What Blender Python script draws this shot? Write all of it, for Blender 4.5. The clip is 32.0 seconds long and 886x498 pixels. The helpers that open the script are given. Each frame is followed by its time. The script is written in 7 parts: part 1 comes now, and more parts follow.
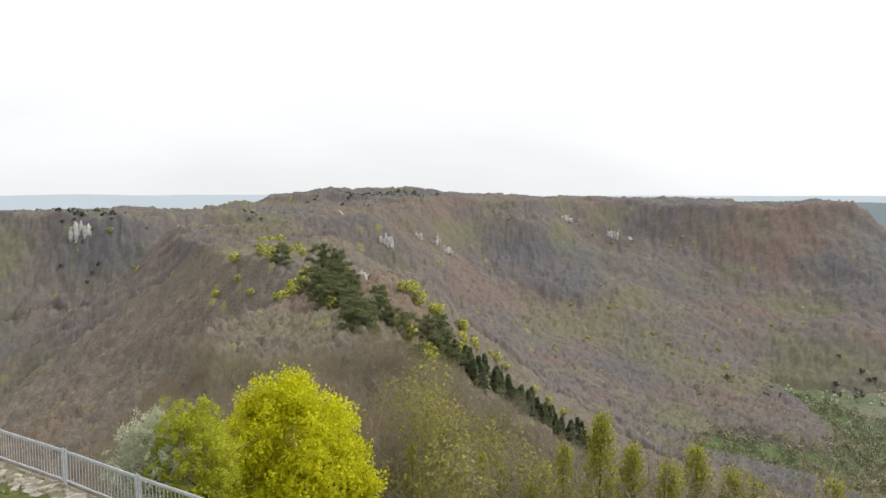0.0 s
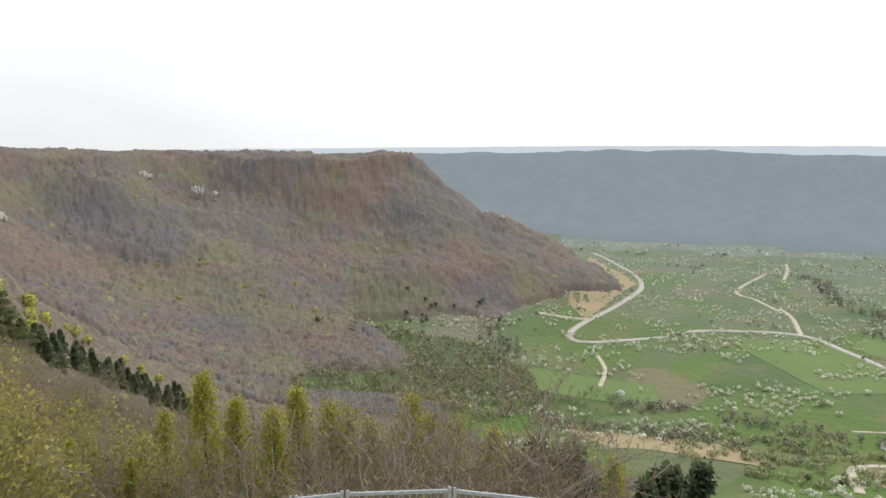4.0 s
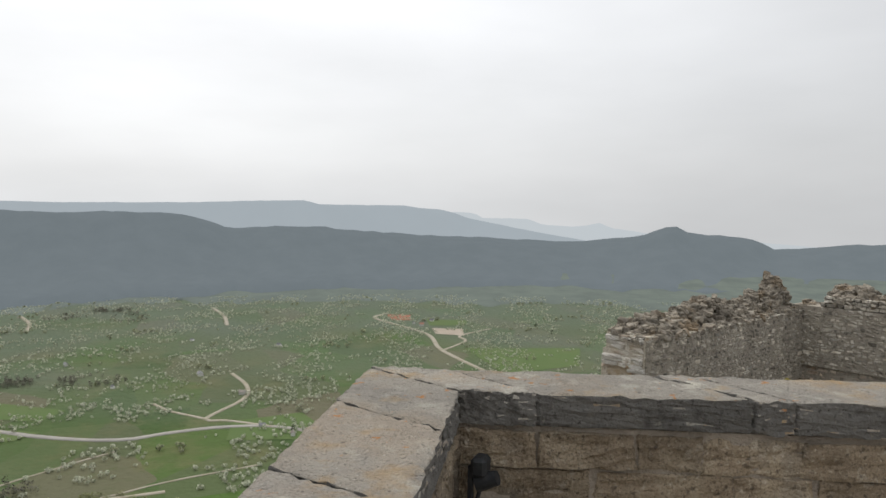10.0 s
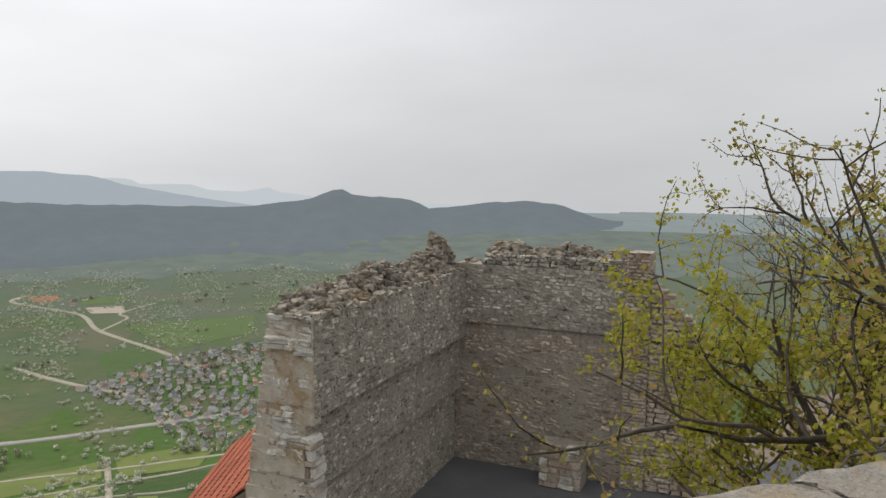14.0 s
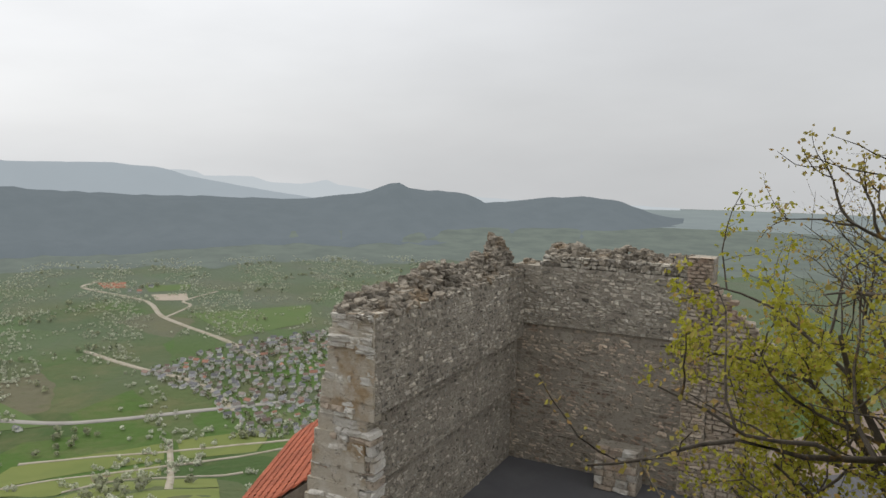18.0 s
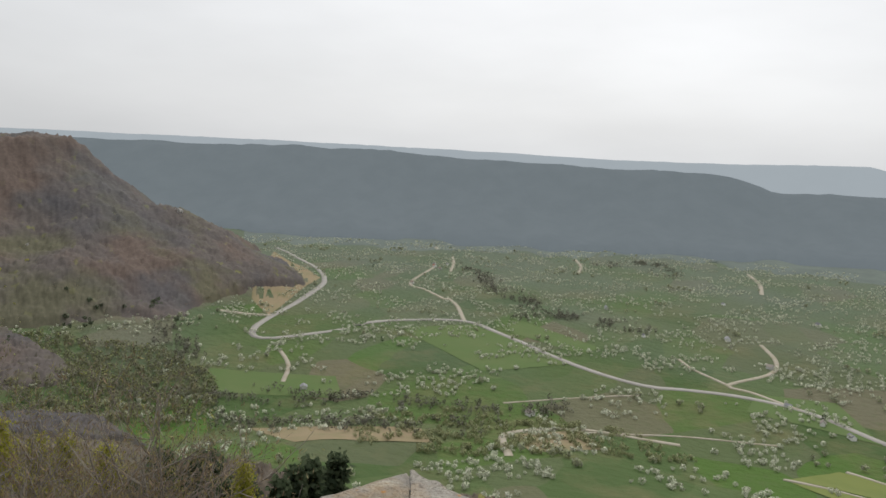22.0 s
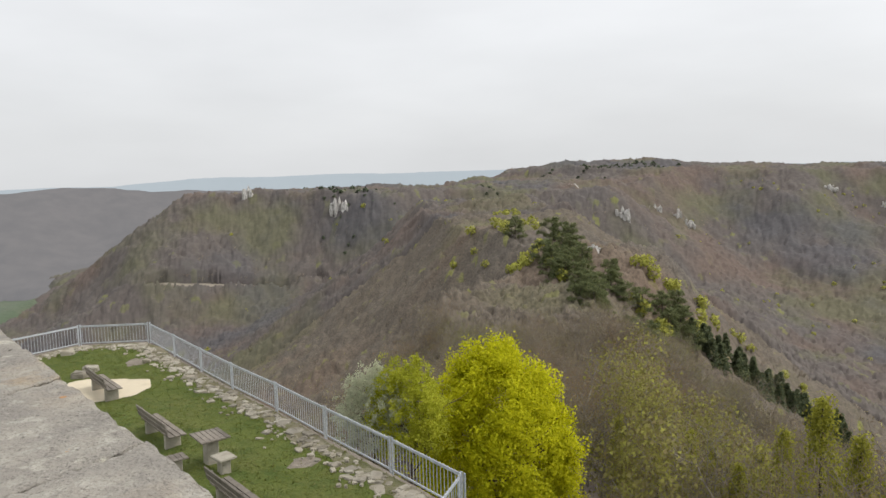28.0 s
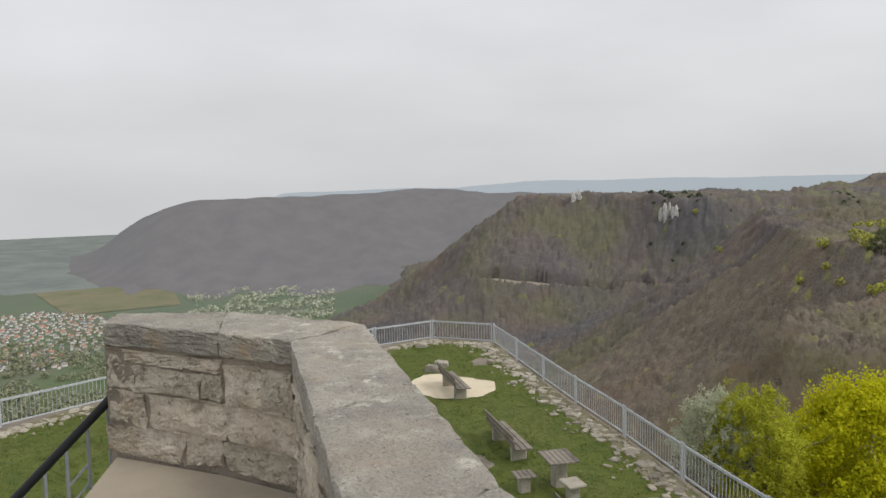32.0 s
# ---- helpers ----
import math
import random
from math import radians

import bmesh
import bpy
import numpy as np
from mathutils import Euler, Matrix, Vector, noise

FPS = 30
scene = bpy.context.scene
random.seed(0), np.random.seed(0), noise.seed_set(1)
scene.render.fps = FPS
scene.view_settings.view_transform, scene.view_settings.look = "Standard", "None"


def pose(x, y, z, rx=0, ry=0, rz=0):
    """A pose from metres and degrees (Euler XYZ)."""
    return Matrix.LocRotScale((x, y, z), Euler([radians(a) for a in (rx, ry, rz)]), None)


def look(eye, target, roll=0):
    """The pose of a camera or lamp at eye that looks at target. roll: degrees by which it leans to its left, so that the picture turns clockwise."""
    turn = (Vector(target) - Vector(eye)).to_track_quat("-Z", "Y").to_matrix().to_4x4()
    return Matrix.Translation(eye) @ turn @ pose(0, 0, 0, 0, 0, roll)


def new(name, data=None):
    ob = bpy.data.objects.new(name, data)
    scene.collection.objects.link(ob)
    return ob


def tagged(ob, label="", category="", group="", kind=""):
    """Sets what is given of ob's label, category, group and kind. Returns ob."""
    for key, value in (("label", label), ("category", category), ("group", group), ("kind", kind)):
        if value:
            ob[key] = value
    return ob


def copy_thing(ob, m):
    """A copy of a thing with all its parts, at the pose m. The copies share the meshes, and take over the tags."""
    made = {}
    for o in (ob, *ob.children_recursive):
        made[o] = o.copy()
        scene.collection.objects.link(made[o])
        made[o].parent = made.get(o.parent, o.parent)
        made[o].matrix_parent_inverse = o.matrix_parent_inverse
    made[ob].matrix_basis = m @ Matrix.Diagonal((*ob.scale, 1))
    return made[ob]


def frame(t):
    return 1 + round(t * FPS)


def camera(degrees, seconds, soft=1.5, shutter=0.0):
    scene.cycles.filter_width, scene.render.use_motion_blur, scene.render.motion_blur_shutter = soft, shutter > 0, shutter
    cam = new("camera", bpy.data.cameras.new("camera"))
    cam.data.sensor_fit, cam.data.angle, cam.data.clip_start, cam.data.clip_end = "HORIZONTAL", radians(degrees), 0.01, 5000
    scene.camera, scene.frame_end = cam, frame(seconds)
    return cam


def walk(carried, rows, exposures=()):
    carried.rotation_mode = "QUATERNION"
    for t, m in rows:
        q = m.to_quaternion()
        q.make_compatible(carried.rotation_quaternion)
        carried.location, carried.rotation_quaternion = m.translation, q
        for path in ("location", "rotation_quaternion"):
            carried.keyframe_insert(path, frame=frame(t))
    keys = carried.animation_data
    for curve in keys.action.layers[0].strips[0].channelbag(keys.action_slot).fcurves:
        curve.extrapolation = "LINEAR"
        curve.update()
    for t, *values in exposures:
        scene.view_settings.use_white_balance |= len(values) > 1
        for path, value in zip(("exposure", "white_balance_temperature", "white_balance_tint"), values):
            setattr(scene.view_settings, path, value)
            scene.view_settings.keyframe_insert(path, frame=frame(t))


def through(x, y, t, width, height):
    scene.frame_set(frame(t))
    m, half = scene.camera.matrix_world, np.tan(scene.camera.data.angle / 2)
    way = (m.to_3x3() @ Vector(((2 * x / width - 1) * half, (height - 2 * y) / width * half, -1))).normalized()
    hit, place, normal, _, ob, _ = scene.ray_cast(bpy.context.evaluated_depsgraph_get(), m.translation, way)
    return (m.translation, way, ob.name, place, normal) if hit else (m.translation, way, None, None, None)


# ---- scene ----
cam = camera(63.0, 32.0)
PATH = [
    (0, (-2.35, 0.872, 1.75), (-2.2532, 2.8639, 1.6015), 0.09),
    (0.5, (-2.359, 0.874, 1.75), (-2.1555, 2.8578, 1.5963), -0.46),
    (1, (-2.37, 0.877, 1.75), (-2.0333, 2.842, 1.5922), -0.65),
    (1.5, (-2.383, 0.88, 1.75), (-1.9377, 2.8227, 1.5843), -1.10),
    (2, (-2.4, 0.883, 1.75), (-1.7898, 2.7801, 1.5759), -0.88),
    (2.5, (-2.42, 0.886, 1.75), (-1.6749, 2.7329, 1.5632), -1.12),
    (4.5, (-2.523, 0.895, 1.751), (-1.2158, 2.3768, 1.443), -0.19),
    (5, (-2.54, 0.889, 1.753), (-1.017, 2.1495, 1.4511), -0.70),
    (5.5, (-2.547, 0.872, 1.758), (-0.8306, 1.8608, 1.4844), -1.69),
    (6, (-2.539, 0.837, 1.766), (-0.725, 1.6441, 1.5287), -0.45),
    (6.5, (-2.506, 0.771, 1.772), (-0.6527, 1.4974, 1.5791), 0.52),
    (7, (-2.413, 0.713, 1.786), (-0.4935, 1.2411, 1.5981), -0.08),
    (7.5, (-2.21, 0.698, 1.793), (-0.2387, 1.0004, 1.643), 0.30),
    (8, (-1.968, 0.593, 1.78), (0.0217, 0.7329, 1.636), -1.28),
    (8.5, (-1.671, 0.419, 1.769), (0.3224, 0.5113, 1.6338), 1.14),
    (9, (-1.35, 0.308, 1.735), (0.6451, 0.2387, 1.6099), 0.51),
    (9.5, (-1.052, 0.244, 1.736), (0.926, -0.0279, 1.6202), -0.39),
    (10, (-0.731, 0.096, 1.712), (1.2316, -0.2672, 1.5856), 0.81),
    (10.5, (-0.417, -0.063, 1.691), (1.5295, -0.5052, 1.5597), 0.68),
    (11, (-0.066, -0.187, 1.672), (1.815, -0.8491, 1.525), -0.31),
    (11.5, (0.224, -0.34, 1.651), (2.0559, -1.1281, 1.4951), -1.85),
    (12, (0.512, -0.532, 1.64), (2.3271, -1.3547, 1.4678), 1.03),
    (12.5, (0.79, -0.657, 1.61), (2.5506, -1.5887, 1.4237), 0.67),
    (13, (1.067, -0.792, 1.598), (2.7349, -1.8792, 1.4051), -0.89),
    (13.5, (1.235, -0.92, 1.589), (2.8738, -2.0458, 1.3758), -0.88),
    (14, (1.359, -1.053, 1.601), (2.9619, -2.2296, 1.385), 0.36),
    (14.5, (1.432, -1.086, 1.617), (2.9256, -2.3987, 1.4042), 0.07),
    (16.5, (1.331, -1.076, 1.734), (2.6149, -2.5974, 1.5455), 1.53),
    (17, (1.281, -1.042, 1.804), (2.7279, -2.4071, 1.5994), 1.15),
    (17.5, (1.268, -0.946, 1.809), (2.8497, -2.1514, 1.5996), 1.45),
    (18, (1.257, -0.861, 1.799), (2.9439, -1.9098, 1.5655), 0.87),
    (18.5, (1.259, -0.819, 1.796), (3.051, -1.6712, 1.5478), -0.51),
    (19, (1.315, -0.818, 1.775), (3.2213, -1.369, 1.5283), 0.32),
    (19.5, (1.371, -0.847, 1.762), (3.3375, -1.1135, 1.5112), 1.06),
    (20, (1.433, -0.842, 1.752), (3.4152, -0.8881, 1.4918), 0.38),
    (20.5, (1.485, -0.825, 1.733), (3.4599, -0.6497, 1.4728), 0.80),
    (21, (1.451, -0.954, 1.713), (3.3924, -0.5526, 1.4471), 0.87),
    (21.5, (1.373, -1.11, 1.695), (3.2305, -0.4203, 1.4252), 1.52),
    (22, (1.277, -1.179, 1.746), (2.9838, -0.1734, 1.4696), 2.70),
    (22.5, (1.064, -1.112, 1.799), (2.6547, 0.0686, 1.5262), 3.00),
    (23, (0.764, -1.086, 1.782), (2.1848, 0.2964, 1.5169), 2.65),
    (23.5, (0.441, -1.076, 1.76), (1.6531, 0.4946, 1.5066), 2.40),
    (24, (0.151, -1.061, 1.742), (1.0897, 0.6896, 1.5048), 1.29),
    (24.5, (-0.04, -1.017, 1.725), (0.6191, 0.8581, 1.5046), 0.74),
    (25, (-0.044, -0.915, 1.721), (0.1314, 1.0649, 1.5032), 0.72),
    (25.5, (0.029, -0.785, 1.744), (-0.2656, 1.1801, 1.5213), 1.13),
    (27.5, (0.162, -0.52, 1.691), (-0.1292, 1.4459, 1.4707), -0.09),
    (28, (0.081, -0.398, 1.691), (-0.4629, 1.5145, 1.4777), -1.41),
    (28.5, (-0.01, -0.249, 1.69), (-0.8038, 1.5762, 1.4934), 0.41),
    (29, (-0.232, -0.175, 1.712), (-1.0976, 1.618, 1.5233), -1.97),
    (29.5, (-0.436, -0.081, 1.739), (-1.3535, 1.6873, 1.5577), -2.98),
    (30, (-0.653, 0.102, 1.757), (-1.7408, 1.7714, 1.5839), -2.03),
    (30.5, (-0.826, 0.24, 1.757), (-2.0313, 1.8259, 1.5811), -0.30),
    (31, (-1.083, 0.343, 1.774), (-2.3411, 1.8877, 1.5963), -1.62),
    (31.5, (-1.306, 0.493, 1.762), (-2.5682, 2.0342, 1.5814), -0.66),
    (32, (-1.573, 0.682, 1.789), (-2.8874, 2.1775, 1.6032), -0.96),
]
walk(cam, [(t, look(eye, target, roll)) for t, eye, target, roll in PATH], exposures=[(0, 0.75), (2.0, 0.72), (4.5, 0.75), (6.0, 0.7), (7.0, 0.4), (8.0, 0.08), (10.0, 0.1), (16.5, 0.12), (21.0, 0.03), (24.0, 0.18), (25.0, 0.3), (27.5, 0.45), (30.0, 0.33), (32.0, 0.22)])

# ---- light ----
world = bpy.data.worlds.new("overcast_sky")
scene.world = world
world.use_nodes = True
wn, wl = world.node_tree.nodes, world.node_tree.links
wn.clear()
SUN_AZ, SUN_EL = 72.0, 48.0


def wnode(kind, **vals):
    n = wn.new(kind)
    for k, v in vals.items():
        n.inputs[k].default_value = v
    return n


w_out = wnode("ShaderNodeOutputWorld")
sky = wn.new("ShaderNodeTexSky")
sky.sky_type, sky.sun_disc = "NISHITA", False
sky.sun_elevation, sky.sun_rotation = radians(SUN_EL), radians(SUN_AZ)
sky.air_density, sky.dust_density = 1.0, 4.0
bg_sky = wnode("ShaderNodeBackground", Strength=0.06)
wl.new(sky.outputs[0], bg_sky.inputs["Color"])
# a closed cloud deck: bright towards the veiled sun, greyer at the horizon, with faint soft banks
tc = wn.new("ShaderNodeTexCoord")
sep = wn.new("ShaderNodeSeparateXYZ")
wl.new(tc.outputs["Generated"], sep.inputs[0])
ramp = wn.new("ShaderNodeValToRGB")
ramp.color_ramp.elements[0].position, ramp.color_ramp.elements[0].color = 0.0, (0.60, 0.61, 0.62, 1)
ramp.color_ramp.elements[1].position, ramp.color_ramp.elements[1].color = 0.42, (0.80, 0.81, 0.83, 1)
wl.new(sep.outputs["Z"], ramp.inputs[0])
dot = wn.new("ShaderNodeVectorMath")
dot.operation = "DOT_PRODUCT"
dot.inputs[1].default_value = (math.sin(radians(SUN_AZ)) * math.cos(radians(30)), math.cos(radians(SUN_AZ)) * math.cos(radians(30)), math.sin(radians(30)))
wl.new(tc.outputs["Generated"], dot.inputs[0])
glow = wn.new("ShaderNodeMapRange")
glow.interpolation_type = "SMOOTHSTEP"
for k, v in (("From Min", 0.45), ("From Max", 1.0), ("To Min", 0.97), ("To Max", 1.40)):
    glow.inputs[k].default_value = v
wl.new(dot.outputs["Value"], glow.inputs["Value"])
mp = wn.new("ShaderNodeMapping")
mp.inputs["Scale"].default_value = (1.0, 1.0, 3.6)
wl.new(tc.outputs["Generated"], mp.inputs["Vector"])
cl = wnode("ShaderNodeTexNoise", Scale=2.2, Detail=5.0, Roughness=0.5)
wl.new(mp.outputs[0], cl.inputs["Vector"])
clr = wn.new("ShaderNodeMapRange")
for k, v in (("From Min", 0.3), ("From Max", 0.7), ("To Min", 0.93), ("To Max", 1.07)):
    clr.inputs[k].default_value = v
wl.new(cl.outputs["Fac"], clr.inputs["Value"])
mul = wn.new("ShaderNodeMath")
mul.operation = "MULTIPLY"
wl.new(glow.outputs[0], mul.inputs[0])
wl.new(clr.outputs[0], mul.inputs[1])
bg_cloud = wn.new("ShaderNodeBackground")
wl.new(ramp.outputs[0], bg_cloud.inputs["Color"])
wl.new(mul.outputs[0], bg_cloud.inputs["Strength"])
w_mix = wnode("ShaderNodeMixShader", Fac=0.9)
wl.new(bg_sky.outputs[0], w_mix.inputs[1])
wl.new(bg_cloud.outputs[0], w_mix.inputs[2])
wl.new(w_mix.outputs[0], w_out.inputs["Surface"])

sun = new("sun", bpy.data.lights.new("sun", "SUN"))
sun.data.energy, sun.data.angle, sun.data.color = 1.15, radians(18), (1.0, 0.95, 0.87)
sun.matrix_world = look((0, 0, 50), (-math.sin(radians(SUN_AZ)) * 40, -math.cos(radians(SUN_AZ)) * 40, 50 - 40 * math.tan(radians(SUN_EL))))

# ---- materials ----
def material(name, base, rough=0.85, metal=0.0, spots=(), bump=0.0, bump_scale=30.0, rand=0.0, island=0.0, spec=0.3):
    """spots: rows of (colour, noise scale, low, high, strength); each lies over the one before. rand / island: brightness spread from piece to piece."""
    m = bpy.data.materials.new(name)
    m.use_nodes = True
    nt = m.node_tree
    n, l = nt.nodes, nt.links
    b = n["Principled BSDF"]
    b.inputs["Roughness"].default_value, b.inputs["Metallic"].default_value = rough, metal
    b.inputs["Specular IOR Level"].default_value = spec
    co = n.new("ShaderNodeTexCoord")
    geo = n.new("ShaderNodeNewGeometry")
    col = n.new("ShaderNodeRGB")
    col.outputs[0].default_value = (*base, 1)
    last = col.outputs[0]
    for k, (c, sc, lo, hi, st) in enumerate(spots):
        t = n.new("ShaderNodeTexNoise")
        t.inputs["Scale"].default_value, t.inputs["Detail"].default_value, t.inputs["Roughness"].default_value = sc, 6, 0.62
        t.noise_dimensions = "4D"
        t.inputs["W"].default_value = 3.7 * k + len(name)
        l.new(geo.outputs["Position"], t.inputs["Vector"])
        r = n.new("ShaderNodeMapRange")
        r.inputs["From Min"].default_value, r.inputs["From Max"].default_value, r.inputs["To Max"].default_value = lo, hi, st
        l.new(t.outputs["Fac"], r.inputs["Value"])
        mx = n.new("ShaderNodeMix")
        mx.data_type = "RGBA"
        l.new(r.outputs[0], mx.inputs[0])
        l.new(last, mx.inputs[6])
        mx.inputs[7].default_value = (*c, 1)
        last = mx.outputs[2]
    if rand or island:
        src = n.new("ShaderNodeObjectInfo").outputs["Random"] if rand else geo.outputs["Random Per Island"]
        r = n.new("ShaderNodeMapRange")
        s = rand or island
        r.inputs["To Min"].default_value, r.inputs["To Max"].default_value = 1 - s, 1 + s
        l.new(src, r.inputs["Value"])
        h = n.new("ShaderNodeHueSaturation")
        l.new(r.outputs[0], h.inputs["Value"])
        l.new(last, h.inputs["Color"])
        last = h.outputs[0]
    l.new(last, b.inputs["Base Color"])
    if bump:
        t = n.new("ShaderNodeTexNoise")
        t.inputs["Scale"].default_value, t.inputs["Detail"].default_value = bump_scale, 7
        t.inputs["Roughness"].default_value = 0.65
        l.new(geo.outputs["Position"], t.inputs["Vector"])
        bp = n.new("ShaderNodeBump")
        bp.inputs["Strength"].default_value, bp.inputs["Distance"].default_value = bump, 0.6 / bump_scale
        l.new(t.outputs["Fac"], bp.inputs["Height"])
        t2 = n.new("ShaderNodeTexNoise")
        t2.inputs["Scale"].default_value, t2.inputs["Detail"].default_value = bump_scale * 4.5, 4
        l.new(geo.outputs["Position"], t2.inputs["Vector"])
        b2 = n.new("ShaderNodeBump")
        b2.inputs["Strength"].default_value, b2.inputs["Distance"].default_value = bump * 0.8, 0.25 / bump_scale
        l.new(t2.outputs["Fac"], b2.inputs["Height"])
        l.new(bp.outputs[0], b2.inputs["Normal"])
        l.new(b2.outputs[0], b.inputs["Normal"])
    return m


def palette(name, stops, rough=0.9, sheen=0.0, through=0.0, fine=None, zones=(), by="", grain=0.28):
    """Pieces of one mesh that differ island by island along the colours of stops."""
    m = bpy.data.materials.new(name)
    m.use_nodes = True
    n, l = m.node_tree.nodes, m.node_tree.links
    b = n["Principled BSDF"]
    b.inputs["Roughness"].default_value = rough
    b.inputs["Specular IOR Level"].default_value = 0.15
    geo = n.new("ShaderNodeNewGeometry")
    r = n.new("ShaderNodeValToRGB")
    r.color_ramp.interpolation = "LINEAR"
    els = r.color_ramp.elements
    while len(els) < len(stops):
        els.new(0.5)
    for el, (p, c) in zip(els, stops):
        el.position, el.color = p, (*c, 1)
    if by:
        at = n.new("ShaderNodeAttribute")
        at.attribute_name = by
        l.new(at.outputs["Fac"], r.inputs[0])
    else:
        l.new(geo.outputs["Random Per Island"], r.inputs[0])
    last = r.outputs[0]
    for c, sc, lo, hi, st in zones:
        t = n.new("ShaderNodeTexNoise")
        t.inputs["Scale"].default_value, t.inputs["Detail"].default_value = sc, 4
        l.new(geo.outputs["Position"], t.inputs["Vector"])
        mr = n.new("ShaderNodeMapRange")
        for k, v in (("From Min", lo), ("From Max", hi), ("To Min", 0.0), ("To Max", st)):
            mr.inputs[k].default_value = v
        l.new(t.outputs["Fac"], mr.inputs["Value"])
        mx = n.new("ShaderNodeMix")
        mx.data_type = "RGBA"
        l.new(mr.outputs[0], mx.inputs[0])
        l.new(last, mx.inputs[6])
        mx.inputs[7].default_value = (*c, 1)
        last = mx.outputs[2]
    if fine:
        t = n.new("ShaderNodeTexNoise")
        t.inputs["Scale"].default_value, t.inputs["Detail"].default_value = fine, 3
        l.new(geo.outputs["Position"], t.inputs["Vector"])
        mr = n.new("ShaderNodeMapRange")
        for k, v in (("From Min", 0.3), ("From Max", 0.7), ("To Min", 1 - grain), ("To Max", 1 + grain)):
            mr.inputs[k].default_value = v
        l.new(t.outputs["Fac"], mr.inputs["Value"])
        h = n.new("ShaderNodeHueSaturation")
        l.new(mr.outputs[0], h.inputs["Value"])
        l.new(last, h.inputs["Color"])
        last = h.outputs[0]
    l.new(last, b.inputs["Base Color"])
    if through:
        tr = n.new("ShaderNodeBsdfTranslucent")
        l.new(last, tr.inputs["Color"])
        mx = n.new("ShaderNodeMixShader")
        mx.inputs[0].default_value = through
        l.new(b.outputs[0], mx.inputs[1])
        l.new(tr.outputs[0], mx.inputs[2])
        l.new(mx.outputs[0], n["Material Output"].inputs["Surface"])
    return m


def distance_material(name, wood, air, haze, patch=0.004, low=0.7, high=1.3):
    """Far backdrop hills: woods behind kilometres of bright air, painted in as emission."""
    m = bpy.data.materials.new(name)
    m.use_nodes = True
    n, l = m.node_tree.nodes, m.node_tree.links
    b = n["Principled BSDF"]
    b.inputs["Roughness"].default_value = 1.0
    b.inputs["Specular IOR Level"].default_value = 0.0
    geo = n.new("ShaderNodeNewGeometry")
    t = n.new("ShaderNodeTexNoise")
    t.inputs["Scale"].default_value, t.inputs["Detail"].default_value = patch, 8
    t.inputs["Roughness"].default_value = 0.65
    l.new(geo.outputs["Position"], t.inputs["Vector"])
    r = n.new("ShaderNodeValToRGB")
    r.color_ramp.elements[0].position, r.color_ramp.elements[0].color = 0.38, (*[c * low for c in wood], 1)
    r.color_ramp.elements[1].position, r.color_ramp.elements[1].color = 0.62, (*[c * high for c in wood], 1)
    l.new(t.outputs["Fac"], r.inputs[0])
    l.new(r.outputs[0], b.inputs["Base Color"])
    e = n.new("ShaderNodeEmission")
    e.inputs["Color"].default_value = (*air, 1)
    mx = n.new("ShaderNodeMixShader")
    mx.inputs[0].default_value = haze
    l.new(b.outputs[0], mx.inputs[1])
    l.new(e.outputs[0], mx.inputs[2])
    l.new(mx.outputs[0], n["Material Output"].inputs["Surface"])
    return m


M_rubble = material("grey_brown_rubble_stone", (0.24, 0.205, 0.165), 0.95, spots=[((0.33, 0.29, 0.235), 3.0, 0.45, 0.65, 0.8), ((0.12, 0.10, 0.08), 7.0, 0.52, 0.72, 0.7), ((0.42, 0.38, 0.31), 22.0, 0.6, 0.72, 0.5)], bump=1.0, bump_scale=16, rand=0.22)
M_mortar = material("old_lime_mortar", (0.42, 0.36, 0.29), 1.0, spots=[((0.12, 0.10, 0.08), 1.2, 0.45, 0.65, 0.6), ((0.36, 0.32, 0.26), 8.0, 0.55, 0.7, 0.5)], bump=1.0, bump_scale=20)
M_slab = material("sandy_concrete_platform", (0.36, 0.31, 0.24), 0.95, spots=[((0.24, 0.21, 0.17), 1.4, 0.45, 0.65, 0.6)], bump=0.5, bump_scale=40)
M_galv = material("galvanised_steel", (0.43, 0.455, 0.485), 0.5, 0.2, spots=[((0.66, 0.68, 0.7), 12, 0.45, 0.6, 0.5)])

# ---- helpers for things ----
def thing(name, label, category, group="", kind="", at=(0, 0, 0), rz=0.0):
    ob = new(name)
    ob.matrix_world = pose(*at, 0, 0, rz)
    return tagged(ob, label, category, group, kind)


def put_copy(ob, m):
    """A copy of a thing at the pose and size m, whatever the first one's own size."""
    return copy_thing(ob, m @ Matrix.Diagonal((1 / ob.scale.x, 1 / ob.scale.y, 1 / ob.scale.z, 1)))


def part(name, bm, material_, parent=None, label="", smooth=False):
    me = bpy.data.meshes.new(name)
    bm.to_mesh(me)
    bm.free()
    me.materials.append(material_)
    if smooth:
        me.polygons.foreach_set("use_smooth", np.ones(len(me.polygons), bool))
    ob = new(name, me)
    ob.parent = parent
    if label:
        ob["label"] = label
    return ob


def box(bm, x0, y0, z0, x1, y1, z1, bevel=0.0):
    r = bmesh.ops.create_cube(bm, size=1.0, matrix=Matrix.LocRotScale(((x0 + x1) / 2, (y0 + y1) / 2, (z0 + z1) / 2), None, (abs(x1 - x0), abs(y1 - y0), abs(z1 - z0))))
    if bevel:
        es = list({e for v in r["verts"] for e in v.link_edges})
        bmesh.ops.bevel(bm, geom=es, offset=bevel, segments=1, affect="EDGES")
    return bm


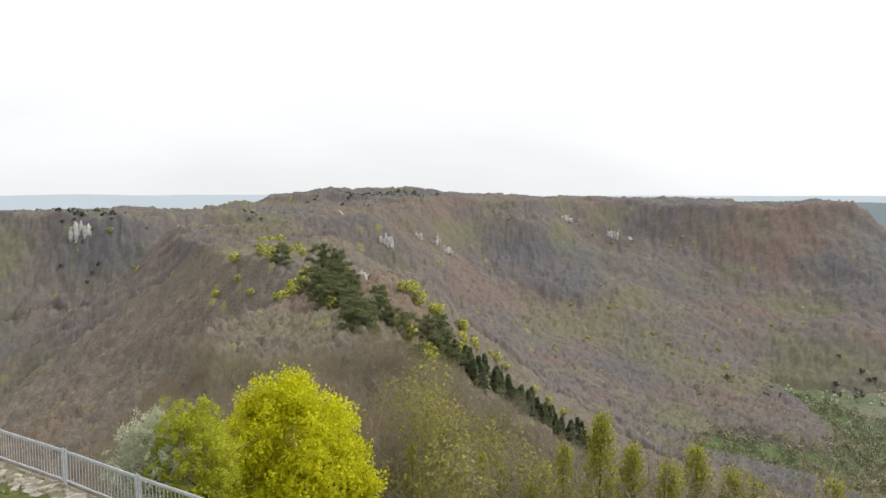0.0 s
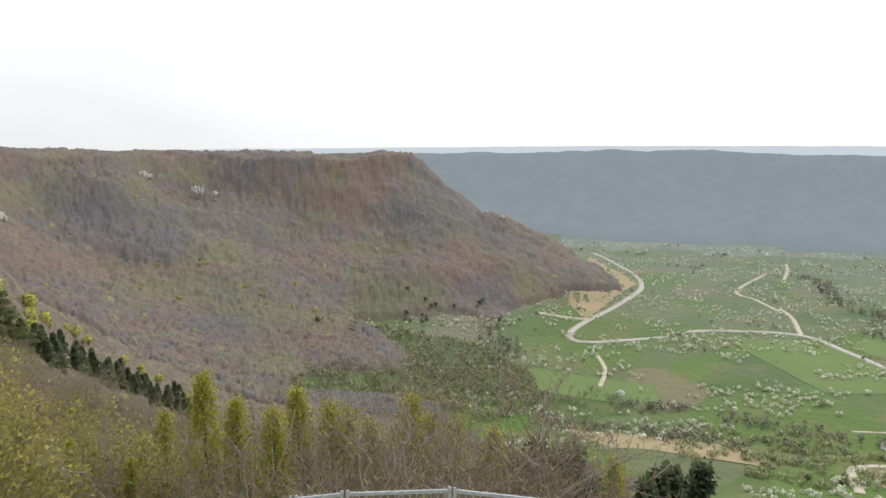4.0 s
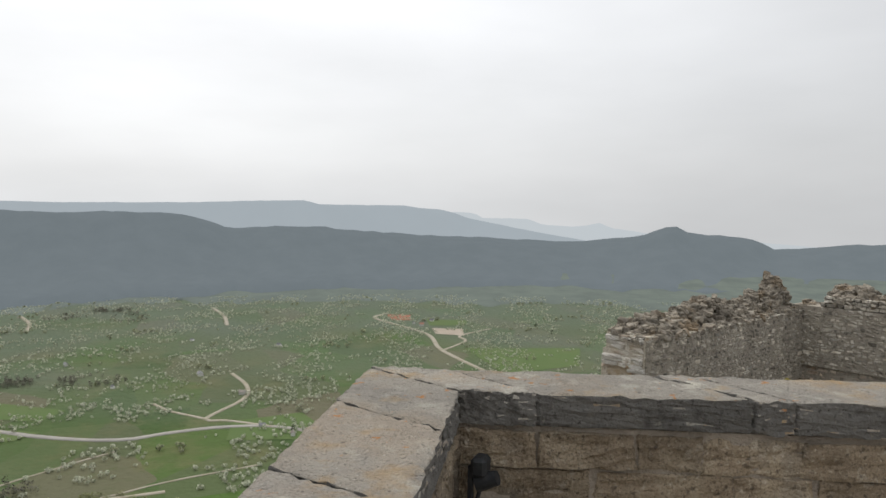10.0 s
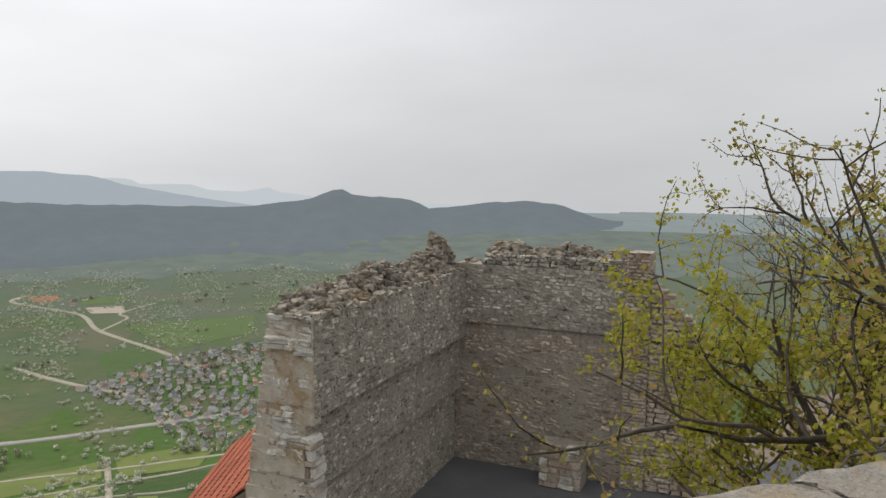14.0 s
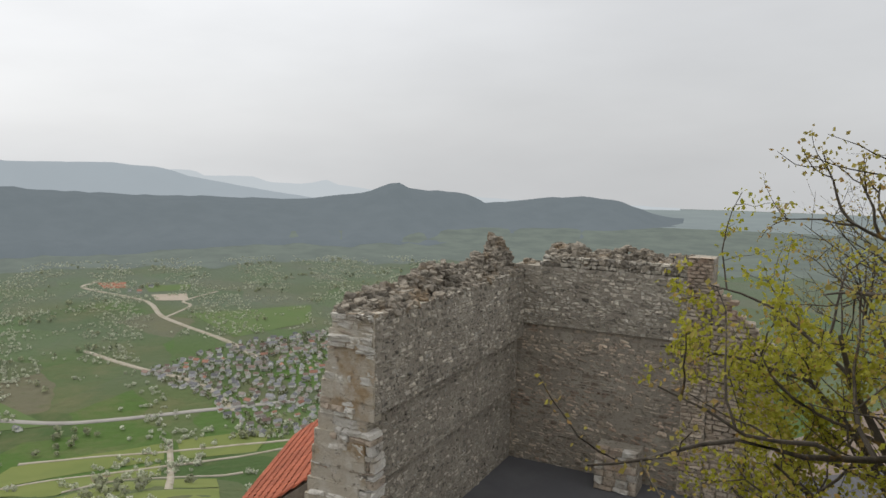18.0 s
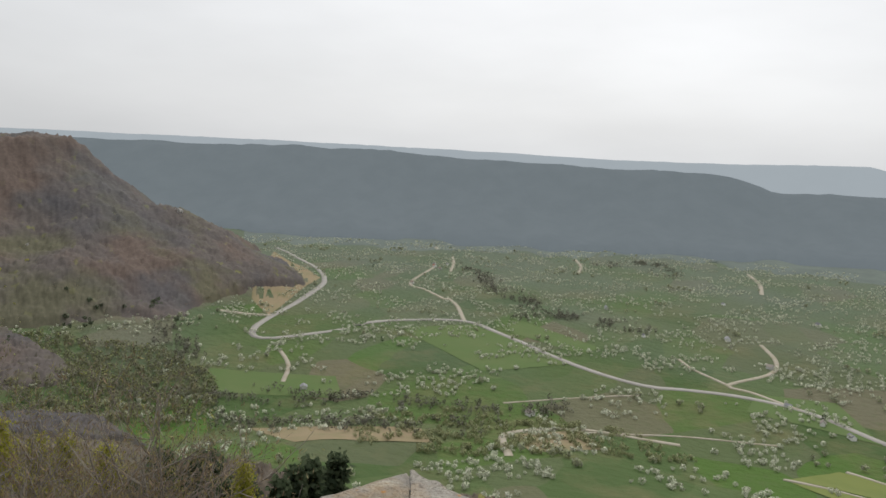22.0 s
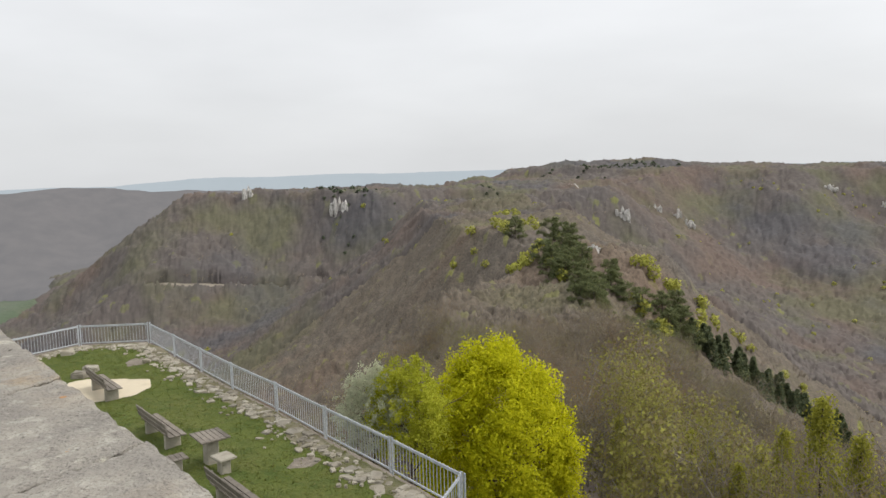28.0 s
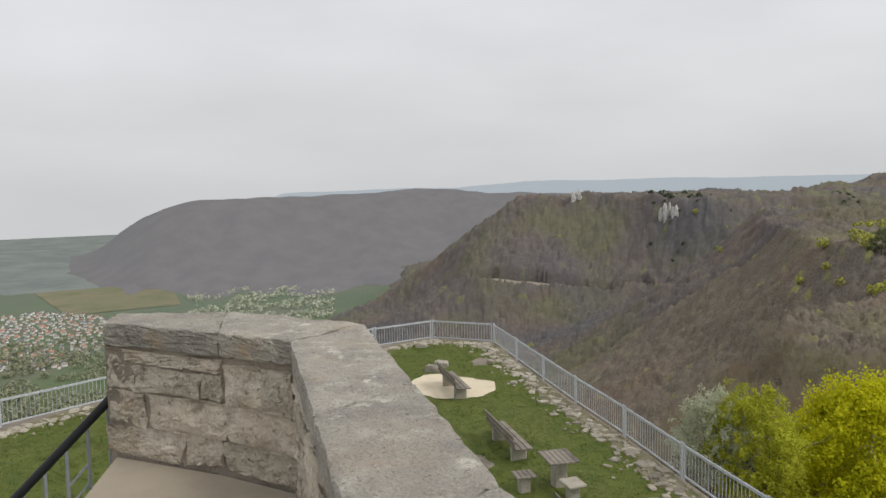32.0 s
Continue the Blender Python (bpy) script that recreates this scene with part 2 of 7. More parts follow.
def prism(bm, outline, z0, z1):
    """A flat-topped solid over an outline (counter-clockwise)."""
    lo = [bm.verts.new((x, y, z0)) for x, y in outline]
    hi = [bm.verts.new((x, y, z1)) for x, y in outline]
    bm.faces.new(hi)
    bm.faces.new(lo[::-1])
    n = len(outline)
    for i in range(n):
        bm.faces.new((lo[i], lo[(i + 1) % n], hi[(i + 1) % n], hi[i]))
    return bm


# plan of the look-out platform: outer and inner edge of its parapet
OUT = [(1.47, -5.40), (2.82, -0.20), (-0.65, 0.91), (-4.97, 3.76), (-6.06, 3.46), (-6.62, 2.94)]
INN = [(1.02, -5.30), (2.31, -0.55), (-0.80, 0.45), (-4.90, 3.14), (-5.46, 3.02), (-6.36, 2.72)]
TOP, CAP = 0.90, 0.15


def lerp2(a, b, t):
    return (a[0] + (b[0] - a[0]) * t, a[1] + (b[1] - a[1]) * t)


def stone_mesh(seed, bevel=0.12, jitter=0.05, fine=0):
    """A rough unit block."""
    rng = random.Random(seed)
    bm = bmesh.new()
    bmesh.ops.create_cube(bm, size=1.0)
    bmesh.ops.bevel(bm, geom=list(bm.edges), offset=bevel, segments=1, affect="EDGES")
    for v in bm.verts:
        v.co += Vector([rng.uniform(-jitter, jitter) for _ in range(3)])
    if fine:
        bmesh.ops.subdivide_edges(bm, edges=[e for e in bm.edges if e.calc_length() > 0.3], cuts=fine, use_grid_fill=True)
        for v in bm.verts:
            q = Vector((v.co.x * 2.2, v.co.y, v.co.z))
            k = noise.noise_vector(q * 2.6 + Vector((seed, 0, 0))) * 0.05 + noise.noise_vector(q * 7 + Vector((0, seed, 0))) * 0.035
            v.co += Vector((k.x * 0.6, k.y * 2.2, k.z))
    me = bpy.data.meshes.new("stone")
    bm.to_mesh(me)
    bm.free()
    return me


def stone_set(mat, count, seed, bevel=0.12, jitter=0.05, fine=0):
    out = []
    for k in range(count):
        me = stone_mesh(seed + k, bevel, jitter, fine)
        me.materials.append(mat)
        out.append(me)
    return out


def join_pieces(name, pieces, parent, mat, label=""):
    """Pieces too many to keep apart, as one mesh."""
    vs, fs, n = [], [], 0
    for me, m in pieces:
        for v in me.vertices:
            vs.append(m @ v.co)
        fs += [[i + n for i in p.vertices] for p in me.polygons]
        n += len(me.vertices)
    ob = mesh_object(name, [tuple(v) for v in vs], fs, mat, parent)
    return tagged(ob, label, kind="stuff")


def masonry(parent, origin, u, out, length, z0, z1, course, long, depth, meshes, mat, seed, keep=300, joint=0.012, skip=None, face=None, name="stone"):
    """Courses of rough blocks on a wall face that starts at origin, runs along u and looks towards out.
    skip(s, z): leaves a hole; face(z): how far the face stands out at a height."""
    rng = random.Random(seed)
    u, out = Vector((*u, 0)).normalized(), Vector((*out, 0)).normalized()
    rows, z = [], z0
    while z < z1 - 0.03:
        h = min(rng.uniform(*course), z1 - z)
        s = -rng.uniform(0, long[0])
        while s < length:
            w = rng.uniform(*long) * (0.8 + 0.6 * h / course[1])
            a, b = max(s, 0), min(s + w, length)
            if b - a > 0.05 and not (skip and skip((a + b) / 2, z + h / 2)):
                d = depth * rng.uniform(0.85, 1.15)
                off = (face(z + h / 2) if face else 0.0) + rng.uniform(-0.012, 0.014)
                c = Vector((*origin, 0)) + u * (a + b) / 2 + out * (off - d * 0.42) + Vector((0, 0, z + h / 2))
                m = Matrix.Translation(c) @ Matrix((u, -out, (0, 0, 1))).transposed().to_4x4() @ Matrix.Rotation(rng.uniform(-0.03, 0.03), 4, "Y") @ Matrix.Diagonal((b - a - joint, d, h - joint, 1))
                rows.append((rng.choice(meshes), m))
            s += w
        z += h
    if len(rows) > keep:
        rng.shuffle(rows)
    for me, m in rows[:keep]:
        ob = new(name, me)
        ob.parent = parent
        ob.matrix_basis = m
    if rows[keep:]:
        join_pieces("stones", rows[keep:], parent, mat)


def worn_slab(name, quad, z0, z1, mat, parent, seed, rough=0.012, bevel=0.02, cuts=5, side_mat=None):
    """A weathered block over four corners, with rounded, chipped edges."""
    bm = bmesh.new()
    bmesh.ops.create_cube(bm, size=1.0)
    bmesh.ops.subdivide_edges(bm, edges=list(bm.edges), cuts=cuts, use_grid_fill=True)
    a, b, c, d = [Vector((*q, 0)) for q in quad]
    lx, ly, lz = ((b - a).length + (c - d).length) / 2, ((d - a).length + (c - b).length) / 2, z1 - z0
    for v in bm.verts:
        p = v.co * 2
        size = Vector((lx, ly, lz)) / 2
        q = Vector([p[i] * size[i] for i in range(3)])
        core = Vector([max(-size[i] + bevel, min(size[i] - bevel, q[i])) for i in range(3)])
        r = q - core
        if r.length > bevel:
            q = core + r.normalized() * bevel
        p = Vector([q[i] / size[i] for i in range(3)])
        s, t = (p.x + 1) / 2, (p.y + 1) / 2
        w = (a * (1 - s) + b * s) * (1 - t) + (d * (1 - s) + c * s) * t
        w.z = z0 + (z1 - z0) * (p.z + 1) / 2
        edge = max(abs(p.x), abs(p.y)) > 0.9
        k = Vector((w.x + seed, w.y, w.z * 2))
        w += noise.noise_vector(k * 6) * rough + noise.noise_vector(k * 31) * rough * (1.7 if edge else 0.4)
        v.co = w
    ob = part(name, bm, mat, parent, smooth=False)
    # all faces but the top take the second material
    if side_mat:
        ob.data.materials.append(side_mat)
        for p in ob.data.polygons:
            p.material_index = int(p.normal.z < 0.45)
    return ob

# ---- the land ----
def polar(az, r, z=None):
    p = (r * math.sin(radians(az)), r * math.cos(radians(az)))
    return p if z is None else (*p, z)


FLOOR = -300.0
# ridges: (points of x, y, crest height, half width of the top), slope of the flank
RIDGES = [
    ([(6, -60, -13, 18), (-4, -4, -13, 15), (-13, 13, -13, 8)], 0.66),
    ([(-10, 38, -24, 8), (-11, 60, -30, 12), (-13, 100, -42, 16), (-13, 150, -47, 24), (-36, 300, -50, 30), (-85, 520, -46, 40), (-190, 800, -44, 80)], 0.86),
    ([(-6, 150, -56, 14), (49, 184, -82, 12), (76, 188, -96, 10), (112, 176, -112, 8), (140, 150, -122, 8)], 0.95),
    ([(-590, 960, -32, 60), (-380, 1080, -36, 90), (-190, 1250, -44, 160)], 0.85),
    ([(-230, 1350, -40, 170), (-60, 1700, -20, 260), (520, 1850, -22, 300)], 0.62),
    ([(420, 1800, -26, 200), (840, 1400, -28, 40)], 0.80),
    ([(840, 1400, -28, 40), (1000, 2100, -28, 90)], 1.1),
    ([(-1100, 1900, -60, 60), (-560, 1500, -40, 120)], 0.6),
]
HILLTOP = (-62, 1700, 26.0, 330.0)


def ridge_height(x, y, pts, slope):
    best = np.full(x.shape, -1e9)
    for (x0, y0, z0, w0), (x1, y1, z1, w1) in zip(pts, pts[1:]):
        dx, dy = x1 - x0, y1 - y0
        k = np.clip(((x - x0) * dx + (y - y0) * dy) / (dx * dx + dy * dy), 0, 1)
        d = np.maximum(np.hypot(x - x0 - k * dx, y - y0 - k * dy) - (w0 + k * (w1 - w0)), 0)
        top = (z0 + k * (z1 - z0)) - FLOOR
        best = np.maximum(best, FLOOR + top * np.maximum(np.exp(-slope * d / top) - 0.15, -0.04) / 0.85)
    return best


def waves(x, y, size, seed):
    """Smooth rolling noise, about -1 to 1, of the given size in metres."""
    rng = np.random.RandomState(seed)
    out = np.zeros(np.shape(x))
    for k in range(9):
        a, ph = rng.uniform(0, 2 * math.pi, 2)
        s = size * (0.55 + 0.9 * rng.rand())
        out += np.sin((x * math.cos(a) + y * math.sin(a)) * 2 * math.pi / s + ph)
    return out / 4.0


def land(x, y):
    x, y = np.asarray(x, float), np.asarray(y, float)
    far = np.clip((np.hypot(x, y) - 60) / 200, 0, 1)
    sx, sy = x + far * 34 * waves(x, y, 310, 5), y + far * 34 * waves(x, y, 290, 6)
    h = np.full(x.shape, FLOOR) + 2.5 * waves(x, y, 620, 7)
    for pts, slope in RIDGES:
        r = ridge_height(sx, sy, pts, slope)
        d = np.abs(h - r)
        h = np.maximum(h, r) + np.where(d < 26, (26 - d) ** 2 / 104, 0) * far
    hx, hy, hz, hw = HILLTOP
    h = h + hz * np.exp(-((x - hx) ** 2 + (y - hy) ** 2) / (2 * (hw / 1.8) ** 2))
    r = np.hypot(x, y)
    h = h + far * np.clip((h - FLOOR) / 120, 0, 1) * (5 * waves(x, y, 140, 11) + 2.2 * waves(x, y, 55, 12))
    # the valley floor climbs towards the foot of the far scarp
    h = h - 24 * np.clip(1 - np.abs(h - FLOOR - 40) / 40, 0, 1) * (x > 500) * (y > 700)
    return h + 30 * np.clip((r - 2300) / 700, 0, 1) ** 2 * (x > 0)


def mesh_object(name, verts, faces, mats, parent=None, smooth=False, idx=None):
    me = bpy.data.meshes.new(name)
    me.from_pydata(np.asarray(verts).tolist() if len(verts) else [], [], np.asarray(faces).tolist() if isinstance(faces, np.ndarray) else faces)
    for m in mats if isinstance(mats, (list, tuple)) else [mats]:
        me.materials.append(m)
    if idx is not None:
        me.polygons.foreach_set("material_index", np.asarray(idx, np.int32))
    if smooth:
        me.polygons.foreach_set("use_smooth", np.ones(len(me.polygons), bool))
    me.update()
    ob = new(name, me)
    ob.parent = parent
    return ob


NA, NR = 720, 170
az_g = np.linspace(0, 2 * math.pi, NA, endpoint=False)
r_g = 9.0 * (4900 / 9.0) ** (np.linspace(0, 1, NR))
AZ, RR = np.meshgrid(az_g, r_g, indexing="ij")
GX, GY = RR * np.sin(AZ), RR * np.cos(AZ)
GZ = land(GX, GY)
verts = np.stack([GX, GY, GZ], -1).reshape(-1, 3)
ii, jj = np.meshgrid(np.arange(NA), np.arange(NR - 1), indexing="ij")
i2 = (ii + 1) % NA
faces = np.stack([ii * NR + jj, i2 * NR + jj, i2 * NR + jj + 1, ii * NR + jj + 1], -1).reshape(-1, 4)
# how far each spot is wooded: slopes are, the valley floor is not, and hedges follow the brooks
WOOD = np.clip((GZ - (FLOOR + 22 + 9 * waves(GX, GY, 260, 21) + np.clip(RR - 2000, 0, 900) * 0.045)) / 9.0, 0, 1)
WOOD = np.where((RR > 2250) & (GY < 1500) & (GX > 0), 0, WOOD)
WOOD = np.where((GX < -900) & (GY < 1500), np.clip((GZ + 262) / 10, 0, 1), WOOD)


def open_foot(x, y):
    """The meadows reach high up the castle hill on the valley side."""
    az = np.degrees(np.arctan2(x, y))
    return (np.hypot(x, y) > 395 + 25 * waves(x, y, 120, 51)) & (az > 37 + 3 * waves(x, y, 90, 52)) & (az < 160) & (np.hypot(x, y) < 1250) & (y < 900)


WOOD = np.where(open_foot(GX, GY), 0, WOOD)


def wooded(x, y):
    """The same cover at any place."""
    h = land(x, y)
    r = np.hypot(x, y)
    w = (h - (FLOOR + 22 + 9 * waves(x, y, 260, 21) + np.clip(r - 2000, 0, 900) * 0.045)) / 9.0
    w = np.where((r > 2250) & (y < 1500) & (x > 0), 0, w)
    w = np.where(open_foot(x, y), 0, w)
    return np.where((x < -900) & (y < 1500), (h + 262) / 10, w)


def land_material():
    m = bpy.data.materials.new("meadow_and_wood_floor")
    m.use_nodes = True
    n, l = m.node_tree.nodes, m.node_tree.links
    b = n["Principled BSDF"]
    b.inputs["Roughness"].default_value = 1.0
    b.inputs["Specular IOR Level"].default_value = 0.05
    geo = n.new("ShaderNodeNewGeometry")
    mp = n.new("ShaderNodeMapping")
    mp.inputs["Scale"].default_value = (0.0062, 0.011, 0.0)
    mp.inputs["Rotation"].default_value = (0, 0, 0.35)
    warp = n.new("ShaderNodeTexNoise")
    warp.inputs["Scale"].default_value = 0.006
    l.new(geo.outputs["Position"], warp.inputs["Vector"])
    va = n.new("ShaderNodeVectorMath")
    va.operation = "MULTIPLY_ADD"
    va.inputs[1].default_value = (90, 90, 0)
    l.new(warp.outputs["Color"], va.inputs[0])
    l.new(geo.outputs["Position"], va.inputs[2])
    l.new(va.outputs[0], mp.inputs["Vector"])
    vo = n.new("ShaderNodeTexVoronoi")
    vo.inputs["Scale"].default_value = 1.0
    l.new(mp.outputs[0], vo.inputs["Vector"])
    sp = n.new("ShaderNodeSeparateColor")
    l.new(vo.outputs["Color"], sp.inputs[0])
    fields = n.new("ShaderNodeValToRGB")
    stops = [(0.0, (0.070, 0.112, 0.042)), (0.25, (0.100, 0.142, 0.058)), (0.5, (0.112, 0.132, 0.072)), (0.72, (0.082, 0.148, 0.036)), (0.9, (0.13, 0.14, 0.08)), (1.0, (0.155, 0.145, 0.095))]
    while len(fields.color_ramp.elements) < len(stops):
        fields.color_ramp.elements.new(0.5)
    for e_, (p_, c_) in zip(fields.color_ramp.elements, stops):
        e_.position, e_.color = p_, (*c_, 1)
    l.new(sp.outputs[0], fields.inputs[0])

    def over(last, colour, scale, lo, hi, most):
        t = n.new("ShaderNodeTexNoise")
        t.inputs["Scale"].default_value, t.inputs["Detail"].default_value, t.inputs["Roughness"].default_value = scale, 7, 0.65
        l.new(geo.outputs["Position"], t.inputs["Vector"])
        r = n.new("ShaderNodeMapRange")
        r.inputs["From Min"].default_value, r.inputs["From Max"].default_value, r.inputs["To Max"].default_value = lo, hi, most
        l.new(t.outputs["Fac"], r.inputs["Value"])
        mx = n.new("ShaderNodeMix")
        mx.data_type = "RGBA"
        l.new(r.outputs[0], mx.inputs[0])
        l.new(last, mx.inputs[6])
        mx.inputs[7].default_value = (*colour, 1)
        return mx.outputs[2]

    grass = over(fields.outputs[0], (0.17, 0.16, 0.085), 0.012, 0.5, 0.68, 0.6)
    grass = over(grass, (0.10, 0.125, 0.055), 0.07, 0.52, 0.7, 0.5)
    # haze painted into the ground colour: meadows turn pale grey-green with distance
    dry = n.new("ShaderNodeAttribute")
    dry.attribute_name = "meadow_haze"
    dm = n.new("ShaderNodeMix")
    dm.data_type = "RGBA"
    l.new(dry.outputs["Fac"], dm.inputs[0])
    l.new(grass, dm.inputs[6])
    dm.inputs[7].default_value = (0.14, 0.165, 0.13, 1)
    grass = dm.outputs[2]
    wood = n.new("ShaderNodeRGB")
    wood.outputs[0].default_value = (0.21, 0.178, 0.152, 1)
    floor_ = over(wood.outputs[0], (0.225, 0.165, 0.13), 0.008, 0.48, 0.62, 0.8)
    floor_ = over(floor_, (0.19, 0.185, 0.115), 0.011, 0.54, 0.68, 0.6)
    floor_ = over(floor_, (0.18, 0.15, 0.125), 0.06, 0.5, 0.7, 0.6)
    at = n.new("ShaderNodeAttribute")
    at.attribute_name = "wooded"
    mx = n.new("ShaderNodeMix")
    mx.data_type = "RGBA"
    l.new(at.outputs["Fac"], mx.inputs[0])
    l.new(grass, mx.inputs[6])
    l.new(floor_, mx.inputs[7])
    l.new(mx.outputs[2], b.inputs["Base Color"])
    t = n.new("ShaderNodeTexNoise")
    t.inputs["Scale"].default_value, t.inputs["Detail"].default_value = 0.09, 9
    l.new(geo.outputs["Position"], t.inputs["Vector"])
    bp = n.new("ShaderNodeBump")
    bp.inputs["Strength"].default_value, bp.inputs["Distance"].default_value = 0.7, 6.0
    l.new(t.outputs["Fac"], bp.inputs["Height"])
    l.new(bp.outputs[0], b.inputs["Normal"])
    return m


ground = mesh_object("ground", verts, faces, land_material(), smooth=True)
tagged(ground, "wooded limestone hills falling to a green orchard valley", "ground", kind="structure")
# weight of the painted haze, rising with distance from the castle
att = ground.data.attributes.new("meadow_haze", "FLOAT", "POINT")
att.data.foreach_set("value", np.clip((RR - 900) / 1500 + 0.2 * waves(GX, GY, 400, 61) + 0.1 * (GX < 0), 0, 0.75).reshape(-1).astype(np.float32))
att = ground.data.attributes.new("wooded", "FLOAT", "POINT")
att.data.foreach_set("value", WOOD.reshape(-1).astype(np.float32))


def far_ridge(name, label, pts, depth, mat, seed, rough=10.0, step=45, smooth=6):
    """A wooded scarp along a line of (azimuth, distance, crest height, foot height)."""
    rng = np.random.RandomState(seed)
    a, r, zc, zf = np.array(pts, float).T
    fine = np.linspace(a[0], a[-1], int(abs(a[-1] - a[0]) * 50 / step * np.mean(r) / 2865) + 8)
    r, zc, zf = np.interp(fine, a, r), np.interp(fine, a, zc), np.interp(fine, a, zf)
    xs, ys = r * np.sin(np.radians(fine)), r * np.cos(np.radians(fine))
    nx, ny = xs / r, ys / r
    prof = [(-1.2, -0.45), (-1.15, -0.05), (-0.9, 0.02), (-0.7, 0.13), (-0.5, 0.32), (-0.33, 0.55), (-0.2, 0.76), (-0.09, 0.92), (0.0, 1.0), (0.25, 1.0), (0.8, 0.98)]
    vs = []
    for k, (u, v) in enumerate(prof):
        d = u * depth * (1 + (0.13 * waves(xs, ys, 520, seed) + 0.05 * waves(xs, ys, 210, seed + 3) if 0.1 < v < 0.95 else (0.10 * waves(xs, ys, 420, seed + 6) + 0.05 * waves(xs, ys, 140, seed + 7) if v < 0.1 else 0)))
        z = zf + (zc - zf) * v
        z = z + (rough * 0.22 * rng.randn(len(xs)) + 0.5 * rough * waves(xs, ys, 330, seed + 5) if v >= 0.9 else rough * (0.5 * waves(xs + 60 * k, ys, 380, seed + 1) if v > 0.3 else 1.5 * waves(xs, ys, 420, seed + 1) + 0.9 * waves(xs, ys, 150, seed + 2)) * (v > 0))
        vs.append(np.stack([xs + nx * d, ys + ny * d, z], -1))
    vs, n = np.array(vs), len(xs)
    fs = [(k * n + i, k * n + i + 1, (k + 1) * n + i + 1, (k + 1) * n + i) for k in range(len(prof) - 1) for i in range(n - 1)]
    ob = mesh_object(name, vs.reshape(-1, 3), fs, mat, smooth=True)
    return tagged(ob, label, "hills", kind="structure")


# the second colour glows: distance haze is put into each hill material
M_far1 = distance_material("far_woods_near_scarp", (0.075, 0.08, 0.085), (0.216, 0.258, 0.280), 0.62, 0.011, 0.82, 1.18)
M_far2 = distance_material("far_woods_blue_haze", (0.07, 0.075, 0.08), (0.43, 0.485, 0.525), 0.78)
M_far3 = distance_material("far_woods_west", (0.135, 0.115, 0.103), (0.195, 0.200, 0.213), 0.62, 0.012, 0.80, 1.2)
M_far4 = distance_material("farthest_hills_in_haze", (0.08, 0.085, 0.09), (0.555, 0.60, 0.63), 0.88)
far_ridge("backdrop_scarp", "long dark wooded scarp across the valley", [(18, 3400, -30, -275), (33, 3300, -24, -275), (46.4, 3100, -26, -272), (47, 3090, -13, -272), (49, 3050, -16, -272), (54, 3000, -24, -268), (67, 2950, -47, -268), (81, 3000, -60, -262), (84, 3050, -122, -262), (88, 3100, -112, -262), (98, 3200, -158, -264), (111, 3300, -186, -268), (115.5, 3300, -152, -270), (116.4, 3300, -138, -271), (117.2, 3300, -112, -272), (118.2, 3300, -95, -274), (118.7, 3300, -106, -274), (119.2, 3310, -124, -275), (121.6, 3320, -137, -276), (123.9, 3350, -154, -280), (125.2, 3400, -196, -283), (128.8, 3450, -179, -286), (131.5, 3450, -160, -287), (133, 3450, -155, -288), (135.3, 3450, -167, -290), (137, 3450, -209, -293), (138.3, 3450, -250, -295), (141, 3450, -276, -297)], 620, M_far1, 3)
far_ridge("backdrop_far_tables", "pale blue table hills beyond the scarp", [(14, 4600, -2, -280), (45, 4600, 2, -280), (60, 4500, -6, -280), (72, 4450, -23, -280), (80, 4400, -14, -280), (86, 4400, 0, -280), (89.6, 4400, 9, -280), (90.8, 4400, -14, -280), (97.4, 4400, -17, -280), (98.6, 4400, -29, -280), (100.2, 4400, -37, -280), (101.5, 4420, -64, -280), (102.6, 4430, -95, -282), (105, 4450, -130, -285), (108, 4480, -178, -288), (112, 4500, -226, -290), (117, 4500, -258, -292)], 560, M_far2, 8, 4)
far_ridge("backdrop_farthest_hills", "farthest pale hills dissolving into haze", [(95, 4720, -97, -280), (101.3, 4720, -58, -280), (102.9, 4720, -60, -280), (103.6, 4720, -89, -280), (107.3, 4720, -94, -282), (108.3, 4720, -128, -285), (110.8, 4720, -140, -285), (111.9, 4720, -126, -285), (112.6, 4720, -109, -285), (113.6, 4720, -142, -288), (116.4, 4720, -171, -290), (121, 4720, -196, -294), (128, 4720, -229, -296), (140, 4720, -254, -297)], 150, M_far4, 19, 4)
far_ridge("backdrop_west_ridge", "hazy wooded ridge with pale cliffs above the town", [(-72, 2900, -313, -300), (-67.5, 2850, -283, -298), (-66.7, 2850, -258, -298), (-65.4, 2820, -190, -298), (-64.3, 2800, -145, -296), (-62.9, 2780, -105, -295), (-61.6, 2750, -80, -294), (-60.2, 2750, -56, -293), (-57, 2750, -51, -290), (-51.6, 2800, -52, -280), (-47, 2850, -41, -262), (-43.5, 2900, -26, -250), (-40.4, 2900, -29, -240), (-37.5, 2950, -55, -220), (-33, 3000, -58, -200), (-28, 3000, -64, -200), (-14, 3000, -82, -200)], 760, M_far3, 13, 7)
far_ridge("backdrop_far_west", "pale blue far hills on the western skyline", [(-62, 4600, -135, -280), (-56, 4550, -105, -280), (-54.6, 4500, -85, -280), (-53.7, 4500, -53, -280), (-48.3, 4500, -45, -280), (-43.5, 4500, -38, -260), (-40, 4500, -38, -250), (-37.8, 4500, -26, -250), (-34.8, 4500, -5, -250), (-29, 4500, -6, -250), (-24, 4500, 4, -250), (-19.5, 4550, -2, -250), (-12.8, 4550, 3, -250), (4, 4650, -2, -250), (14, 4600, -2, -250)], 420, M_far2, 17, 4)


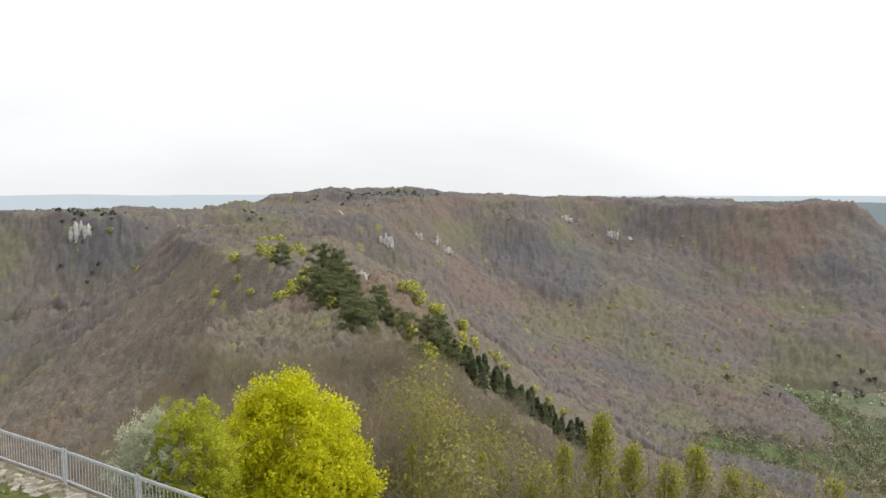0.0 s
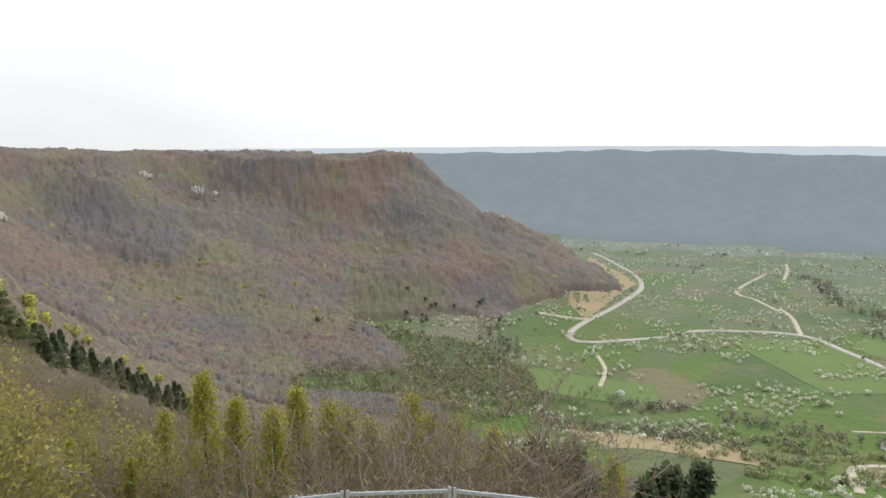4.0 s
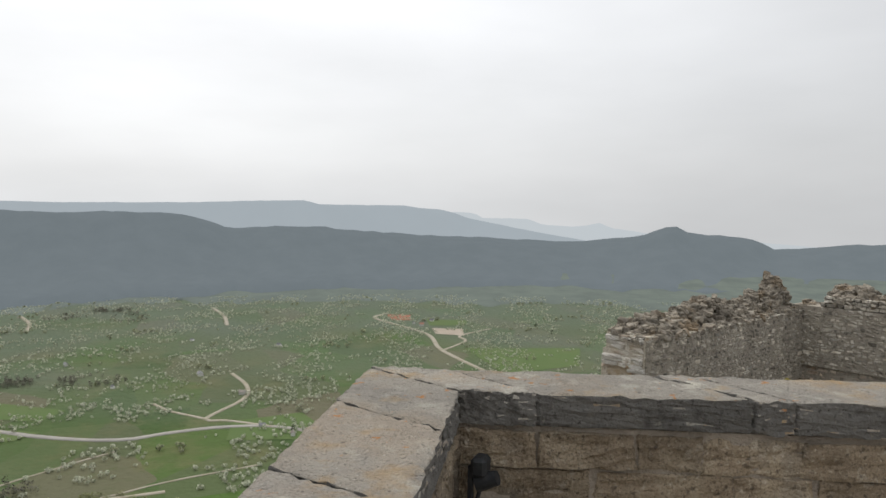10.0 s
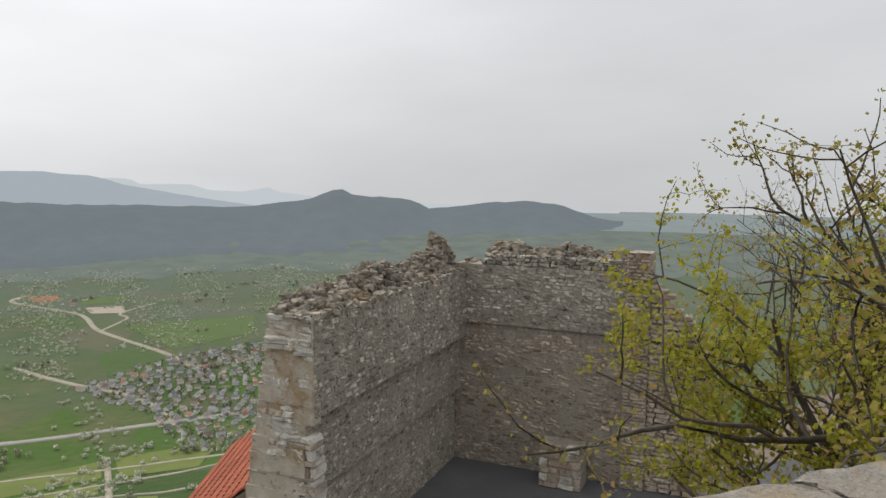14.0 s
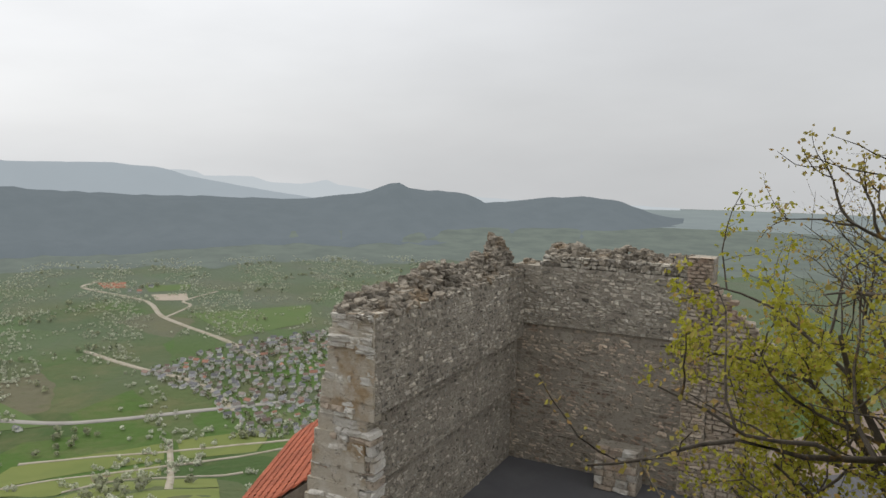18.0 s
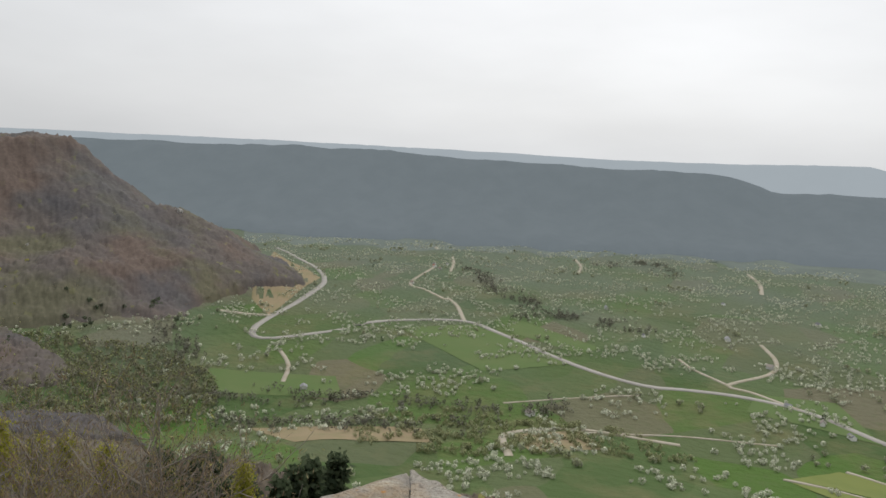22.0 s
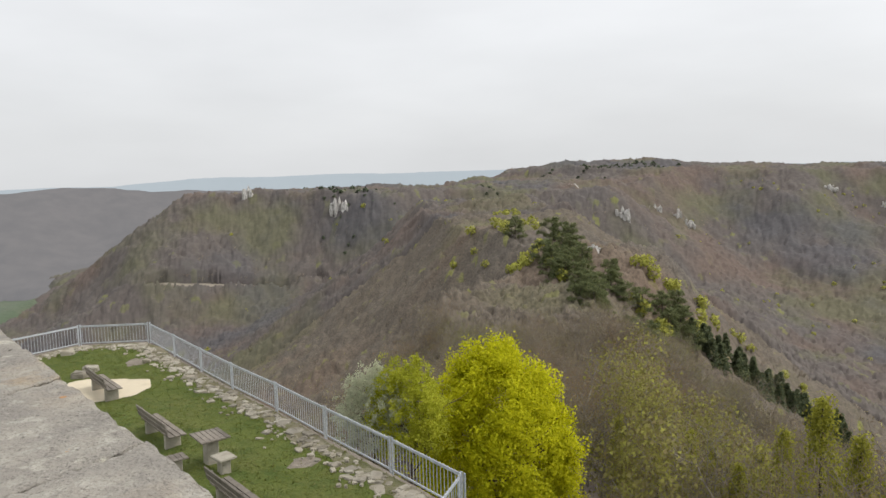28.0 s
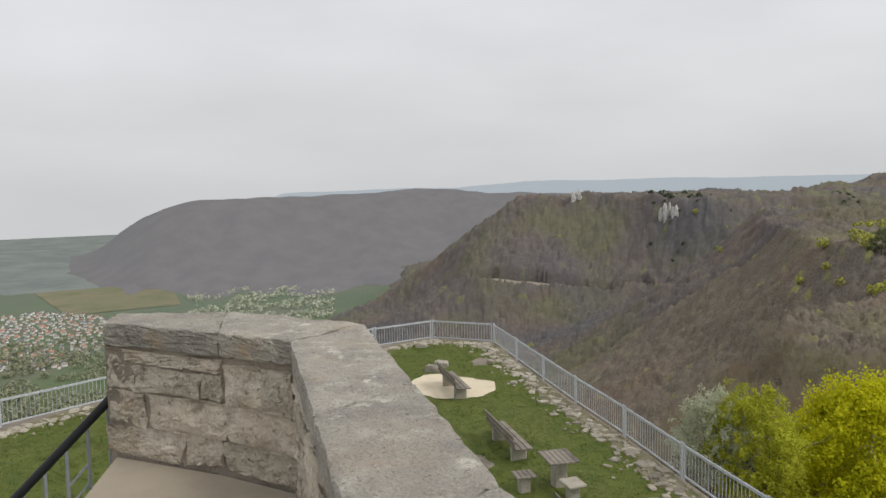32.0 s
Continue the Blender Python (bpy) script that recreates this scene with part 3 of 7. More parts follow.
def far_plain(name, label, a0, a1, r0, r1, mat, seed):
    """Flat country so far off that mostly its material's painted haze is left."""
    az = np.radians(np.linspace(a0, a1, int((a1 - a0) * 3)))
    rows = []
    for k, t in enumerate(np.linspace(0, 1, 14)):
        r = r0 + (r1 - r0) * t + (70 * waves(az * 900, az * 300, 160, seed) + 40 * waves(az * 900, az * 300, 47, seed + 1) if k == 0 else 0)
        x, y = r * np.sin(az), r * np.cos(az)
        rows.append(np.stack([x, y, land(x, y) + (0.2 if k == 0 else 1.2)], -1))
    vs, n = np.array(rows), len(az)
    fs = [(k * n + i, k * n + i + 1, (k + 1) * n + i + 1, (k + 1) * n + i) for k in range(13) for i in range(n - 1)]
    return tagged(mesh_object(name, vs.reshape(-1, 3), fs, mat, smooth=True), label, "plain", kind="structure")


# the plains carry the same emissive haze in their colour
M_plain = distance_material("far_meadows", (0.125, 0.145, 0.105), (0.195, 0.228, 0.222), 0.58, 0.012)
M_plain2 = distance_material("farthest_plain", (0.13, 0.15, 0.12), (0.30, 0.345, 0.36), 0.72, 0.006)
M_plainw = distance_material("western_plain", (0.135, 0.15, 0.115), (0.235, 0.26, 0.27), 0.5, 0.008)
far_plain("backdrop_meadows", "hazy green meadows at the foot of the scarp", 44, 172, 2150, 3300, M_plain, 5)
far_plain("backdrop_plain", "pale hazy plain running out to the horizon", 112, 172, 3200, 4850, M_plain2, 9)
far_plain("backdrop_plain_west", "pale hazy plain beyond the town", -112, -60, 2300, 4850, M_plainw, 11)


def toward(az, el, r0=60.0, r1=2400.0):
    """The spot of the land that lies in that direction from the platform."""
    r = np.linspace(r0, r1, 1600)
    x, y = r * math.sin(radians(az)), r * math.cos(radians(az))
    z = land(x, y)
    hit = np.nonzero(np.degrees(np.arctan2(z - 1.75, r)) >= el)[0]
    k = hit[0] if len(hit) else int(np.argmax(np.arctan2(z - 1.75, r)))
    return float(x[k]), float(y[k]), float(z[k])


# a forest track that crosses the opposite slope
SLOPE_TRACK = [toward(a, e)[:2] for a, e in ((-38.2, -7.9), (-36.2, -8.05), (-33.6, -8.3), (-30.9, -8.55), (-28.0, -8.75), (-25.0, -8.8), (-22.9, -8.7))]

# ---- roads, fields, houses and orchards of the valley ----
M_road = material("pale_asphalt_road", (0.36, 0.34, 0.31), 0.95, spots=[((0.28, 0.26, 0.24), 0.05, 0.45, 0.65, 0.6)])
M_track = material("gravel_farm_track", (0.40, 0.36, 0.29), 1.0, spots=[((0.26, 0.24, 0.15), 0.08, 0.48, 0.65, 0.7)])


def smooth_line(pts, step=14.0):
    """A flowing line through points (Catmull-Rom), sampled about every step metres."""
    p = [np.array(q, float) for q in pts]
    p = [2 * p[0] - p[1]] + p + [2 * p[-1] - p[-2]]
    out = []
    for a, b, c, d in zip(p, p[1:], p[2:], p[3:]):
        n = max(2, int(np.linalg.norm(c - b) / step))
        for k in range(n):
            t = k / n
            out.append(0.5 * (2 * b + (c - a) * t + (2 * a - 5 * b + 4 * c - d) * t * t + (3 * b - a - 3 * c + d) * t ** 3))
    out.append(p[-2])
    return np.array(out)


def road(name, label, pts, width, mat, lift=0.7):
    ln = smooth_line(pts)
    t = np.gradient(ln, axis=0)
    t /= np.linalg.norm(t, axis=1)[:, None]
    nrm = np.stack([-t[:, 1], t[:, 0]], -1) * width / 2
    rows = []
    for off, dz in ((-1.0, -1.2), (-0.96, 0.0), (0.96, 0.0), (1.0, -1.2)):
        q = ln + nrm * off
        rows.append(np.c_[q, land(q[:, 0], q[:, 1]) + lift + dz])
    vs, n = np.concatenate(rows), len(ln)
    fs = [(k * n + i, k * n + i + 1, (k + 1) * n + i + 1, (k + 1) * n + i) for k in range(3) for i in range(n - 1)]
    return tagged(mesh_object(name, vs, fs, mat, smooth=True), label, "road", kind="structure")


road("road", "pale country road winding through orchards", [(830, -300), (852, -180), (878, -60), (946, 40), (955, 120), (935, 180), (918, 230), (945, 327), (1033, 488), (1072, 580), (1002, 665), (865, 722), (790, 752), (776, 778), (800, 806), (850, 831), (989, 884), (1130, 948), (1200, 1000), (1248, 1050), (1357, 1202), (1470, 1400)], 11, M_road)
for pts, w in (
    ([(1072, 580), (1187, 667), (1274, 783), (1319, 854), (1546, 932)], 8),
    ([(745, 702), (700, 640), (643, 596)], 6),
    ([(1730, 985), (1640, 930), (1516, 867)], 8),
    ([(2057, 1325), (1940, 1190), (1826, 1092)], 9),
    ([(1943, 710), (1810, 640), (1700, 608)], 9),
    ([(839, 923), (860, 880), (881, 845)], 12),
    ([(945, 40), (985, 110), (995, 137), (1091, 96), (1172, 98), (1260, 130)], 7),
    ([(995, 137), (1040, 190), (1082, 221)], 6),
    ([(1900, -204), (1818, -166), (1596, -258), (1405, -262), (1166, -315), (1000, -330)], 10),
    ([(1209, -109), (1086, -158), (964, -219), (827, -231)], 9),
    ([(3106, 35), (2860, 12), (2645, 2), (2366, 20)], 12),
    ([(2047, 262), (1900, 215), (1747, 190)], 10),
    ([(765, -8), (735, -110), (691, -223), (660, -300)], 6),
    ([(692, 40), (680, -80), (659, -201), (640, -280)], 6),
    ([(765, -144), (690, -130), (611, -115), (540, -100)], 6),
    ([(633, -35), (622, -100), (608, -175)], 6),
    ([(742, 344), (784, 307), (830, 267), (875, 220)], 3.5),
    ([(692, 228), (727, 194), (764, 144), (803, 56)], 3.5),
    ([(560, 250), (640, 290), (700, 240), (735, 140)], 8),
    ([(1405, -262), (1500, -330), (1560, -330), (1640, -420)], 7),
):
    road("farm_track", "pale gravel farm track between meadows", pts, w, M_track)

road("farm_track", "pale forest track crossing the bare slope", SLOPE_TRACK, 4.0, material("leafy_forest_track", (0.30, 0.265, 0.215), 1.0, spots=[((0.22, 0.19, 0.15), 0.08, 0.45, 0.65, 0.7)]), 0.6)


def field(label, quad, mat, lift=0.45):
    """One tilled or mown plot, draped over the ground."""
    n = 10
    a, b, c, d = [np.array(q, float) for q in quad]
    g = []
    for i in range(n + 1):
        for j in range(n + 1):
            u, v = i / n, j / n
            q = (a * (1 - u) + b * u) * (1 - v) + (d * (1 - u) + c * u) * v
            g.append((q[0], q[1], float(land(q[0], q[1])) + lift))
    fs = [(i * (n + 1) + j, (i + 1) * (n + 1) + j, (i + 1) * (n + 1) + j + 1, i * (n + 1) + j + 1) for i in range(n) for j in range(n)]
    return tagged(mesh_object("field", g, fs, mat, smooth=True), label, "field", kind="structure")


M_tan = material("dry_grass_field", (0.27, 0.215, 0.13), 1.0, spots=[((0.20, 0.19, 0.09), 0.03, 0.45, 0.65, 0.7)])
M_fresh = material("fresh_green_field", (0.10, 0.152, 0.048), 1.0, spots=[((0.125, 0.16, 0.06), 0.02, 0.45, 0.65, 0.7)])
M_vine = material("yellow_green_strip_field", (0.17, 0.20, 0.055), 1.0, spots=[((0.13, 0.17, 0.045), 0.02, 0.45, 0.65, 0.7)])
M_soil = material("brown_soil_plot", (0.22, 0.165, 0.115), 1.0, spots=[((0.17, 0.14, 0.085), 0.05, 0.45, 0.65, 0.7)])
field("dry tan meadow plot below the castle wood", [(496, 503), (598, 366), (559, 328), (470, 420)], M_tan)
field("dry tan slope inside the road bend", [(1390, 1330), (1195, 1006), (880, 850), (960, 992)], M_tan)
field("tan ploughed strip beside a curving track", [(640, 285), (700, 235), (640, 190), (585, 240)], M_tan)
field("fresh green meadow by the road junction", [(1060, 560), (960, 330), (840, 420), (960, 640)], M_fresh)
field("fresh green meadow beside the long road", [(1150, 520), (1060, 330), (1010, 350), (1060, 500)], M_fresh)
field("broad green meadow above the village", [(1421, -311), (1390, -546), (1241, -488), (1191, -331)], M_fresh)
field("green meadow across the far lane", [(1010, 10), (880, -40), (900, 100), (980, 100)], M_fresh)
field("yellow-green strip field by the farm tracks", [(760, -2), (757, -138), (700, -126), (694, 36)], M_vine)
field("yellow-green strip field by the farm tracks", [(757, -150), (735, -250), (668, -205), (690, -140)], M_vine)
field("yellow-green strip field by the farm tracks", [(686, 34), (686, -120), (636, -112), (628, -30)], M_vine)
field("yellow-green strip field by the farm tracks", [(626, 24), (600, -150), (545, -138), (560, 36)], M_vine)
field("yellow-green strip field below the farm tracks", [(552, 38), (537, -136), (455, -116), (497, 45)], M_vine)
field("brown tilled plot among green strips", [(676, -60), (676, -84), (640, -84), (640, -60)], M_soil)
field("green meadow by the old orchard", [(620, 700), (700, 560), (640, 500), (560, 640)], M_fresh)
M_olive = material("olive_vineyard_slope", (0.16, 0.155, 0.09), 1.0, spots=[((0.20, 0.17, 0.11), 0.02, 0.45, 0.62, 0.7), ((0.11, 0.13, 0.06), 0.012, 0.5, 0.62, 0.7)])
field("olive vineyard slope above the town", [(-2193, 752), (-2087, 1099), (-1665, 904), (-1738, 664)], M_olive, 0.9)
field("pale sand sports ground", [(1664, -283), (1646, -354), (1560, -340), (1590, -280)], material("sand_pitch", (0.42, 0.36, 0.29), 1.0, spots=[((0.36, 0.30, 0.24), 0.03, 0.4, 0.6, 0.6)]))
field("red clay courts beside the sports hall", [(1880, -200), (1860, -260), (1780, -250), (1790, -205)], material("red_clay", (0.36, 0.15, 0.09), 1.0, spots=[((0.30, 0.14, 0.09), 0.03, 0.4, 0.6, 0.6)]))
field("mown green pitch", [(1790, -290), (1760, -390), (1690, -370), (1700, -285)], M_fresh)

# houses: one of each roof colour is built, the rest are copies of their own
M_wall_h = material("pale_house_render", (0.74, 0.73, 0.70), 0.9, rand=0.2)
ROOFS = [material("red_brown_tile_roof", (0.25, 0.18, 0.15), 0.9, rand=0.3), material("grey_tile_roof", (0.23, 0.23, 0.24), 0.9, rand=0.4), material("brown_tile_roof", (0.27, 0.24, 0.215), 0.9, rand=0.3), material("bright_red_tile_roof", (0.34, 0.18, 0.13), 0.9, rand=0.2)]


def make_house(roof_mat, label):
    h = thing("house", label, "house", "houses of the valley villages")
    bm = bmesh.new()
    box(bm, -6, -4.5, -2.5, 6, 4.5, 5.2)
    for s in (-1, 1):
        a = [bm.verts.new((s * 6, y, z)) for y, z in ((-4.5, 5.2), (4.5, 5.2), (0, 9.0))]
        bm.faces.new(a if s > 0 else a[::-1])
    part("wall", bm, M_wall_h, h)
    bm = bmesh.new()
    for s in (-1, 1):
        q = [(-6.6, s * 5.2, 4.75), (6.6, s * 5.2, 4.75), (6.6, 0, 9.25), (-6.6, 0, 9.25)]
        lo, hi = [bm.verts.new(v) for v in q], [bm.verts.new((x, y, z + 0.35)) for x, y, z in q]
        bm.faces.new(hi if s < 0 else hi[::-1])
        bm.faces.new(lo if s > 0 else lo[::-1])
        for i in range(4):
            bm.faces.new((lo[i], lo[(i + 1) % 4], hi[(i + 1) % 4], hi[i]))
    bmesh.ops.recalc_face_normals(bm, faces=bm.faces)
    part("roof", bm, roof_mat, h)
    return h


MODELS = [make_house(r, f"rendered village house with a {w} tiled gable roof") for r, w in zip(ROOFS, ("red-brown", "dark grey", "brown", "bright red"))]
rng_h = random.Random(5)
used_models = set()
set_houses, more = [], {m_.name: [] for m_ in (M_wall_h, *ROOFS)}


def set_house(x, y, rz, scale, kind):
    m = pose(x, y, float(land(x, y)) + 0.3, 0, 0, rz) @ Matrix.Diagonal((scale * rng_h.uniform(0.85, 1.35), scale * rng_h.uniform(0.85, 1.15), scale * rng_h.uniform(0.8, 1.1), 1))
    ob = MODELS[kind]
    if len(set_houses) >= 296 and kind in used_models:
        for o in ob.children:
            more[o.data.materials[0].name].append((o.data, m @ o.matrix_basis))
        return
    set_houses.append((x, y))
    if kind in used_models:
        ob = put_copy(ob, m)
    used_models.add(kind)
    ob.matrix_basis = m


def inside(x, y, poly):
    c, j = False, len(poly) - 1
    for i in range(len(poly)):
        (xi, yi), (xj, yj) = poly[i], poly[j]
        if (yi > y) != (yj > y) and x < (xj - xi) * (y - yi) / (yj - yi) + xi:
            c = not c
        j = i
    return c


VILLAGE = [(1052, -161), (1142, -305), (1170, -470), (1080, -560), (860, -420), (700, -290), (720, -215), (876, -214)]


def settle(poly, count, weights, gap=15.0):
    xs, ys = [p[0] for p in poly], [p[1] for p in poly]
    placed = []
    for _ in range(count * 30):
        if len(placed) >= count:
            break
        x, y = rng_h.uniform(min(xs), max(xs)), rng_h.uniform(min(ys), max(ys))
        if inside(x, y, poly) and all((x - a) ** 2 + (y - b) ** 2 > gap * gap for a, b in placed):
            placed.append((x, y))
            street = 25 + 40 * math.sin(x / 130) + 30 * math.sin(y / 90)
            set_house(x, y, street + rng_h.choice((0, 90)) + rng_h.uniform(-8, 8), rng_h.uniform(0.42, 0.70), rng_h.choices(range(4), weights)[0])


for x, y, k in ((1546, 932, 3), (1575, 950, 1), (1530, 905, 0), (1600, 925, 1), (1320, 850, 0), (1730, -250, 1), (1700, -265, 3), (1760, -300, 1), (950, 60, 1), (905, 20, 2), (880, -10, 1), (640, 560, 1), (720, 300, 2), (1180, 300, 1), (1250, 180, 1), (1350, 420, 1), (1120, 100, 2), (1480, 60, 1), (1560, 240, 1)):
    set_house(x, y, rng_h.uniform(0, 90), rng_h.uniform(0.55, 0.85), k)
settle(VILLAGE, 380, (2.6, 5, 4, 0.6), 11.5)
settle([(-1230, 450), (-1330, 560), (-1611, 720), (-1850, 650), (-1850, 520), (-1300, 385)], 330, (4, 3, 3, 4), 14)
for m_ in (M_wall_h, *ROOFS):
    if more[m_.name]:
        join_pieces("distant_houses", more[m_.name], None, m_, "packed far houses of the hazy town")["category"] = "houses"


def crowns(name, label, x, y, z, size, height, mat, bits, seed, flat=1.0, lift=0.35, leaf=(0.3, 0.58), foot=False):
    """Many small trees as loose clumps of leaf and twig."""
    rng = np.random.RandomState(seed)
    n = len(x)
    u = rng.normal(size=(n, bits, 3))
    u /= np.linalg.norm(u, axis=2)[..., None]
    rad = rng.uniform(0.45, 1.0, (n, bits, 1))
    c = u * rad * np.stack([size, size, height * 0.5], -1)[:, None, :]
    c += np.stack([x, y, z + height * (0.5 + lift * 0.3)], -1)[:, None, :]
    e1 = rng.normal(size=(n, bits, 3))
    e2 = np.cross(e1, rng.normal(size=(n, bits, 3)))
    e1 /= np.linalg.norm(e1, axis=2)[..., None]
    e2 /= np.linalg.norm(e2, axis=2)[..., None] + 1e-9
    w = (size[:, None, None] * rng.uniform(*leaf, (n, bits, 1)))
    tri = np.stack([c + e1 * w, c - e1 * w * 0.6 + e2 * w * 0.8, c - e1 * w * 0.6 - e2 * w * 0.8], 2)
    zf = land(x, y) - 0.5 if foot else z - 0.5
    sw = 0.06 if foot else 0.15
    stem = np.stack([np.stack([x - sw * size, y, zf], -1), np.stack([x + sw * size, y, zf], -1), np.stack([x, y, z + height * 0.6], -1)], 1)[:, None]
    out = u * 0.8 + np.array([0, 0, 0.55])
    face = np.cross(tri[:, :, 1] - tri[:, :, 0], tri[:, :, 2] - tri[:, :, 0])
    turn = (face * out).sum(2) < 0
    tri[turn] = tri[turn][:, ::-1]
    vs = np.concatenate([tri, stem], 1).reshape(-1, 3)
    me = bpy.data.meshes.new(name)
    nf = len(vs) // 3
    me.vertices.add(len(vs))
    me.vertices.foreach_set("co", vs.astype(np.float32).ravel())
    me.loops.add(len(vs))
    me.loops.foreach_set("vertex_index", np.arange(len(vs), dtype=np.int32))
    me.polygons.add(nf)
    me.polygons.foreach_set("loop_start", np.arange(nf, dtype=np.int32) * 3)
    me.update(calc_edges=True)
    me.polygons.foreach_set("use_smooth", np.ones(nf, bool))
    up = np.concatenate([np.repeat(u * 0.8 + np.array([0, 0, 0.55]), 3, 1).reshape(n, -1, 3), np.broadcast_to(np.array([0, 0, 1.0]), (n, 3, 3))], 1).reshape(-1, 3)
    up /= np.linalg.norm(up, axis=1)[:, None] + 1e-9
    me.normals_split_custom_set_from_vertices(up.astype(np.float32))
    me.materials.append(mat)
    return tagged(new(name, me), label, "trees", kind="stuff")


M_blossom = palette("fruit_tree_blossom", [(0.0, (0.44, 0.48, 0.34)), (0.5, (0.60, 0.62, 0.48)), (1.0, (0.76, 0.76, 0.64))], through=0.25)
M_greyt = palette("budding_hedge_trees", [(0.0, (0.30, 0.31, 0.23)), (0.5, (0.37, 0.39, 0.26)), (1.0, (0.44, 0.47, 0.28))], through=0.35)
M_fir = palette("dark_fir_needles", [(0.0, (0.055, 0.08, 0.045)), (1.0, (0.11, 0.14, 0.075))], through=0.45)
M_lime = palette("fresh_yellow_green_leaves", [(0.0, (0.34, 0.37, 0.03)), (0.5, (0.47, 0.49, 0.04)), (1.0, (0.62, 0.62, 0.08))], through=0.5)

# muted version of the fresh leaf green, with slope haze mixed into it
M_limefar = palette("young_leaves_slope_haze", [(0.0, (0.31, 0.32, 0.07)), (0.6, (0.41, 0.41, 0.085)), (1.0, (0.54, 0.53, 0.12))], through=0.35)
rng_v = np.random.RandomState(31)


def valley_spots(n, a0, a1, r0, r1, power=1.0, thin=0.0, seed=1):
    az, r = np.radians(rng_v.uniform(a0, a1, n)), r0 + (r1 - r0) * rng_v.rand(n) ** power
    x, y = r * np.sin(az), r * np.cos(az)
    keep = (wooded(x, y) < 0.3) & (land(x, y) < -225)
    keep &= waves(x, y, 190, 40 + seed) + 0.6 * waves(x, y, 70, 41 + seed) > thin
    keep &= ~((x > 850) & (x < 1200) & (y < -170) & (y > -480))
    return x[keep], y[keep]


x, y = valley_spots(6500, 22, 122, 400, 1150, 0.8, 0.25)
s = rng_v.uniform(1.7, 3.7, len(x))
crowns("orchard_blossom", "white flowering fruit trees scattered over meadows", x, y, land(x, y), s, s * 1.55, M_blossom, 40, 3, leaf=(0.2, 0.42))
x, y = valley_spots(26000, 22, 122, 1050, 2290, 0.85, -0.1)
s = rng_v.uniform(1.5, 3.1, len(x))
crowns("orchard_blossom_far", "flowering fruit trees dotting the far meadows", x, y, land(x, y), s, s * 1.5, M_blossom, 14, 23)
BELT = [(566, 450), (684, 400), (735, 190), (690, 110), (640, 150), (560, 250), (500, 370)]
x, y = rng_v.uniform(480, 760, 2600), rng_v.uniform(90, 470, 2600)
k = np.array([inside(a, b, BELT) for a, b in zip(x, y)]) & (waves(x, y, 60, 88) > -0.2)
x, y = x[k], y[k]
s = rng_v.uniform(1.6, 3.4, len(x))
crowns("orchard_belt", "olive hedges and old orchard trees below the castle wood", x, y, land(x, y), s, s * 1.7, palette("olive_hedge_leaves", [(0.0, (0.21, 0.225, 0.12)), (0.5, (0.29, 0.31, 0.155)), (0.8, (0.34, 0.36, 0.18)), (1.0, (0.50, 0.52, 0.37))], through=0.35), 40, 29, leaf=(0.18, 0.38))
x, y = valley_spots(9000, 20, 120, 400, 2250, 0.8, 1.0, 5)
s = rng_v.uniform(2.4, 4.6, len(x))
crowns("orchard_bare", "grey-green budding orchard trees and hedges", x, y, land(x, y), s, s * 1.8, M_greyt, 30, 4)
x, y = valley_spots(900, 20, 115, 480, 2200, 0.8, 1.35, 9)
s = rng_v.uniform(2.5, 4.0, len(x))
crowns("valley_firs", "dark firs standing in small groups", x, y, land(x, y), s, s * 3.6, M_fir, 26, 5)
x, y = valley_spots(2200, -61, -50, 1500, 2500, 1.0, -0.2, 13)
s = rng_v.uniform(3.0, 5.0, len(x))
crowns("town_orchard", "pale flowering garden trees round the town", x, y, land(x, y), s, s * 1.7, M_blossom, 16, 6)
x, y = valley_spots(2600, -80, -60, 1050, 1560, 1.0, -0.3, 17)
s = rng_v.uniform(3.0, 5.5, len(x))
crowns("town_hedges", "grey-green garden trees and hedges near the town", x, y, land(x, y), s, s * 1.7, M_greyt, 14, 7)
gx_, gy_ = rng_v.uniform(700, 1200, 1900), rng_v.uniform(-560, -160, 1900)
k = np.array([inside(a, b, VILLAGE) and all((a - c) ** 2 + (b - d) ** 2 > 64 for c, d in set_houses) for a, b in zip(gx_, gy_)])
gx_, gy_ = gx_[k], gy_[k]
s = rng_v.uniform(1.4, 3.0, len(gx_))
crowns("village_garden_trees", "green and flowering garden trees between village houses", gx_, gy_, land(gx_, gy_), s, s * 1.8, palette("garden_leaves", [(0.0, (0.11, 0.13, 0.05)), (0.6, (0.20, 0.21, 0.10)), (0.8, (0.5, 0.5, 0.42)), (1.0, (0.66, 0.65, 0.58))], through=0.4), 22, 33)
# brooks lined with bare trees
bx, by = [], []
for line in ([(485, 738), (544, 639), (607, 538), (659, 454), (709, 336), (751, 270)], [(1157, 522), (1226, 418), (1206, 298)], [(1588, 856), (1337, 629), (1218, 437)], [(1853, 599), (2006, 513), (1824, 408)], [(480, 560), (560, 430), (640, 330)], [(1010, -300), (1060, -340), (1090, -400)], [(700, 900), (660, 800), (600, 720)]):
    ln = smooth_line(line, 7)
    q = np.repeat(ln, 6, 0) + rng_v.normal(0, 17, (len(ln) * 6, 2))
    q = q[waves(q[:, 0], q[:, 1], 90, 77) > -0.15]
    bx.append(q[:, 0])
    by.append(q[:, 1])
x, y = np.concatenate(bx), np.concatenate(by)
BROOK = (x, y)
# olive woods that run down from the spur to the meadows
wx, wy = rng_v.uniform(200, 700, 5200), rng_v.uniform(520, 1060, 5200)
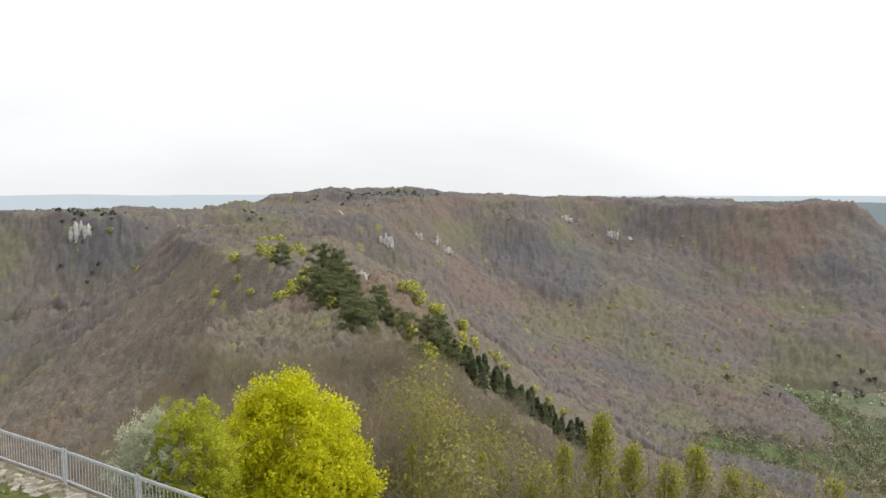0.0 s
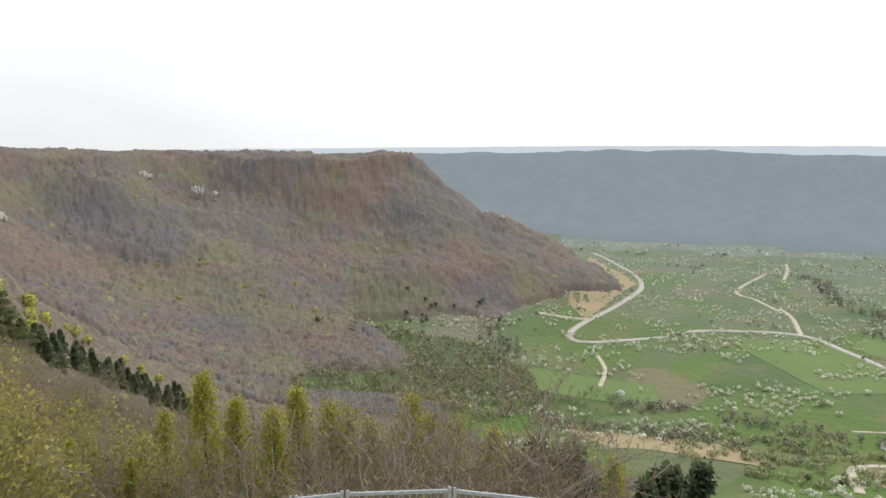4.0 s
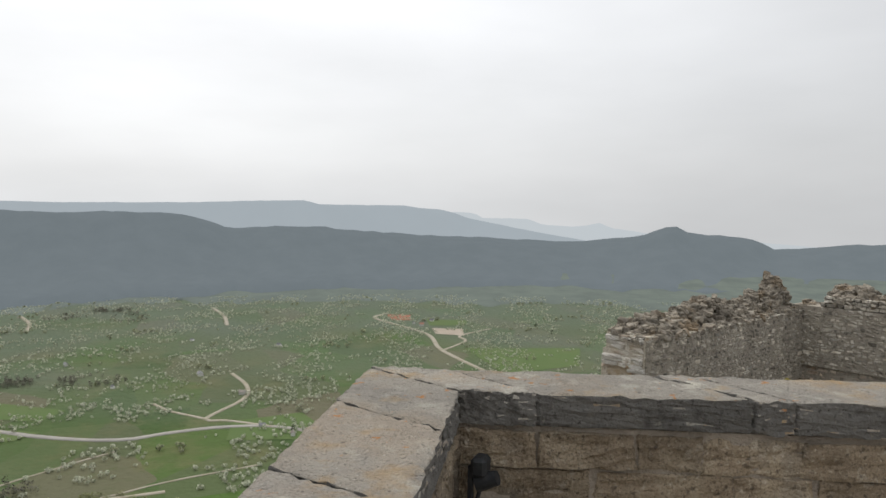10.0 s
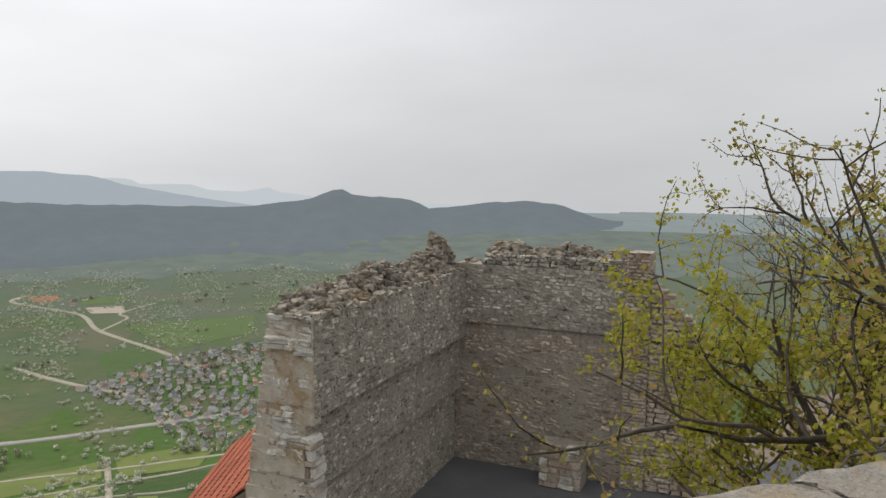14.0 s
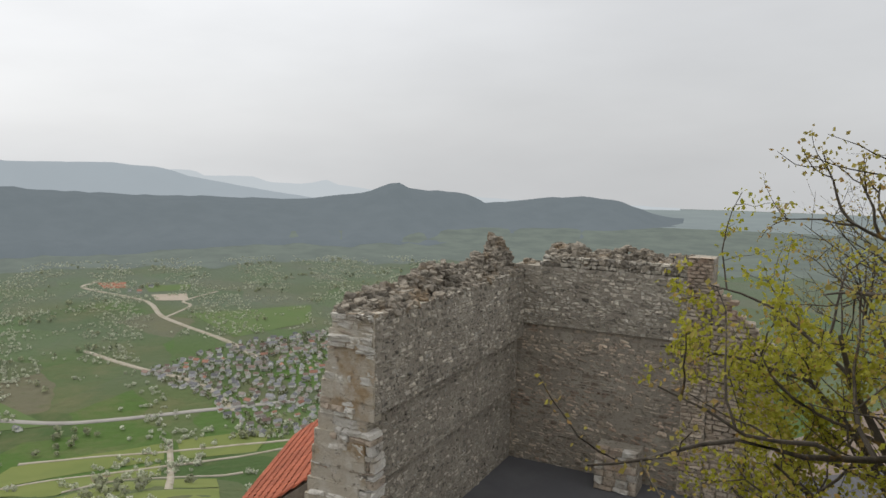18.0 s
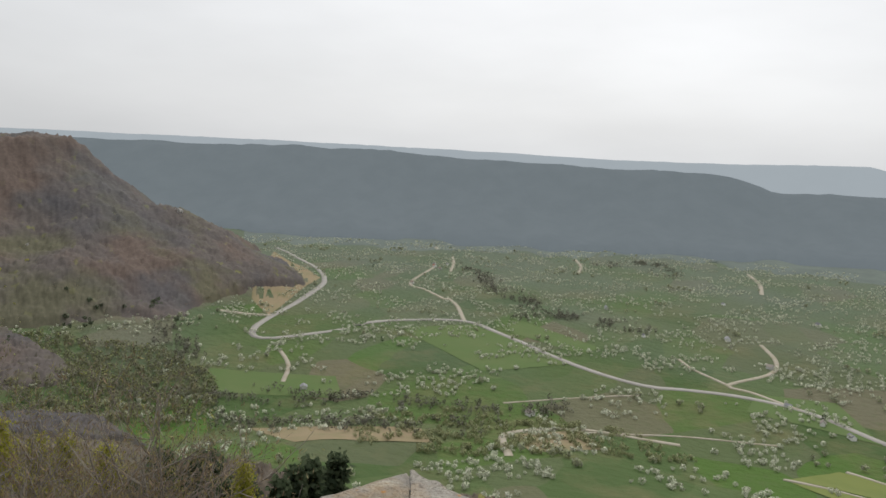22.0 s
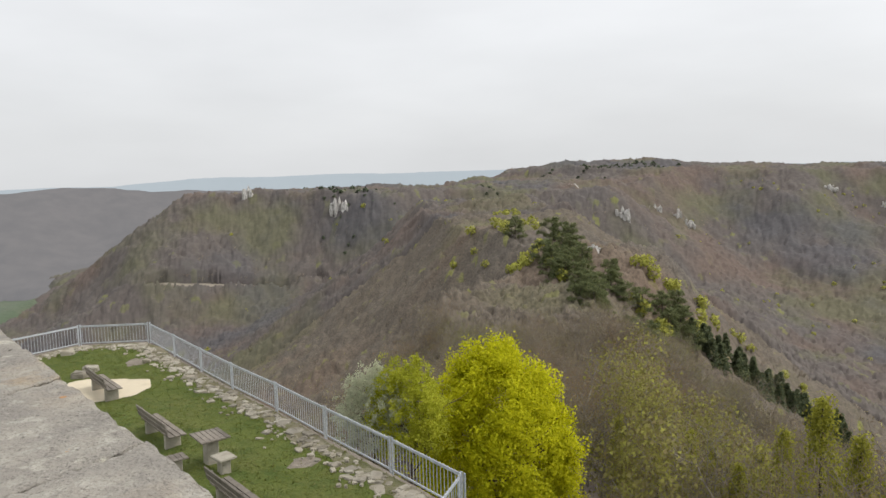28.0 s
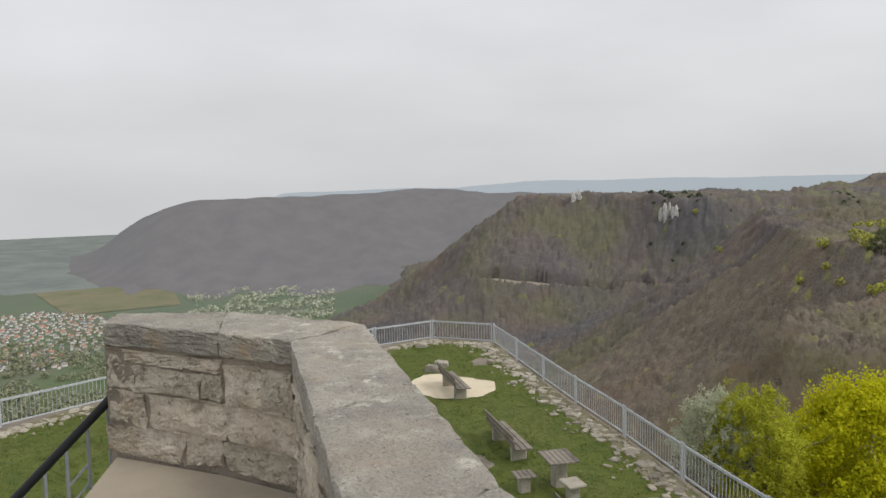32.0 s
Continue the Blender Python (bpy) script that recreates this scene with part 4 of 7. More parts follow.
k = np.array([inside(a, b, [(230, 760), (420, 1010), (560, 980), (640, 800), (585, 640), (500, 560), (430, 560), (330, 640)]) for a, b in zip(wx, wy)])
wx, wy = wx[k], wy[k]

# ---- the woods ----
M_bare = palette("bare_spring_woods", [(0.0, (0.198, 0.167, 0.133)), (0.4, (0.221, 0.185, 0.147)), (0.75, (0.243, 0.202, 0.155)), (0.93, (0.270, 0.234, 0.171)), (0.965, (0.261, 0.243, 0.126)), (1.0, (0.306, 0.306, 0.090))], through=0.12, zones=[((0.261, 0.180, 0.131), 0.0055, 0.50, 0.62, 0.6), ((0.234, 0.225, 0.117), 0.0075, 0.52, 0.66, 0.8), ((0.198, 0.184, 0.167), 0.0042, 0.52, 0.64, 0.5)])
WOOD_TONES = [(0.0, (0.117, 0.098, 0.078)), (0.5, (0.132, 0.111, 0.087)), (0.9, (0.149, 0.125, 0.096)), (0.965, (0.158, 0.146, 0.081)), (1.0, (0.207, 0.207, 0.063))]
WOOD_ZONES = [((0.176, 0.124, 0.090), 0.0055, 0.50, 0.62, 0.6), ((0.153, 0.147, 0.077), 0.0075, 0.52, 0.66, 0.7), ((0.122, 0.115, 0.110), 0.0042, 0.52, 0.64, 0.5)]
M_soft = palette("bare_woods_canopy", WOOD_TONES, fine=0.7, by="crown", zones=WOOD_ZONES)
# greyer and bluer than the near canopy: haze worked into the wood colours
M_softfar = palette("far_bare_woods_canopy", [(0.0, (0.113, 0.098, 0.090)), (0.5, (0.125, 0.109, 0.099)), (0.9, (0.137, 0.119, 0.106)), (0.965, (0.140, 0.133, 0.086)), (1.0, (0.189, 0.189, 0.077))], fine=0.17, by="crown", grain=0.13, zones=[((0.155, 0.112, 0.090), 0.0055, 0.48, 0.60, 0.65), ((0.133, 0.131, 0.079), 0.0075, 0.50, 0.64, 0.75), ((0.099, 0.097, 0.103), 0.0042, 0.50, 0.62, 0.75)])
M_twig = palette("grey_brown_twigs", [(0.0, (0.25, 0.19, 0.13)), (0.5, (0.32, 0.24, 0.155)), (0.8, (0.36, 0.30, 0.16)), (1.0, (0.39, 0.39, 0.10))], through=0.2, zones=[((0.34, 0.20, 0.11), 0.03, 0.48, 0.60, 0.7), ((0.29, 0.30, 0.09), 0.04, 0.50, 0.62, 0.75)])


def tufts(name, label, x, y, z, rad, height, mat, blades, seed, wide=0.34):
    """Bare crowns: brooms of twig fans that rise from one foot."""
    rng = np.random.RandomState(seed)
    n = len(x)
    th = rng.uniform(0, 2 * math.pi, (n, blades))
    rho = np.sqrt(rng.rand(n, blades))
    top = height[:, None] * (0.72 + 0.28 * np.sqrt(1 - 0.85 * rho ** 2)) * rng.uniform(0.85, 1.08, (n, blades))
    cx, cy = x[:, None] + rad[:, None] * rho * np.cos(th), y[:, None] + rad[:, None] * rho * np.sin(th)
    phi = rng.uniform(0, 2 * math.pi, (n, blades))
    w = rad[:, None] * wide * rng.uniform(0.5, 1.2, (n, blades))
    ax, ay = np.cos(phi) * w, np.sin(phi) * w
    foot = np.stack([x, y, z + 0.1 * height], -1)[:, None, :]
    t1 = np.stack([cx + ax, cy + ay, z[:, None] + top], -1)
    t2 = np.stack([cx - ax, cy - ay, z[:, None] + top * rng.uniform(0.9, 1.0, (n, blades))], -1)
    vs = np.concatenate([foot, np.stack([t1, t2], 2).reshape(n, -1, 3)], 1)
    k = 2 * blades + 1
    base = (np.arange(n) * k)[:, None]
    b = np.arange(blades)[None]
    tri = np.stack([np.broadcast_to(base, (n, blades)), base + 1 + 2 * b, base + 2 + 2 * b], -1).reshape(-1, 3)
    vs = vs.reshape(-1, 3)
    p0, p1, p2 = vs[tri[:, 0]], vs[tri[:, 1]], vs[tri[:, 2]]
    back = (np.cross(p1 - p0, p2 - p0) * (np.array([0, 0, 40.0]) - p1)).sum(1) < 0
    tri[back] = tri[back][:, ::-1]
    me = bpy.data.meshes.new(name)
    me.vertices.add(len(vs))
    me.vertices.foreach_set("co", vs.astype(np.float32).ravel())
    me.loops.add(tri.size)
    me.loops.foreach_set("vertex_index", tri.astype(np.int32).ravel())
    me.polygons.add(len(tri))
    me.polygons.foreach_set("loop_start", np.arange(len(tri), dtype=np.int32) * 3)
    me.update(calc_edges=True)
    me.polygons.foreach_set("use_smooth", np.ones(len(tri), bool))
    side = np.stack([rho * np.cos(th) * 0.75, rho * np.sin(th) * 0.75, np.full(th.shape, 0.75)], -1)
    up = np.concatenate([np.broadcast_to(np.array([0, 0, 1.0]), (n, 1, 3)), np.repeat(side, 2, 1)], 1).reshape(-1, 3)
    up /= np.linalg.norm(up, axis=1)[:, None]
    me.normals_split_custom_set_from_vertices(up.astype(np.float32))
    me.materials.append(mat)
    return tagged(new(name, me), label, "trees", kind="stuff")


def canopy(name, label, a0, a1, na, r0, r1, nr, cell, lift, bump, mat, seed):
    """The closed top of a bare wood: soft crowns shoulder to shoulder, sunk into the ground where the wood ends."""
    az, r = np.meshgrid(np.radians(np.linspace(a0, a1, na)), r0 * (r1 / r0) ** np.linspace(0, 1, nr), indexing="ij")
    x, y = r * np.sin(az), r * np.cos(az)
    rng = np.random.RandomState(seed)
    jx, jy, tone, tall = rng.rand(4, 512, 512)
    ci, cj = np.floor(x / cell).astype(int), np.floor(y / cell).astype(int)
    best, crown, up = np.full(x.shape, 1e9), np.zeros(x.shape), np.zeros(x.shape)
    for di in (-1, 0, 1):
        for dj in (-1, 0, 1):
            i, j = (ci + di) % 512, (cj + dj) % 512
            d = np.hypot(x - (ci + di + jx[i, j]) * cell, y - (cj + dj + jy[i, j]) * cell) / cell
            near = d < best
            best, crown, up = np.where(near, d, best), np.where(near, tone[i, j], crown), np.where(near, tall[i, j], up)
    z = land(x, y)
    w = np.clip(wooded(x, y) / 0.6, 0, 1)
    for p in smooth_line(SLOPE_TRACK, 6):
        w = np.where((x - p[0]) ** 2 + (y - p[1]) ** 2 < 30, 0, w)
    z = z + np.where(w > 0.05, (lift + bump * (0.9 - best ** 2 + 0.7 * up) + 0.2 * bump * rng.normal(size=x.shape)) * w, -1.5) - 16 * np.clip(1 - (r - r0) / 14, 0, 1)
    num = np.arange(x.size).reshape(x.shape)
    fs = np.stack([num[:-1, :-1], num[1:, :-1], num[1:, 1:], num[:-1, 1:]], -1).reshape(-1, 4)
    see = (w > 0.02).reshape(-1)
    fs = fs[see[fs].any(1)]
    used = np.unique(fs)
    back = np.zeros(x.size, np.int64)
    back[used] = np.arange(len(used))
    fs = back[fs]
    co = np.stack([x, y, z], -1).reshape(-1, 3)[used]
    me = bpy.data.meshes.new(name)
    me.vertices.add(len(co))
    me.vertices.foreach_set("co", co.astype(np.float32).ravel())
    me.loops.add(fs.size)
    me.loops.foreach_set("vertex_index", fs.astype(np.int32).ravel())
    me.polygons.add(len(fs))
    me.polygons.foreach_set("loop_start", np.arange(len(fs), dtype=np.int32) * 4)
    me.update(calc_edges=True)
    me.polygons.foreach_set("use_smooth", np.ones(len(fs), bool))
    att_ = me.attributes.new("crown", "FLOAT", "POINT")
    att_.data.foreach_set("value", crown.reshape(-1)[used].astype(np.float32))
    me.materials.append(mat)
    return tagged(new(name, me), label, "trees", kind="stuff")


# which ground can be seen from the platform at all (with trees on it)
SEEN = np.zeros((NA, NR), bool)
slope_el = (GZ + 16 - 1.75) / RR
run = np.maximum.accumulate(np.where(RR > 25, (GZ - 1.75) / RR, -9), axis=1)
SEEN[:, 1:] = slope_el[:, 1:] >= run[:, :-1]


def in_view(x, y):
    a = (np.round(np.arctan2(x, y) % (2 * math.pi) / (2 * math.pi) * NA).astype(int)) % NA
    k = np.clip(np.round(np.log(np.hypot(x, y) / 9.0) / math.log(4900 / 9.0) * (NR - 1)).astype(int), 0, NR - 1)
    return SEEN[a, k]


rng_w = np.random.RandomState(77)


def wood_spots(n, a0, a1, r0, r1, power):
    az, r = np.radians(rng_w.uniform(a0, a1, n)), r0 + (r1 - r0) * rng_w.rand(n) ** power
    x, y = r * np.sin(az), r * np.cos(az)
    k = (wooded(x, y) > 0.4) & in_view(x, y)
    for p in smooth_line(SLOPE_TRACK, 10):
        k &= (x - p[0]) ** 2 + (y - p[1]) ** 2 > 49
    return x[k], y[k], land(x[k], y[k])


canopy("bare_canopy_near", "soft bare canopy of the beech woods on the castle spur", -64, 80, 760, 140, 640, 250, 5.4, 3.0, 3.6, M_soft, 91)
canopy("bare_woods_far", "bare brown woods covering the opposite slopes", -64, 49, 1150, 630, 2150, 300, 11.0, 4.4, 5.0, M_softfar, 92)
x, y, z = wood_spots(24000, -64, 80, 140, 620, 0.7)
tufts("bare_woods_near", "bare grey-brown beech twigs on the castle spur", x, y, z - 3.0, rng_w.uniform(2.2, 3.8, len(x)), rng_w.uniform(7.8, 9.8, len(x)), M_bare, 14, 1, 0.04)
x, y, z = wood_spots(30000, -64, 48, 600, 1500, 0.75)
tufts("bare_twigs_far", "bare twigs along the opposite slopes", x, y, z - 2.0, rng_w.uniform(3.6, 5.6, len(x)), rng_w.uniform(8.0, 10.5, len(x)), M_bare, 9, 2, 0.08)
x, y = BROOK
s = rng_w.uniform(2.0, 4.0, len(x))
crowns("brook_trees", "bare grey-brown trees lining the brooks", x, y, land(x, y), s, s * 2.4, palette("bare_brook_twigs", [(0.0, (0.15, 0.145, 0.12)), (0.7, (0.20, 0.19, 0.155)), (1.0, (0.23, 0.25, 0.15))], through=0.15), 30, 8, leaf=(0.16, 0.36))
s = rng_w.uniform(2.6, 4.4, len(wx))
crowns("valley_woods", "olive-grey budding woods at the valley edge", wx, wy, land(wx, wy) + 1.0, s, s * 2.3, palette("olive_budding_twigs", [(0.0, (0.19, 0.18, 0.13)), (0.6, (0.24, 0.235, 0.155)), (0.85, (0.26, 0.28, 0.13)), (1.0, (0.34, 0.37, 0.11))], through=0.2), 34, 18, leaf=(0.16, 0.34))
# fresh shrubs and saplings on the slope right below the terrace
saz, sr = np.radians(rng_w.uniform(-3, 62, 700)), rng_w.uniform(42, 115, 700)
x, y = sr * np.sin(saz), sr * np.cos(saz)
s = rng_w.uniform(1.0, 3.0, len(x))
crowns("slope_shrubs", "yellow-green shrubs and saplings below the terrace", x, y, land(x, y) + rng_w.uniform(1, 13, len(x)), s, s * 2.4, palette("olive_young_leaves", [(0.0, (0.22, 0.18, 0.08)), (0.5, (0.28, 0.26, 0.08)), (1.0, (0.37, 0.37, 0.08))], through=0.4), 420, 61, leaf=(0.025, 0.075), foot=True)


def clump_woods(name, label, spots, mat, seed, bits=40, size=(2.6, 4.2), tall=1.9, leaf=(0.3, 0.58)):
    rng = np.random.RandomState(seed)
    pts = []
    for az, el, n, spread in spots:
        cx, cy, _ = toward(az, el)
        pts.append(np.c_[cx + rng.normal(0, spread, n), cy + rng.normal(0, spread, n)])
    p = np.concatenate(pts)
    s = rng.uniform(*size, len(p))
    return crowns(name, label, p[:, 0], p[:, 1], land(p[:, 0], p[:, 1]) + s * 0.4 + 4.5, s, s * tall * 1.5, mat, bits, seed, leaf=leaf)


clump_woods("pines_far", "dark pines on the far hilltop and cliffs", [(-3.2, -0.35, 34, 30), (0.2, -0.3, 20, 22), (-6.2, -0.4, 10, 40), (-24.3, -2.2, 22, 25), (-29.6, -1.4, 24, 25), (-20.5, -2.4, 12, 30), (-27, -1.6, 16, 30), (-12.0, -2.4, 12, 14), (33, -13.5, 12, 25), (38, -13, 8, 20), (28, -14.5, 10, 30), (2.2, 0.1, 14, 60)], palette("far_pine_needles", [(0.0, (0.075, 0.095, 0.06)), (1.0, (0.14, 0.165, 0.10))], through=0.3), 51, 44, (2.6, 4.4), 1.35)
clump_woods("fresh_green_trees", "fresh yellow-green trees among bare woods", [(11, -2.2, 8, 25), (14, -3.2, 10, 20), (16.5, -3.6, 6, 20), (8, -2.0, 6, 25), (20, -4.5, 4, 20), (4, -5.5, 6, 40), (13, -8.5, 10, 50), (20, -12, 14, 60), (9, -11, 12, 50), (24, -13, 12, 50), (27, -10.5, 6, 40), (-16, -3, 6, 40), (-22, -6, 4, 60), (-33, -8, 4, 70), (-8.5, -3.6, 6, 14), (-9.5, -4.3, 7, 12), (-10.2, -5.2, 7, 10), (-12.0, -6.0, 6, 10), (-8.6, -8.6, 4, 5), (-6.6, -10.0, 2, 3), (2.2, -11.6, 7, 7), (-0.4, -12.2, 6, 7), (4.6, -12.6, 5, 6), (7.8, -14.6, 4, 6), (11.6, -17.2, 5, 5), (-9.4, -8.0, 6, 7), (-7.0, -8.8, 5, 6), (1.2, -10.2, 6, 8)], M_limefar, 53, 110, (2.4, 4.2), 1.25, (0.12, 0.3))

# ---- the look-out platform ----
M_coping_b = material("weathered_grey_coping", (0.375, 0.345, 0.295), 0.92, spots=[((0.27, 0.25, 0.22), 3.5, 0.42, 0.60, 0.8), ((0.50, 0.475, 0.41), 9.0, 0.54, 0.66, 0.7), ((0.40, 0.33, 0.25), 1.3, 0.52, 0.62, 0.6), ((0.62, 0.59, 0.50), 4.2, 0.62, 0.68, 0.8), ((0.13, 0.12, 0.10), 5.0, 0.62, 0.72, 0.7), ((0.12, 0.105, 0.09), 30.0, 0.60, 0.66, 0.85), ((0.15, 0.135, 0.115), 85.0, 0.55, 0.66, 0.6), ((0.58, 0.55, 0.48), 60.0, 0.60, 0.68, 0.6), ((0.44, 0.28, 0.11), 2.6, 0.54, 0.66, 0.7), ((0.50, 0.20, 0.04), 9.5, 0.62, 0.655, 0.8), ((0.55, 0.25, 0.05), 24.0, 0.66, 0.69, 0.7)], bump=1.0, bump_scale=17, rand=0.1)
M_coping_c = material("weathered_grey_west_coping", (0.375, 0.345, 0.295), 0.92, spots=[((0.27, 0.25, 0.22), 3.5, 0.42, 0.60, 0.8), ((0.50, 0.475, 0.41), 9.0, 0.54, 0.66, 0.7), ((0.40, 0.33, 0.25), 1.3, 0.52, 0.62, 0.6), ((0.62, 0.59, 0.50), 4.2, 0.62, 0.68, 0.8), ((0.13, 0.12, 0.10), 5.0, 0.62, 0.72, 0.7), ((0.12, 0.105, 0.09), 30.0, 0.60, 0.66, 0.85), ((0.15, 0.135, 0.115), 85.0, 0.55, 0.66, 0.6), ((0.58, 0.55, 0.48), 60.0, 0.60, 0.68, 0.6), ((0.44, 0.30, 0.14), 2.6, 0.60, 0.70, 0.5), ((0.50, 0.22, 0.05), 9.5, 0.67, 0.70, 0.7)], bump=1.0, bump_scale=17, rand=0.1)
M_block = material("parapet_block_stone", (0.31, 0.245, 0.17), 0.95, spots=[((0.42, 0.345, 0.245), 4.0, 0.45, 0.58, 0.85), ((0.15, 0.115, 0.08), 6.0, 0.52, 0.66, 0.8), ((0.20, 0.19, 0.17), 1.6, 0.52, 0.64, 0.7), ((0.48, 0.42, 0.33), 26.0, 0.57, 0.66, 0.7), ((0.10, 0.08, 0.06), 38.0, 0.57, 0.65, 0.85), ((0.14, 0.105, 0.07), 90.0, 0.52, 0.62, 0.6), ((0.56, 0.49, 0.38), 75.0, 0.58, 0.66, 0.6)], bump=1.0, bump_scale=14, rand=0.22)
M_ruin = material("weathered_ruin_stone", (0.50, 0.455, 0.38), 0.95, spots=[((0.56, 0.53, 0.465), 4.0, 0.52, 0.62, 0.8), ((0.22, 0.195, 0.16), 2.2, 0.48, 0.62, 0.8), ((0.10, 0.088, 0.072), 9.0, 0.54, 0.64, 0.8), ((0.62, 0.59, 0.52), 16.0, 0.60, 0.67, 0.7)], bump=1.0, bump_scale=20, island=0.5)
M_pale = material("pale_broken_limestone", (0.64, 0.605, 0.54), 0.95, spots=[((0.76, 0.735, 0.675), 3.0, 0.45, 0.6, 0.8), ((0.36, 0.28, 0.185), 1.3, 0.50, 0.64, 0.75), ((0.17, 0.145, 0.12), 5.0, 0.60, 0.68, 0.8), ((0.30, 0.26, 0.20), 26.0, 0.57, 0.66, 0.6)], bump=1.0, bump_scale=18, island=0.22)
M_warm = material("warm_brown_rubble", (0.53, 0.44, 0.345), 0.95, spots=[((0.55, 0.49, 0.40), 1.6, 0.48, 0.62, 0.8), ((0.30, 0.25, 0.20), 1.0, 0.48, 0.62, 0.75), ((0.36, 0.21, 0.14), 0.7, 0.50, 0.64, 0.7), ((0.12, 0.10, 0.08), 12.0, 0.54, 0.64, 0.7)], bump=1.0, bump_scale=18, island=0.5)
M_ruinmortar = material("ruin_lime_mortar", (0.37, 0.33, 0.27), 1.0, spots=[((0.48, 0.435, 0.36), 1.6, 0.5, 0.62, 0.7), ((0.17, 0.15, 0.12), 12.0, 0.52, 0.64, 0.8)], bump=1.0, bump_scale=24)
M_palemortar = material("pale_crumbling_mortar", (0.56, 0.50, 0.40), 1.0, spots=[((0.66, 0.62, 0.54), 2.0, 0.48, 0.6, 0.8), ((0.40, 0.27, 0.14), 1.1, 0.55, 0.66, 0.8), ((0.20, 0.165, 0.13), 7.0, 0.58, 0.66, 0.8)], bump=1.0, bump_scale=9)
M_iron = material("dark_painted_iron", (0.03, 0.032, 0.035), 0.5, 0.2, spots=[((0.07, 0.07, 0.07), 20, 0.5, 0.65, 0.5)])

# darker grey for the sides of the east and north coping slabs
M_slabside = material("dark_grey_weather_crust", (0.165, 0.158, 0.145), 0.95, spots=[((0.23, 0.22, 0.20), 3.0, 0.48, 0.64, 0.7), ((0.085, 0.08, 0.072), 8.0, 0.52, 0.64, 0.8), ((0.32, 0.30, 0.26), 30.0, 0.60, 0.67, 0.7), ((0.05, 0.047, 0.042), 45.0, 0.58, 0.65, 0.8)], bump=1.0, bump_scale=20, rand=0.12)
names = ("wall_east", "wall_north", "wall_northwest", "wall_west", "wall_west_end")
M_blockw = material("pale_grey_brown_parapet_stone", (0.525, 0.456, 0.362), 0.95, spots=[((0.675, 0.606, 0.500), 3.5, 0.45, 0.60, 0.85), ((0.275, 0.231, 0.175), 7.0, 0.54, 0.66, 0.75), ((0.163, 0.138, 0.106), 24.0, 0.58, 0.66, 0.8), ((0.775, 0.712, 0.600), 32.0, 0.58, 0.66, 0.6), ((0.425, 0.312, 0.200), 2.0, 0.55, 0.66, 0.6)], bump=1.0, bump_scale=12, rand=0.15)
BLOCKS = stone_set(M_block, 14, 100, 0.035, 0.055, 6)
BLOCKS_W = stone_set(M_blockw, 14, 140, 0.05, 0.09, 7)
cuts_of = {0: (0, 0.12, 0.335, 0.53, 0.71, 0.745, 0.93, 1.0), 1: (0, 0.17, 0.38, 0.66, 1.0), 2: (0, 0.17, 0.36, 0.50, 0.72, 1.0), 3: (0, 1.0), 4: (0, 1.0)}
for k, nm in enumerate(names):
    o0, o1, i0, i1 = OUT[k], OUT[k + 1], INN[k], INN[k + 1]
    u = Vector((i1[0] - i0[0], i1[1] - i0[1]))
    n_in = Vector((-u.y, u.x)).normalized()
    if n_in.dot(Vector((i0[0] - o0[0], i0[1] - o0[1]))) < 0:
        n_in = -n_in
    sh = 0.05
    core = [lerp2(o0, i0, 0.06), lerp2(o1, i1, 0.06), lerp2(o1, i1, 0.935), lerp2(o0, i0, 0.935)]
    bm = bmesh.new()
    prism(bm, core, -6.2, TOP - CAP - 0.004)
    bmesh.ops.recalc_face_normals(bm, faces=bm.faces)
    wall = tagged(part(nm, bm, M_mortar), "low parapet of rough limestone blocks under worn coping slabs", "wall", kind="structure")
    for a, b in zip(cuts_of[k], cuts_of[k][1:]):
        g = 0.0012
        ga, gb = a + g * (a > 0), b - g * (b < 1)
        quad = [lerp2(o0, o1, ga), lerp2(o0, o1, gb), lerp2(i0, i1, gb), lerp2(i0, i1, ga)]
        worn_slab("coping_slab", quad, TOP - CAP, TOP + random.uniform(-0.004, 0.004), M_coping_b if k < 2 else M_coping_c, wall, k * 7.3 + a * 5, 0.0065, 0.014, 15, M_slabside if k < 2 else None)
    masonry(wall, i0, u, n_in, u.length, 0.02, TOP - CAP - 0.02, (0.15, 0.27), (0.2, 0.55), 0.16, BLOCKS if k < 2 else BLOCKS_W, M_block, 60 + k, 300, 0.012, face=lambda z: -0.022)

bm = bmesh.new()
prism(bm, [(1.0, -5.3), (2.3, -0.55), (-0.8, 0.45), (-4.9, 3.14), (-5.46, 3.02), (-6.3, 2.74), (-5.55, 2.1), (-4.9, 1.5), (-4.3, 0.4), (-4.2, -5.3)], -0.35, 0.0)
tagged(part("floor", bm, M_slab), "sand-coloured concrete floor of the look-out platform", "floor", kind="structure")
bm = bmesh.new()
prism(bm, [(1.1, -5.2), (2.2, -0.7), (-0.8, 0.3), (-4.8, 2.95), (-5.4, 2.85), (-6.1, 2.6), (-5.5, 2.0), (-4.8, 1.4), (-4.2, 0.3), (-4.1, -5.2)], -7.0, -0.36)
bmesh.ops.recalc_face_normals(bm, faces=bm.faces)
tagged(part("wall_tower_base", bm, M_rubble), "massive rubble masonry base carrying the look-out platform", "wall", kind="structure")
# closing wall behind the camera
bm = bmesh.new()
prism(bm, [(1.45, -5.42), (1.45, -5.9), (-4.9, -5.9), (-4.9, -5.42)], -6.2, TOP)
tagged(part("wall_south", bm, M_rubble), "plain parapet of grey rubble stone closing the platform", "wall", kind="structure")
